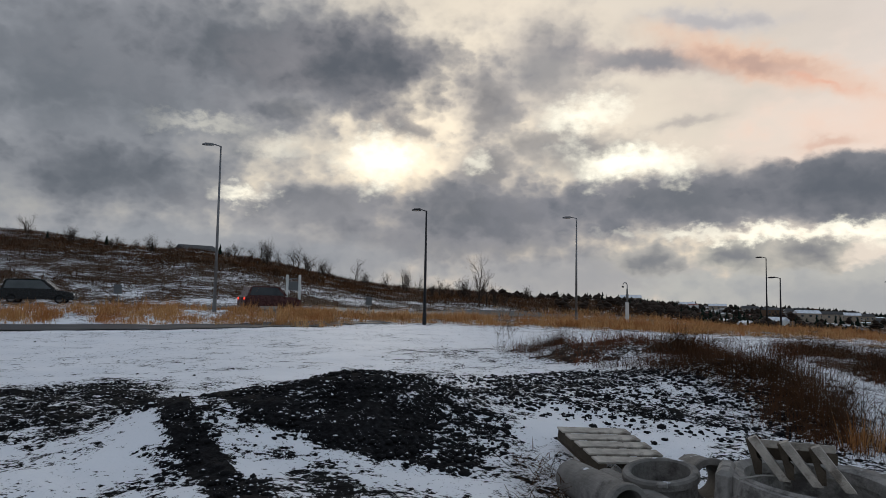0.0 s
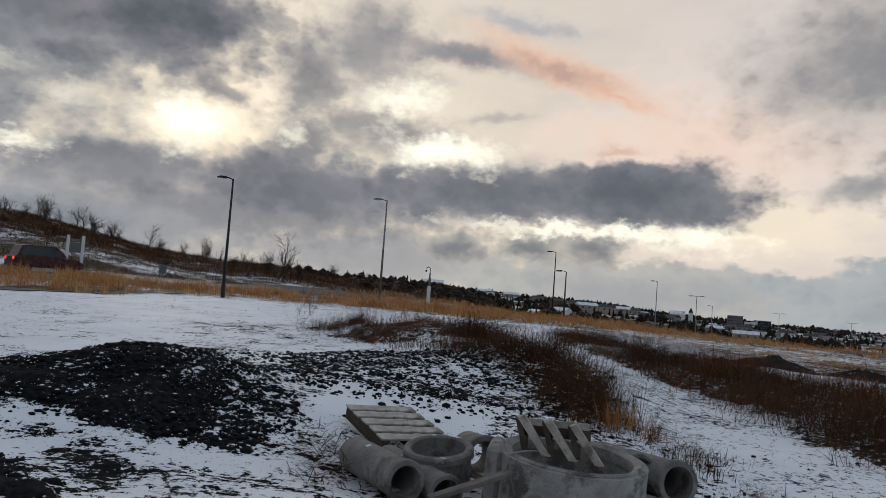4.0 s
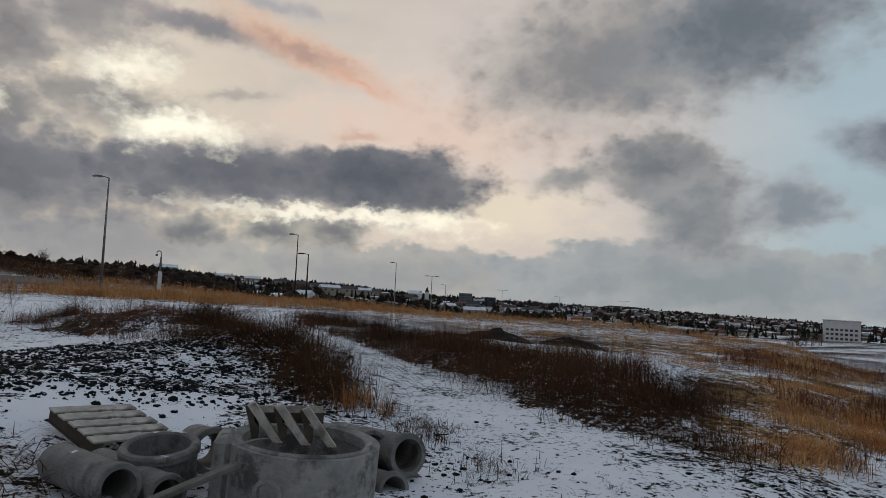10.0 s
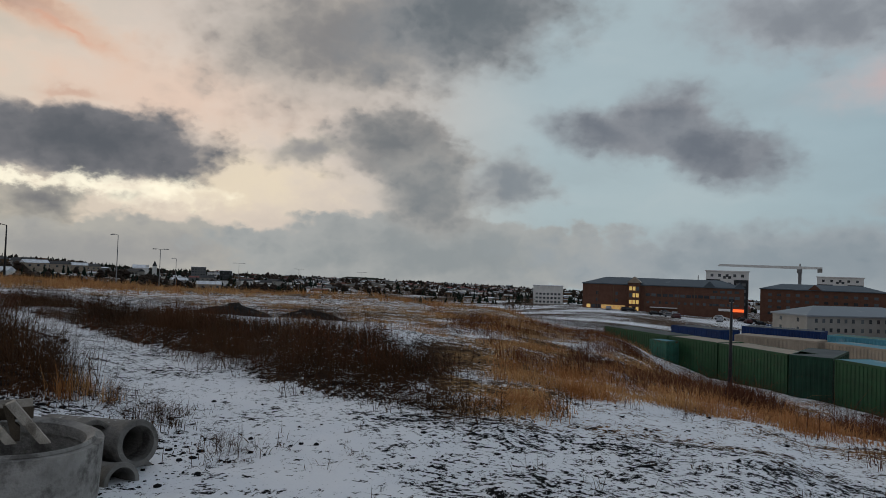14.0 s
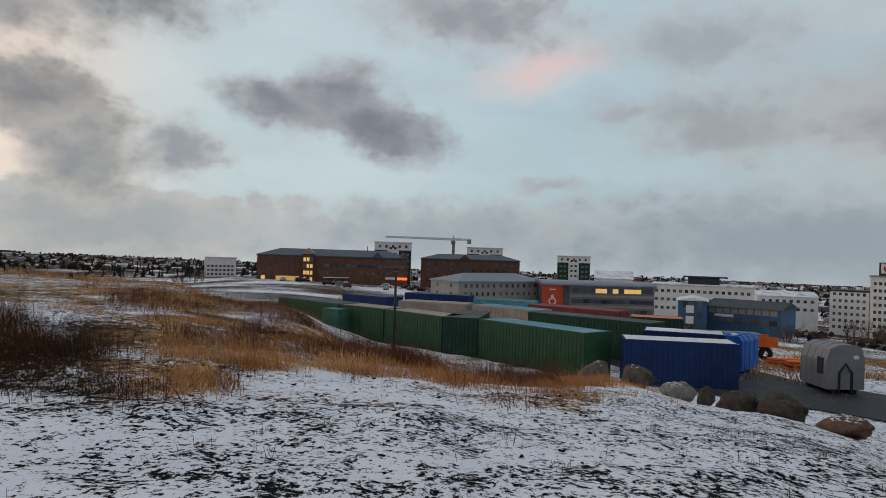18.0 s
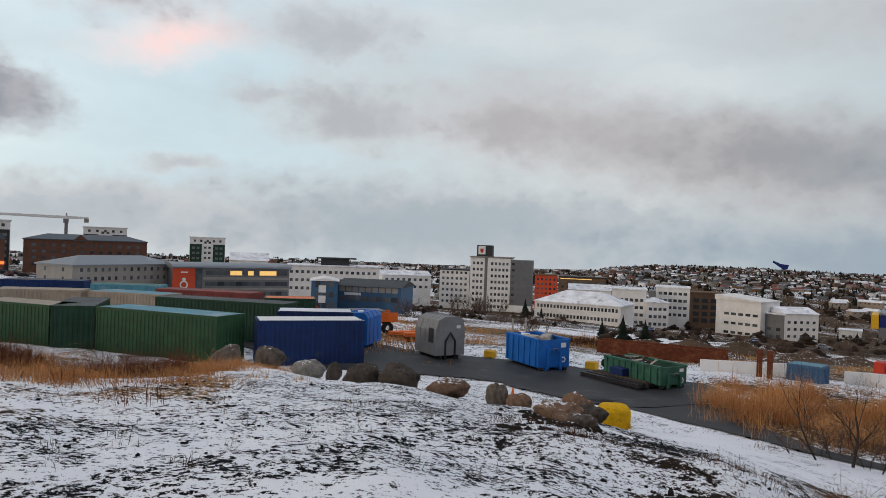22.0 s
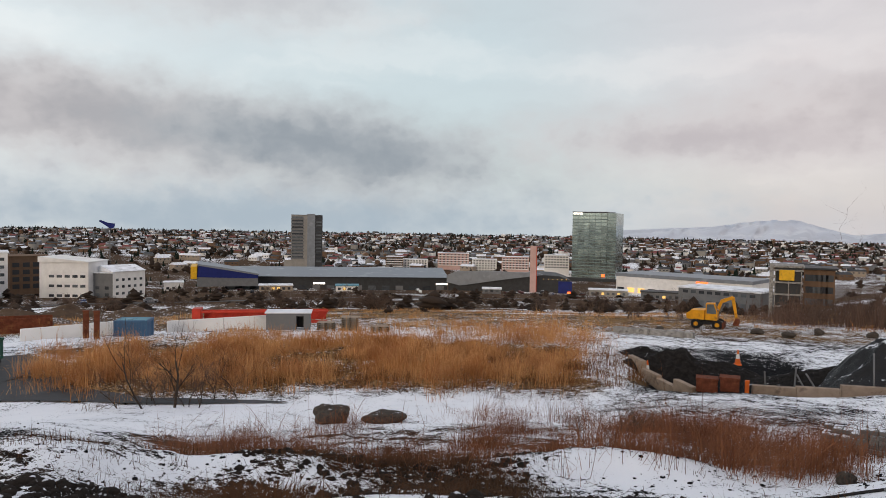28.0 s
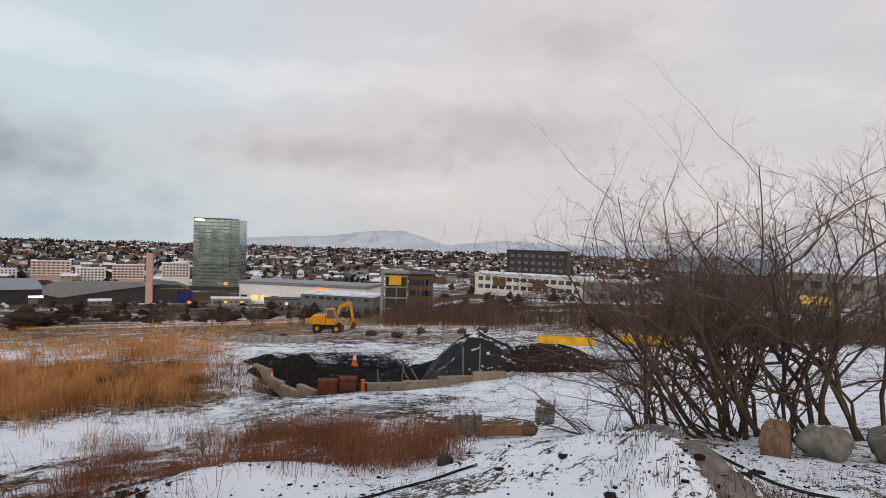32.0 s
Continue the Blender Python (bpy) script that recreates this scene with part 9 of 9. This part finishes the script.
# ---- plants ----
def blades(name, label, mat, patches, h, width, lean=0.35, clump=0.0, per=1, seed=1, category="grass", droop=0.3, spread=0.06, tangle=0.0, fray=0.03):
    """Stalks over patches (heading, heading, near, far, count), as one thing of stuff."""
    r = np.random.RandomState(seed)
    X, Y = [], []
    for a0, a1, d0, d1, count in patches:
        n = max(1, count // per)
        a, d = r.uniform(a0, a1, n), np.sqrt(r.uniform(d0 ** 2, d1 ** 2, n))
        a, d = a + r.normal(0, 0.8 + fray * 7, n), d * (1 + r.normal(0, fray, n))
        x, y = d * np.sin(np.radians(a)), d * np.cos(np.radians(a))
        if clump:
            keep = _fbm(x, y, 1.6, seed + 1) + _fbm(x, y, 5, seed + 2) * 0.7 > clump - 0.5
            x, y = x[keep], y[keep]
        x, y = np.repeat(x, per), np.repeat(y, per)
        X.append(x + r.normal(0, spread, len(x)))
        Y.append(y + r.normal(0, spread, len(x)))
    x, y = np.concatenate(X), np.concatenate(Y)
    n = len(x)
    z = heights(x, y) - 0.03
    hh = h * np.exp(r.normal(0, 0.3, n)) * np.maximum(0.25, 1 + _fbm(x, y, 3, seed + 3) * 0.8 + _fbm(x, y, 0.8, seed + 4) * 1.5)
    lie = r.rand(n) < tangle          # twigs that cross among the others
    z = z + np.where(lie, hh * r.uniform(0.05, 0.75, n), 0.0)
    ang = np.where(r.rand(n) < 0.45, _fbm(x, y, 2.3, seed + 5) * 9, r.uniform(0, 2 * math.pi, n))      # tufts lean together
    ln = np.where(lie, r.uniform(0.5, 1.1, n), np.abs(r.normal(0, lean, n))) * hh
    up = np.where(lie, r.uniform(-0.25, 0.5, n), 1.0) * hh
    wdir = ang + math.pi / 2 + r.normal(0, 0.5, n)
    wx, wy = np.cos(wdir) * width / 2, np.sin(wdir) * width / 2
    mx, my, mz = x + np.cos(ang) * ln * 0.4, y + np.sin(ang) * ln * 0.4, z + up * 0.55
    tx, ty, tz = x + np.cos(ang) * ln, y + np.sin(ang) * ln, z + up * (1 - droop * np.minimum(1, (ln / hh) ** 2))
    V = np.stack([np.stack([x - wx, y - wy, z], 1), np.stack([x + wx, y + wy, z], 1), np.stack([mx - wx * 0.8, my - wy * 0.8, mz], 1), np.stack([mx + wx * 0.8, my + wy * 0.8, mz], 1), np.stack([tx, ty, tz], 1)], 1).reshape(-1, 3)
    k = np.arange(n)[:, None] * 5
    F = np.concatenate([k + [0, 1, 3], k + [0, 3, 2], k + [2, 3, 4]], 1).reshape(-1, 3)
    me = raw_mesh(name, V, F)
    me.materials.append(mat)
    return tagged(new(name, me), label, category, kind="stuff")


blades("roadside_grass", "dry orange grass strip along the road", M_GRASS, [(-45, -8, 44.5, 51, 26000), (-12, 20, 50, 60, 24000), (8, 34, 54, 90, 22000), (20, 66, 60, 110, 26000)], 0.38, 0.024, 0.6, clump=0.32, per=12, seed=3, spread=0.15)
blades("meadow_grass", "tufts of dry orange grass poking through thin snow", M_GRASS, [(58, 78, 9.5, 14, 24000), (62, 96, 13, 24, 42000), (56, 86, 22, 50, 40000), (44, 66, 22, 50, 16000), (86, 103, 17, 26, 12000), (36, 60, 36, 60, 12000)] + belt(RIGHT_SCRUB, 40, 2.0), 0.19, 0.011, 0.8, clump=0.62, per=24, seed=13, spread=0.18, tangle=0.35, fray=0.06)
blades("tall_grass", "dense stand of tall dry orange grass", M_TALL, belt([(135, 34, 38), (138, 33, 41), (145, 32.5, 42), (160, 32, 42), (170, 32, 41), (174, 34, 39)], 420) + [(167, 176, 40, 50, 9000)], 0.62, 0.015, 0.5, clump=0.26, per=14, seed=23, spread=0.26, tangle=0.25, fray=0.04)
# added dark stalks imitate the shade low in the tall grass
blades("brown_and_shade_stalks", "short dark brown stalks standing in for the shaded foot of tall grass", M_BROWN_AND_SHADE, belt([(136, 32.5, 35), (145, 31.5, 36), (160, 31, 37), (172, 31, 40), (178, 32, 39)], 120) + [(160, 178, 33, 42, 9000)], 0.42, 0.022, 0.6, clump=0.5, per=20, seed=29, spread=0.35, tangle=0.4, fray=0.05)
blades("brown_tangle", "dark brown tangled weeds over the black gravel", M_SCRUB, [(130, 154, 6.1, 8.0, 8000), (148, 172, 7.6, 13, 24000)], 0.13, 0.007, 0.9, clump=0.45, per=20, seed=57, category="scrub", spread=0.2, tangle=0.6, fray=0.07)
blades("far_grass", "dry orange grass on the slope towards the town", M_GRASS, [(105, 182, 60, 125, 24000), (180, 215, 66, 120, 9000), (108, 117, 46, 60, 4000), (146, 178, 44, 60, 5000)], 0.3, 0.05, 0.5, clump=0.52, per=8, seed=33, spread=0.4)
blades("brown_scrub", "dark brown leafless scrub along the snowy bank", M_SCRUB, belt(LEFT_SCRUB, 900, 2.0) + belt(RIGHT_SCRUB, 560, 2.0), 0.4, 0.008, 0.75, clump=0.3, per=22, seed=43, category="scrub", droop=0.15, spread=0.2, tangle=0.6, fray=0.04)
blades("rust_scrub", "rust-brown dead stalks among the dark scrub", M_RUSTSCRUB, belt([(a, n * 1.02, f) for a, n, f in LEFT_SCRUB], 160, 2.0) + belt([(a, n * 1.0, f * 1.15) for a, n, f in RIGHT_SCRUB], 150, 2.0) + [(60, 94, 11, 24, 40000), (58, 92, 20, 46, 64000)], 0.36, 0.01, 0.7, clump=0.61, per=40, seed=47, category="scrub", droop=0.15, spread=0.24, tangle=0.55, fray=0.04)
blades("red_scrub", "reddish brown leafless scrub below the bank", M_REDSCRUB, [(144, 168, 12, 18.5, 34000), (158, 183, 12.0, 21, 36000), (170, 182, 13.5, 19, 56000), (182, 194, 12.5, 18, 16000)], 0.4, 0.008, 0.75, clump=0.57, per=30, seed=53, category="scrub", droop=0.12, spread=0.28, tangle=0.45, fray=0.075)
blades("heath_weeds", "dark dry weeds scattered over the snow", M_SCRUB, [(40, 60, 5, 8.5, 120), (60, 112, 6.5, 15, 1400), (110, 150, 6, 13, 1200), (150, 196, 6, 12, 1000), (206, 231, 5.5, 12, 2600), (24, 40, 8, 11, 500), (118, 140, 9, 14, 2500), (133, 160, 9.5, 13, 2500)], 0.11, 0.006, 0.7, per=12, seed=63, category="weeds", spread=0.08)
blades("hill_heath", "brown heath along the hill crest", M_SCRUB, [(-45, -4, 98, 126, 64000), (-45, 0, 70, 100, 14000), (-6, 14, 90, 180, 22000)], 0.42, 0.04, 0.9, clump=0.26, per=14, seed=73, category="heath", spread=0.6, tangle=0.4)
blades("dark_thicket", "dark leafless thicket on the slope", M_SCRUB, [(-2, 16, 82, 130, 9000), (8, 26, 120, 190, 7000), (122, 131, 70, 90, 5000)], 0.55, 0.04, 0.8, clump=0.3, per=12, seed=83, category="thicket", spread=0.8)
blades("brown_thicket", "dense brown leafless thicket beyond the excavation", M_THICKET, [(190.5, 199, 72, 86, 8000), (198, 212, 66, 84, 8000), (212, 231, 52, 66, 7000), (188, 192, 84, 100, 1500)], 1.6, 0.03, 0.4, clump=0.34, per=16, seed=101, category="thicket", spread=0.8, tangle=0.45, droop=0.1)
blades("crest_grass", "orange-brown grass along the hill crest", M_BROWN_AND_SHADE, [(-45, -10, 108, 124, 12000), (-16, 8, 92, 120, 20000)], 0.38, 0.035, 0.7, clump=0.42, per=8, seed=109, spread=0.5, tangle=0.3)
blades("brushwood", "dark dead brushwood lying beside the pipes", M_SCRUB, [(6.0, 9.6, 6.3, 7.4, 420), (10, 13, 7.4, 8.4, 120)], 0.13, 0.009, 0.9, per=14, seed=111, category="brushwood", spread=0.14, tangle=1.0)
blades("weed_bush", "low dark dead weeds standing in the snow", M_SCRUB, [(34.6, 37.6, 8.7, 9.4, 620), (39.6, 42, 7.1, 7.6, 300), (27, 31.4, 10, 11.2, 900), (66, 67.5, 10.2, 10.8, 120)], 0.2, 0.008, 0.8, per=16, seed=113, category="weeds", spread=0.14, tangle=0.3)
blades("heap_brush", "dark tangled brushwood over the soil heap", M_SCRUB, [(197.5, 209, 37.6, 40.5, 5200)], 0.35, 0.02, 0.9, per=14, seed=107, category="brushwood", spread=0.4, tangle=0.7)
blades("pale_tuft", "single pale tuft of dry grass by the scrub", M_GRASS, [(31.0, 31.4, 9.9, 10.2, 240)], 0.26, 0.007, 0.4, per=60, seed=93, spread=0.08)


def tree_mesh(name, seed, height, stems=1, lean=(0, 0), spread=0.5, levels=4, thick=0.06, twigs=3, kink=0.22, thin=0.62, start=0.3, trunk=1.0):
    """A leafless tree: tapered stems that fork into limbs and twigs. Returns the wood and the twigs as two meshes."""
    r = random.Random(seed)
    woods, fine = [], Shape()

    def grow(p, v, length, rad, level):
        pts, rads, n = [p], [rad], 4 if level < 2 else 3 if level < 4 else 2
        for i in range(n):
            k = kink * (1 + 0.25 * level)
            v = (v + Vector((r.gauss(0, k), r.gauss(0, k), r.gauss(0.06, k * 0.6)))).normalized()
            p = p + v * (length / n)
            pts.append(p)
            rads.append(rad * (1 - 0.5 * (i + 1) / n) if level < levels else rad * (1 - 0.85 * (i + 1) / n))
        (woods[-1] if level < 1 else fine).tube(pts, rads, 6 if level == 0 else 4 if level < 3 else 3, caps=level == 0)
        if level >= levels:
            return
        count = twigs + (1 if level == 0 else 0) + r.randrange(2)
        for k in range(count):
            u = (start if level == 0 else 0.25) + (1 - (start if level == 0 else 0.25)) * (k + r.random()) / count
            i = min(len(pts) - 2, int(u * n))
            q = pts[i].lerp(pts[i + 1], u * n - i)
            side = Vector((r.gauss(0, 1), r.gauss(0, 1), r.gauss(0.25, 0.5))).normalized()
            grow(q, (v + side * spread * 1.5).normalized(), length * r.uniform(0.45, 0.7), rads[min(i + 1, n)] * thin, level + 1)

    for s in range(stems):
        woods.append(Shape())
        a = r.uniform(0, 6.28)
        base = Vector((r.gauss(0, 0.22) if stems > 1 else 0, r.gauss(0, 0.2) if stems > 1 else 0, -0.15))
        v = Vector((lean[0] + math.cos(a) * spread * (0.5 if stems > 1 else 0.1), lean[1] + math.sin(a) * spread * (0.5 if stems > 1 else 0.1), 1)).normalized()
        grow(base, v, height * trunk * r.uniform(0.42, 0.6), thick * r.uniform(0.7, 1.1), 0)
    return [w.mesh(name + "_stem") for w in woods], fine.mesh(name + "_crown")


def tree(name, label, meshes, m, mat, fine_mat, category="tree", group=""):
    t = thing(name, label, category, m, group)
    for me in meshes[0]:
        part("stem" if len(meshes[0]) > 1 else "trunk", me, mat, t)
    part("crown", meshes[1], fine_mat, t)
    return t


# leafless trees along the hill crest
HILL = [tree_mesh("hill_tree", 200 + i, 1.0, stems=1 + 3 * (i % 2), spread=0.5, levels=4, thick=0.022, twigs=5, thin=0.58) for i in range(4)]
for i, (az, d, h, w) in enumerate(((-30.1, 118, 4.6, 1.2), (-27.4, 118, 2.6, 1.6), (-25.8, 118, 2.4, 1.6), (-24.4, 118, 1.8, 1.6), (-23.2, 118, 2.2, 1.4), (-22.0, 116, 2.8, 1.1), (-20.6, 116, 2.2, 1.5), (-16.0, 118, 2.3, 1.6), (-14.9, 118, 2.8, 1.3), (-13.4, 118, 4.2, 1.4),
                                   (-12.3, 118, 3.0, 1.5), (-10.8, 118, 3.9, 1.3), (-9.8, 118, 3.6, 1.5), (-9.0, 118, 3.0, 1.5), (-6.6, 118, 4.4, 1.0), (-5.6, 116, 2.4, 1.3), (-3.7, 116, 3.9, 1.0), (-2.3, 112, 4.2, 0.9), (-1.5, 112, 3.2, 1.1), (0.2, 100, 2.6, 1.4),
                                   (1.1, 100, 2.2, 1.5), (2.4, 96, 3.4, 1.2), (3.65, 86, 6.6, 0.85), (4.3, 88, 3.4, 1.0), (5.6, 96, 2.2, 1.5), (7.5, 130, 2.8, 1.2), (10.0, 150, 2.2, 1.4))):
    t = tree("leafless_tree", "%s leafless tree on the hill crest" % ("tall slender" if h > 4 else "low bushy"), HILL[i % 4], stand(az, d, rnd.uniform(0, 360)) @ Matrix.Diagonal((h * w, h * w, h * 1.35, 1)), M_BARK, M_BARK, group="hill trees")
for az, d, h in ((-17.0, 120, 1.7), (-21.9, 118, 1.3), (-25.0, 120, 1.5), (-28.8, 120, 1.2)):
    t = thing("small_conifer", "small dark conifer on the hill crest", "tree", stand(az, d), "small conifers")
    part("trunk", Shape().tube([(0, 0, -0.2), (0, 0, h * 0.4)], 0.06, 5), M_BARK, t)
    s = Shape()
    for k in range(7):
        s.lathe([(0.0, h * (0.1 + 0.13 * k)), (h * 0.32 * (1 - k / 7.5), h * (0.06 + 0.13 * k)), (0.0, h * (0.3 + 0.13 * k))], 7, pose(rnd.uniform(-0.06, 0.06), rnd.uniform(-0.06, 0.06), 0), close=False)
    part("crown", s, M_CONIFER, t)

# willow thicket beside the heap
WILLOW = [tree_mesh("willow", 300 + i, 1.2, stems=4, lean=(-0.75 + 0.16 * i, 0), spread=0.46, levels=5, thick=0.0105, twigs=3, kink=0.27, thin=0.72, start=0.42, trunk=0.92) for i in range(3)]
for i, (az, d, h, k) in enumerate(((211.2, 17.4, 2.6, 0), (213.2, 17.0, 3.4, 0), (215.0, 16.5, 4.4, 1), (216.4, 16.0, 5.4, 2), (218.6, 17, 5.4, 1), (220.2, 16.0, 5.4, 3), (222.4, 16.5, 5.2, 2), (224.4, 16, 5.6, 1), (227.0, 16, 5.8, 2), (228.5, 16.5, 5.8, 3))):
    tree("willow_bush", "%s leafless willow bush with many leaning stems" % ("tall dark" if h > 4.5 else "lower brown"), WILLOW[k % 3], stand(az, d, rnd.uniform(-25, 25), -0.05) @ Matrix.Diagonal((h * 1.2, h * 1.2, h * 1.22, 1)), M_BARK, M_TWIG, "bush", "willow bushes")
# bushes farther out
BUSH = [tree_mesh("bush", 400 + i, 1.0, stems=6, spread=0.6, levels=3, thick=0.016, twigs=5, thin=0.7) for i in range(3)]
for i, (az, d, h, w) in enumerate(((192.5, 78, 3.4, 1.3), (194.0, 78, 3.8, 1.3), (195.6, 80, 4.2, 1.3), (197.2, 80, 4.2, 1.4), (198.9, 78, 3.8, 1.3), (200.5, 80, 4.0, 1.3), (202.5, 78, 3.6, 1.4), (204.5, 78, 4.0, 1.3), (206.5, 76, 4.0, 1.4), (209, 70, 4.2, 1.3), (212, 66, 4.2, 1.3), (215.5, 62, 4.4, 1.3), (219, 60, 4.2, 1.3), (223, 60, 4.4, 1.3), (227, 60, 4.2, 1.3),
                                   (176, 88, 3.4, 0.8), (172.5, 100, 3.6, 0.9), (158.2, 120, 4.2, 1.4), (159.2, 120, 4.0, 1.4), (183.0, 76, 3.4, 0.7), (179.6, 76, 3.2, 0.8), (110.2, 150, 5, 1.2), (114.8, 240, 9, 0.9), (116.0, 240, 10, 0.8), (117.4, 240, 9, 0.9), (64.5, 300, 7, 1.2), (63.6, 300, 6, 1.2), *((rnd.uniform(140, 232), rnd.uniform(110, 420), rnd.uniform(3, 6), 1.1) for _ in range(46)), *((rnd.uniform(104, 140), rnd.uniform(110, 300), rnd.uniform(2.5, 5), 1.1) for _ in range(16)))):
    tree("leafless_bush", "brown leafless bush beyond the site", BUSH[i % 3], stand(az, d, rnd.uniform(0, 360), -0.05) @ Matrix.Diagonal((h * w, h * w, h * 1.2, 1)), M_TWIG, M_TWIG, "bush", "site bushes")
# the slender bush by the tall grass and smaller saplings
SAP = [tree_mesh("sapling", 500 + i, 1.0, stems=5, spread=0.46, levels=4, thick=0.0085, twigs=4, thin=0.72, kink=0.3) for i in range(2)]
tree("slender_tree", "slender dark leafless tree before the tall grass", tree_mesh("slender_tree", 512, 1.0, stems=2, spread=0.42, levels=4, thick=0.017, twigs=4, thin=0.62, kink=0.2, trunk=1.2), stand(144.2, 27.5, 40, -0.05) @ Matrix.Diagonal((3.4, 3.4, 4.0, 1)), M_BARK, M_BARK)
for az, d, h, w, lab in ((145.9, 28.5, 2.6, 1.3, "low leafless sapling before the tall grass"), (142.6, 28.5, 2.4, 1.3, "low leafless sapling before the tall grass"), (179.8, 16, 1.5, 1.0, "thin leafless sapling among red scrub"), (177.0, 15.5, 1.4, 1.3, "thin bent sapling among red scrub"),
                         (33.0, 9.6, 0.62, 0.7, "thin dead stalks standing in the snow"), (35.5, 9.2, 0.42, 1.3, "low dead weed bush in the snow"), (41.0, 7.4, 0.38, 1.2, "low dead weed in the snow"), (66.8, 10.4, 0.55, 0.7, "thin dead stalk in the snow"), (76.5, 12.5, 0.42, 1.0, "low dead weed in the snow"), (5.5, 32, 1.5, 0.6, "thin bare stalk in the snow field"), (9.5, 7.2, 0.34, 1.5, "dark brushwood lying by the pipes"), (11.0, 6.9, 0.3, 1.6, "dark brushwood lying by the pipes")):
    tree("sapling", lab, SAP[int(az) % 2], stand(az, d, az * 37 % 360, -0.02) @ Matrix.Diagonal((h * w, h * w, h * 1.2, 1)), M_BARK, M_TWIG, "sapling", "saplings")


# conifers and dark trees among the houses
def far_trees(name, label, mat, patches, seed, shape=(1.0, 0.72, 0.48, 0.24), slim=(0.18, 0.4), sides=6):
    """Many small trees, each of ragged tiers, as one thing of stuff."""
    r = np.random.RandomState(seed)
    out_v, out_f, k0 = [], [], 0
    for a0, a1, d0, d1, count, hm in patches:
        n = count
        a, d = r.uniform(a0, a1, n), np.sqrt(r.uniform(d0 ** 2, d1 ** 2, n))
        x, y = d * np.sin(np.radians(a)), d * np.cos(np.radians(a))
        keep = _fbm(x, y, 60, seed) + _fbm(x, y, 22, seed + 1) * 0.6 > -0.12
        x, y = x[keep], y[keep]
        n = len(x)
        z, h = heights(x, y) - 0.2, hm * np.clip(np.exp(r.normal(0, 0.35, n)), 0.4, 1.6)
        w = h * r.uniform(*slim, n)
        tiers = len(shape)
        for q, s in enumerate(shape):
            ang = np.linspace(0, 2 * math.pi, sides, endpoint=False)[None] + r.uniform(0, 6, (n, 1))
            rad = (w * s)[:, None] * r.uniform(0.6, 1.3, (n, sides))
            cx, cy = x + r.normal(0, 0.14, n) * w, y + r.normal(0, 0.14, n) * w
            low = (z + h * (0.06 + 0.9 * q / tiers))[:, None] + r.uniform(-0.06, 0.06, (n, sides)) * h[:, None]
            ring = np.stack([cx[:, None] + rad * np.cos(ang), cy[:, None] + rad * np.sin(ang), low], 2)
            tip = np.stack([cx, cy, z + h * (0.06 + 0.9 * (q + 1.35) / tiers)], 1)[:, None]
            base = np.stack([cx, cy, z + h * (0.9 * max(q - 0.5, 0) / tiers)], 1)[:, None]
            out_v.append(np.concatenate([ring, tip, base], 1).reshape(-1, 3))
            i = np.arange(sides)
            f = np.concatenate([np.stack([i, (i + 1) % sides, 0 * i + sides], 1), np.stack([(i + 1) % sides, i, 0 * i + sides + 1], 1)])
            out_f.append((k0 + np.arange(n)[:, None, None] * (sides + 2) + f[None]).reshape(-1, 3))
            k0 += n * (sides + 2)
    me = raw_mesh(name, np.concatenate(out_v), np.concatenate(out_f))
    me.materials.append(mat)
    return tagged(new(name, me), label, "trees", kind="stuff")


ROUND = (0.8, 1.0, 0.85, 0.5)
far_trees("ridge_trees", "dark conifers among the houses of the ridge", M_CONIFER, [(8, 48, 480, 1300, 1700, 5.5), (12, 40, 900, 1200, 700, 6), (44, 70, 400, 1800, 900, 5)], 5)
far_trees("hillside_trees", "dark conifers among the hillside houses", M_CONIFER, [(126, 232, 900, 2300, 3600, 7.5), (126, 232, 1950, 2300, 1500, 8), (60, 126, 600, 2000, 900, 6), (100, 146, 350, 800, 130, 4)], 15)
far_trees("hillside_groves", "brown leafless groves among the hillside houses", M_GROVE, [(126, 232, 800, 2300, 5200, 6), (44, 126, 700, 2000, 2400, 5), (8, 46, 420, 1300, 2200, 5), (128, 205, 110, 420, 260, 2.6)], 25, ROUND, (0.45, 0.9))
far_trees("dark_shrubs", "dark low shrubs between the site and the town", M_GROVE, [(100, 205, 75, 330, 420, 1.4), (-6, 30, 95, 200, 220, 1.3)], 35, ROUND, (0.6, 1.2))
for az, d, h in ((119.9, 228, 7.0), (121.2, 230, 4.5), (127.6, 112, 4.2), (129.3, 112, 3.8), (126.0, 100, 3.0)):
    t = thing("spruce", "dark green spruce beside the street", "tree", stand(az, d), "spruces")
    part("trunk", Shape().tube([(0, 0, -0.2), (0, 0, h * 0.5)], 0.14, 6), M_BARK, t)
    s = Shape()
    for k in range(11):
        u = k / 11
        for q in range(8):
            a = q * 0.785 + k * 0.4 + rnd.uniform(-0.2, 0.2)
            r0 = h * 0.28 * (1 - u) * rnd.uniform(0.75, 1.15)
            s.add([(0, 0, h * (0.16 + 0.84 * u)), (math.cos(a - 0.42) * r0, math.sin(a - 0.42) * r0, h * (0.08 + 0.82 * u)), (math.cos(a + 0.42) * r0, math.sin(a + 0.42) * r0, h * (0.08 + 0.82 * u)), (0, 0, h * (0.24 + 0.84 * u) if k < 10 else h)], [(0, 1, 2), (3, 2, 1)])
    part("crown", s, M_CONIFER, t)
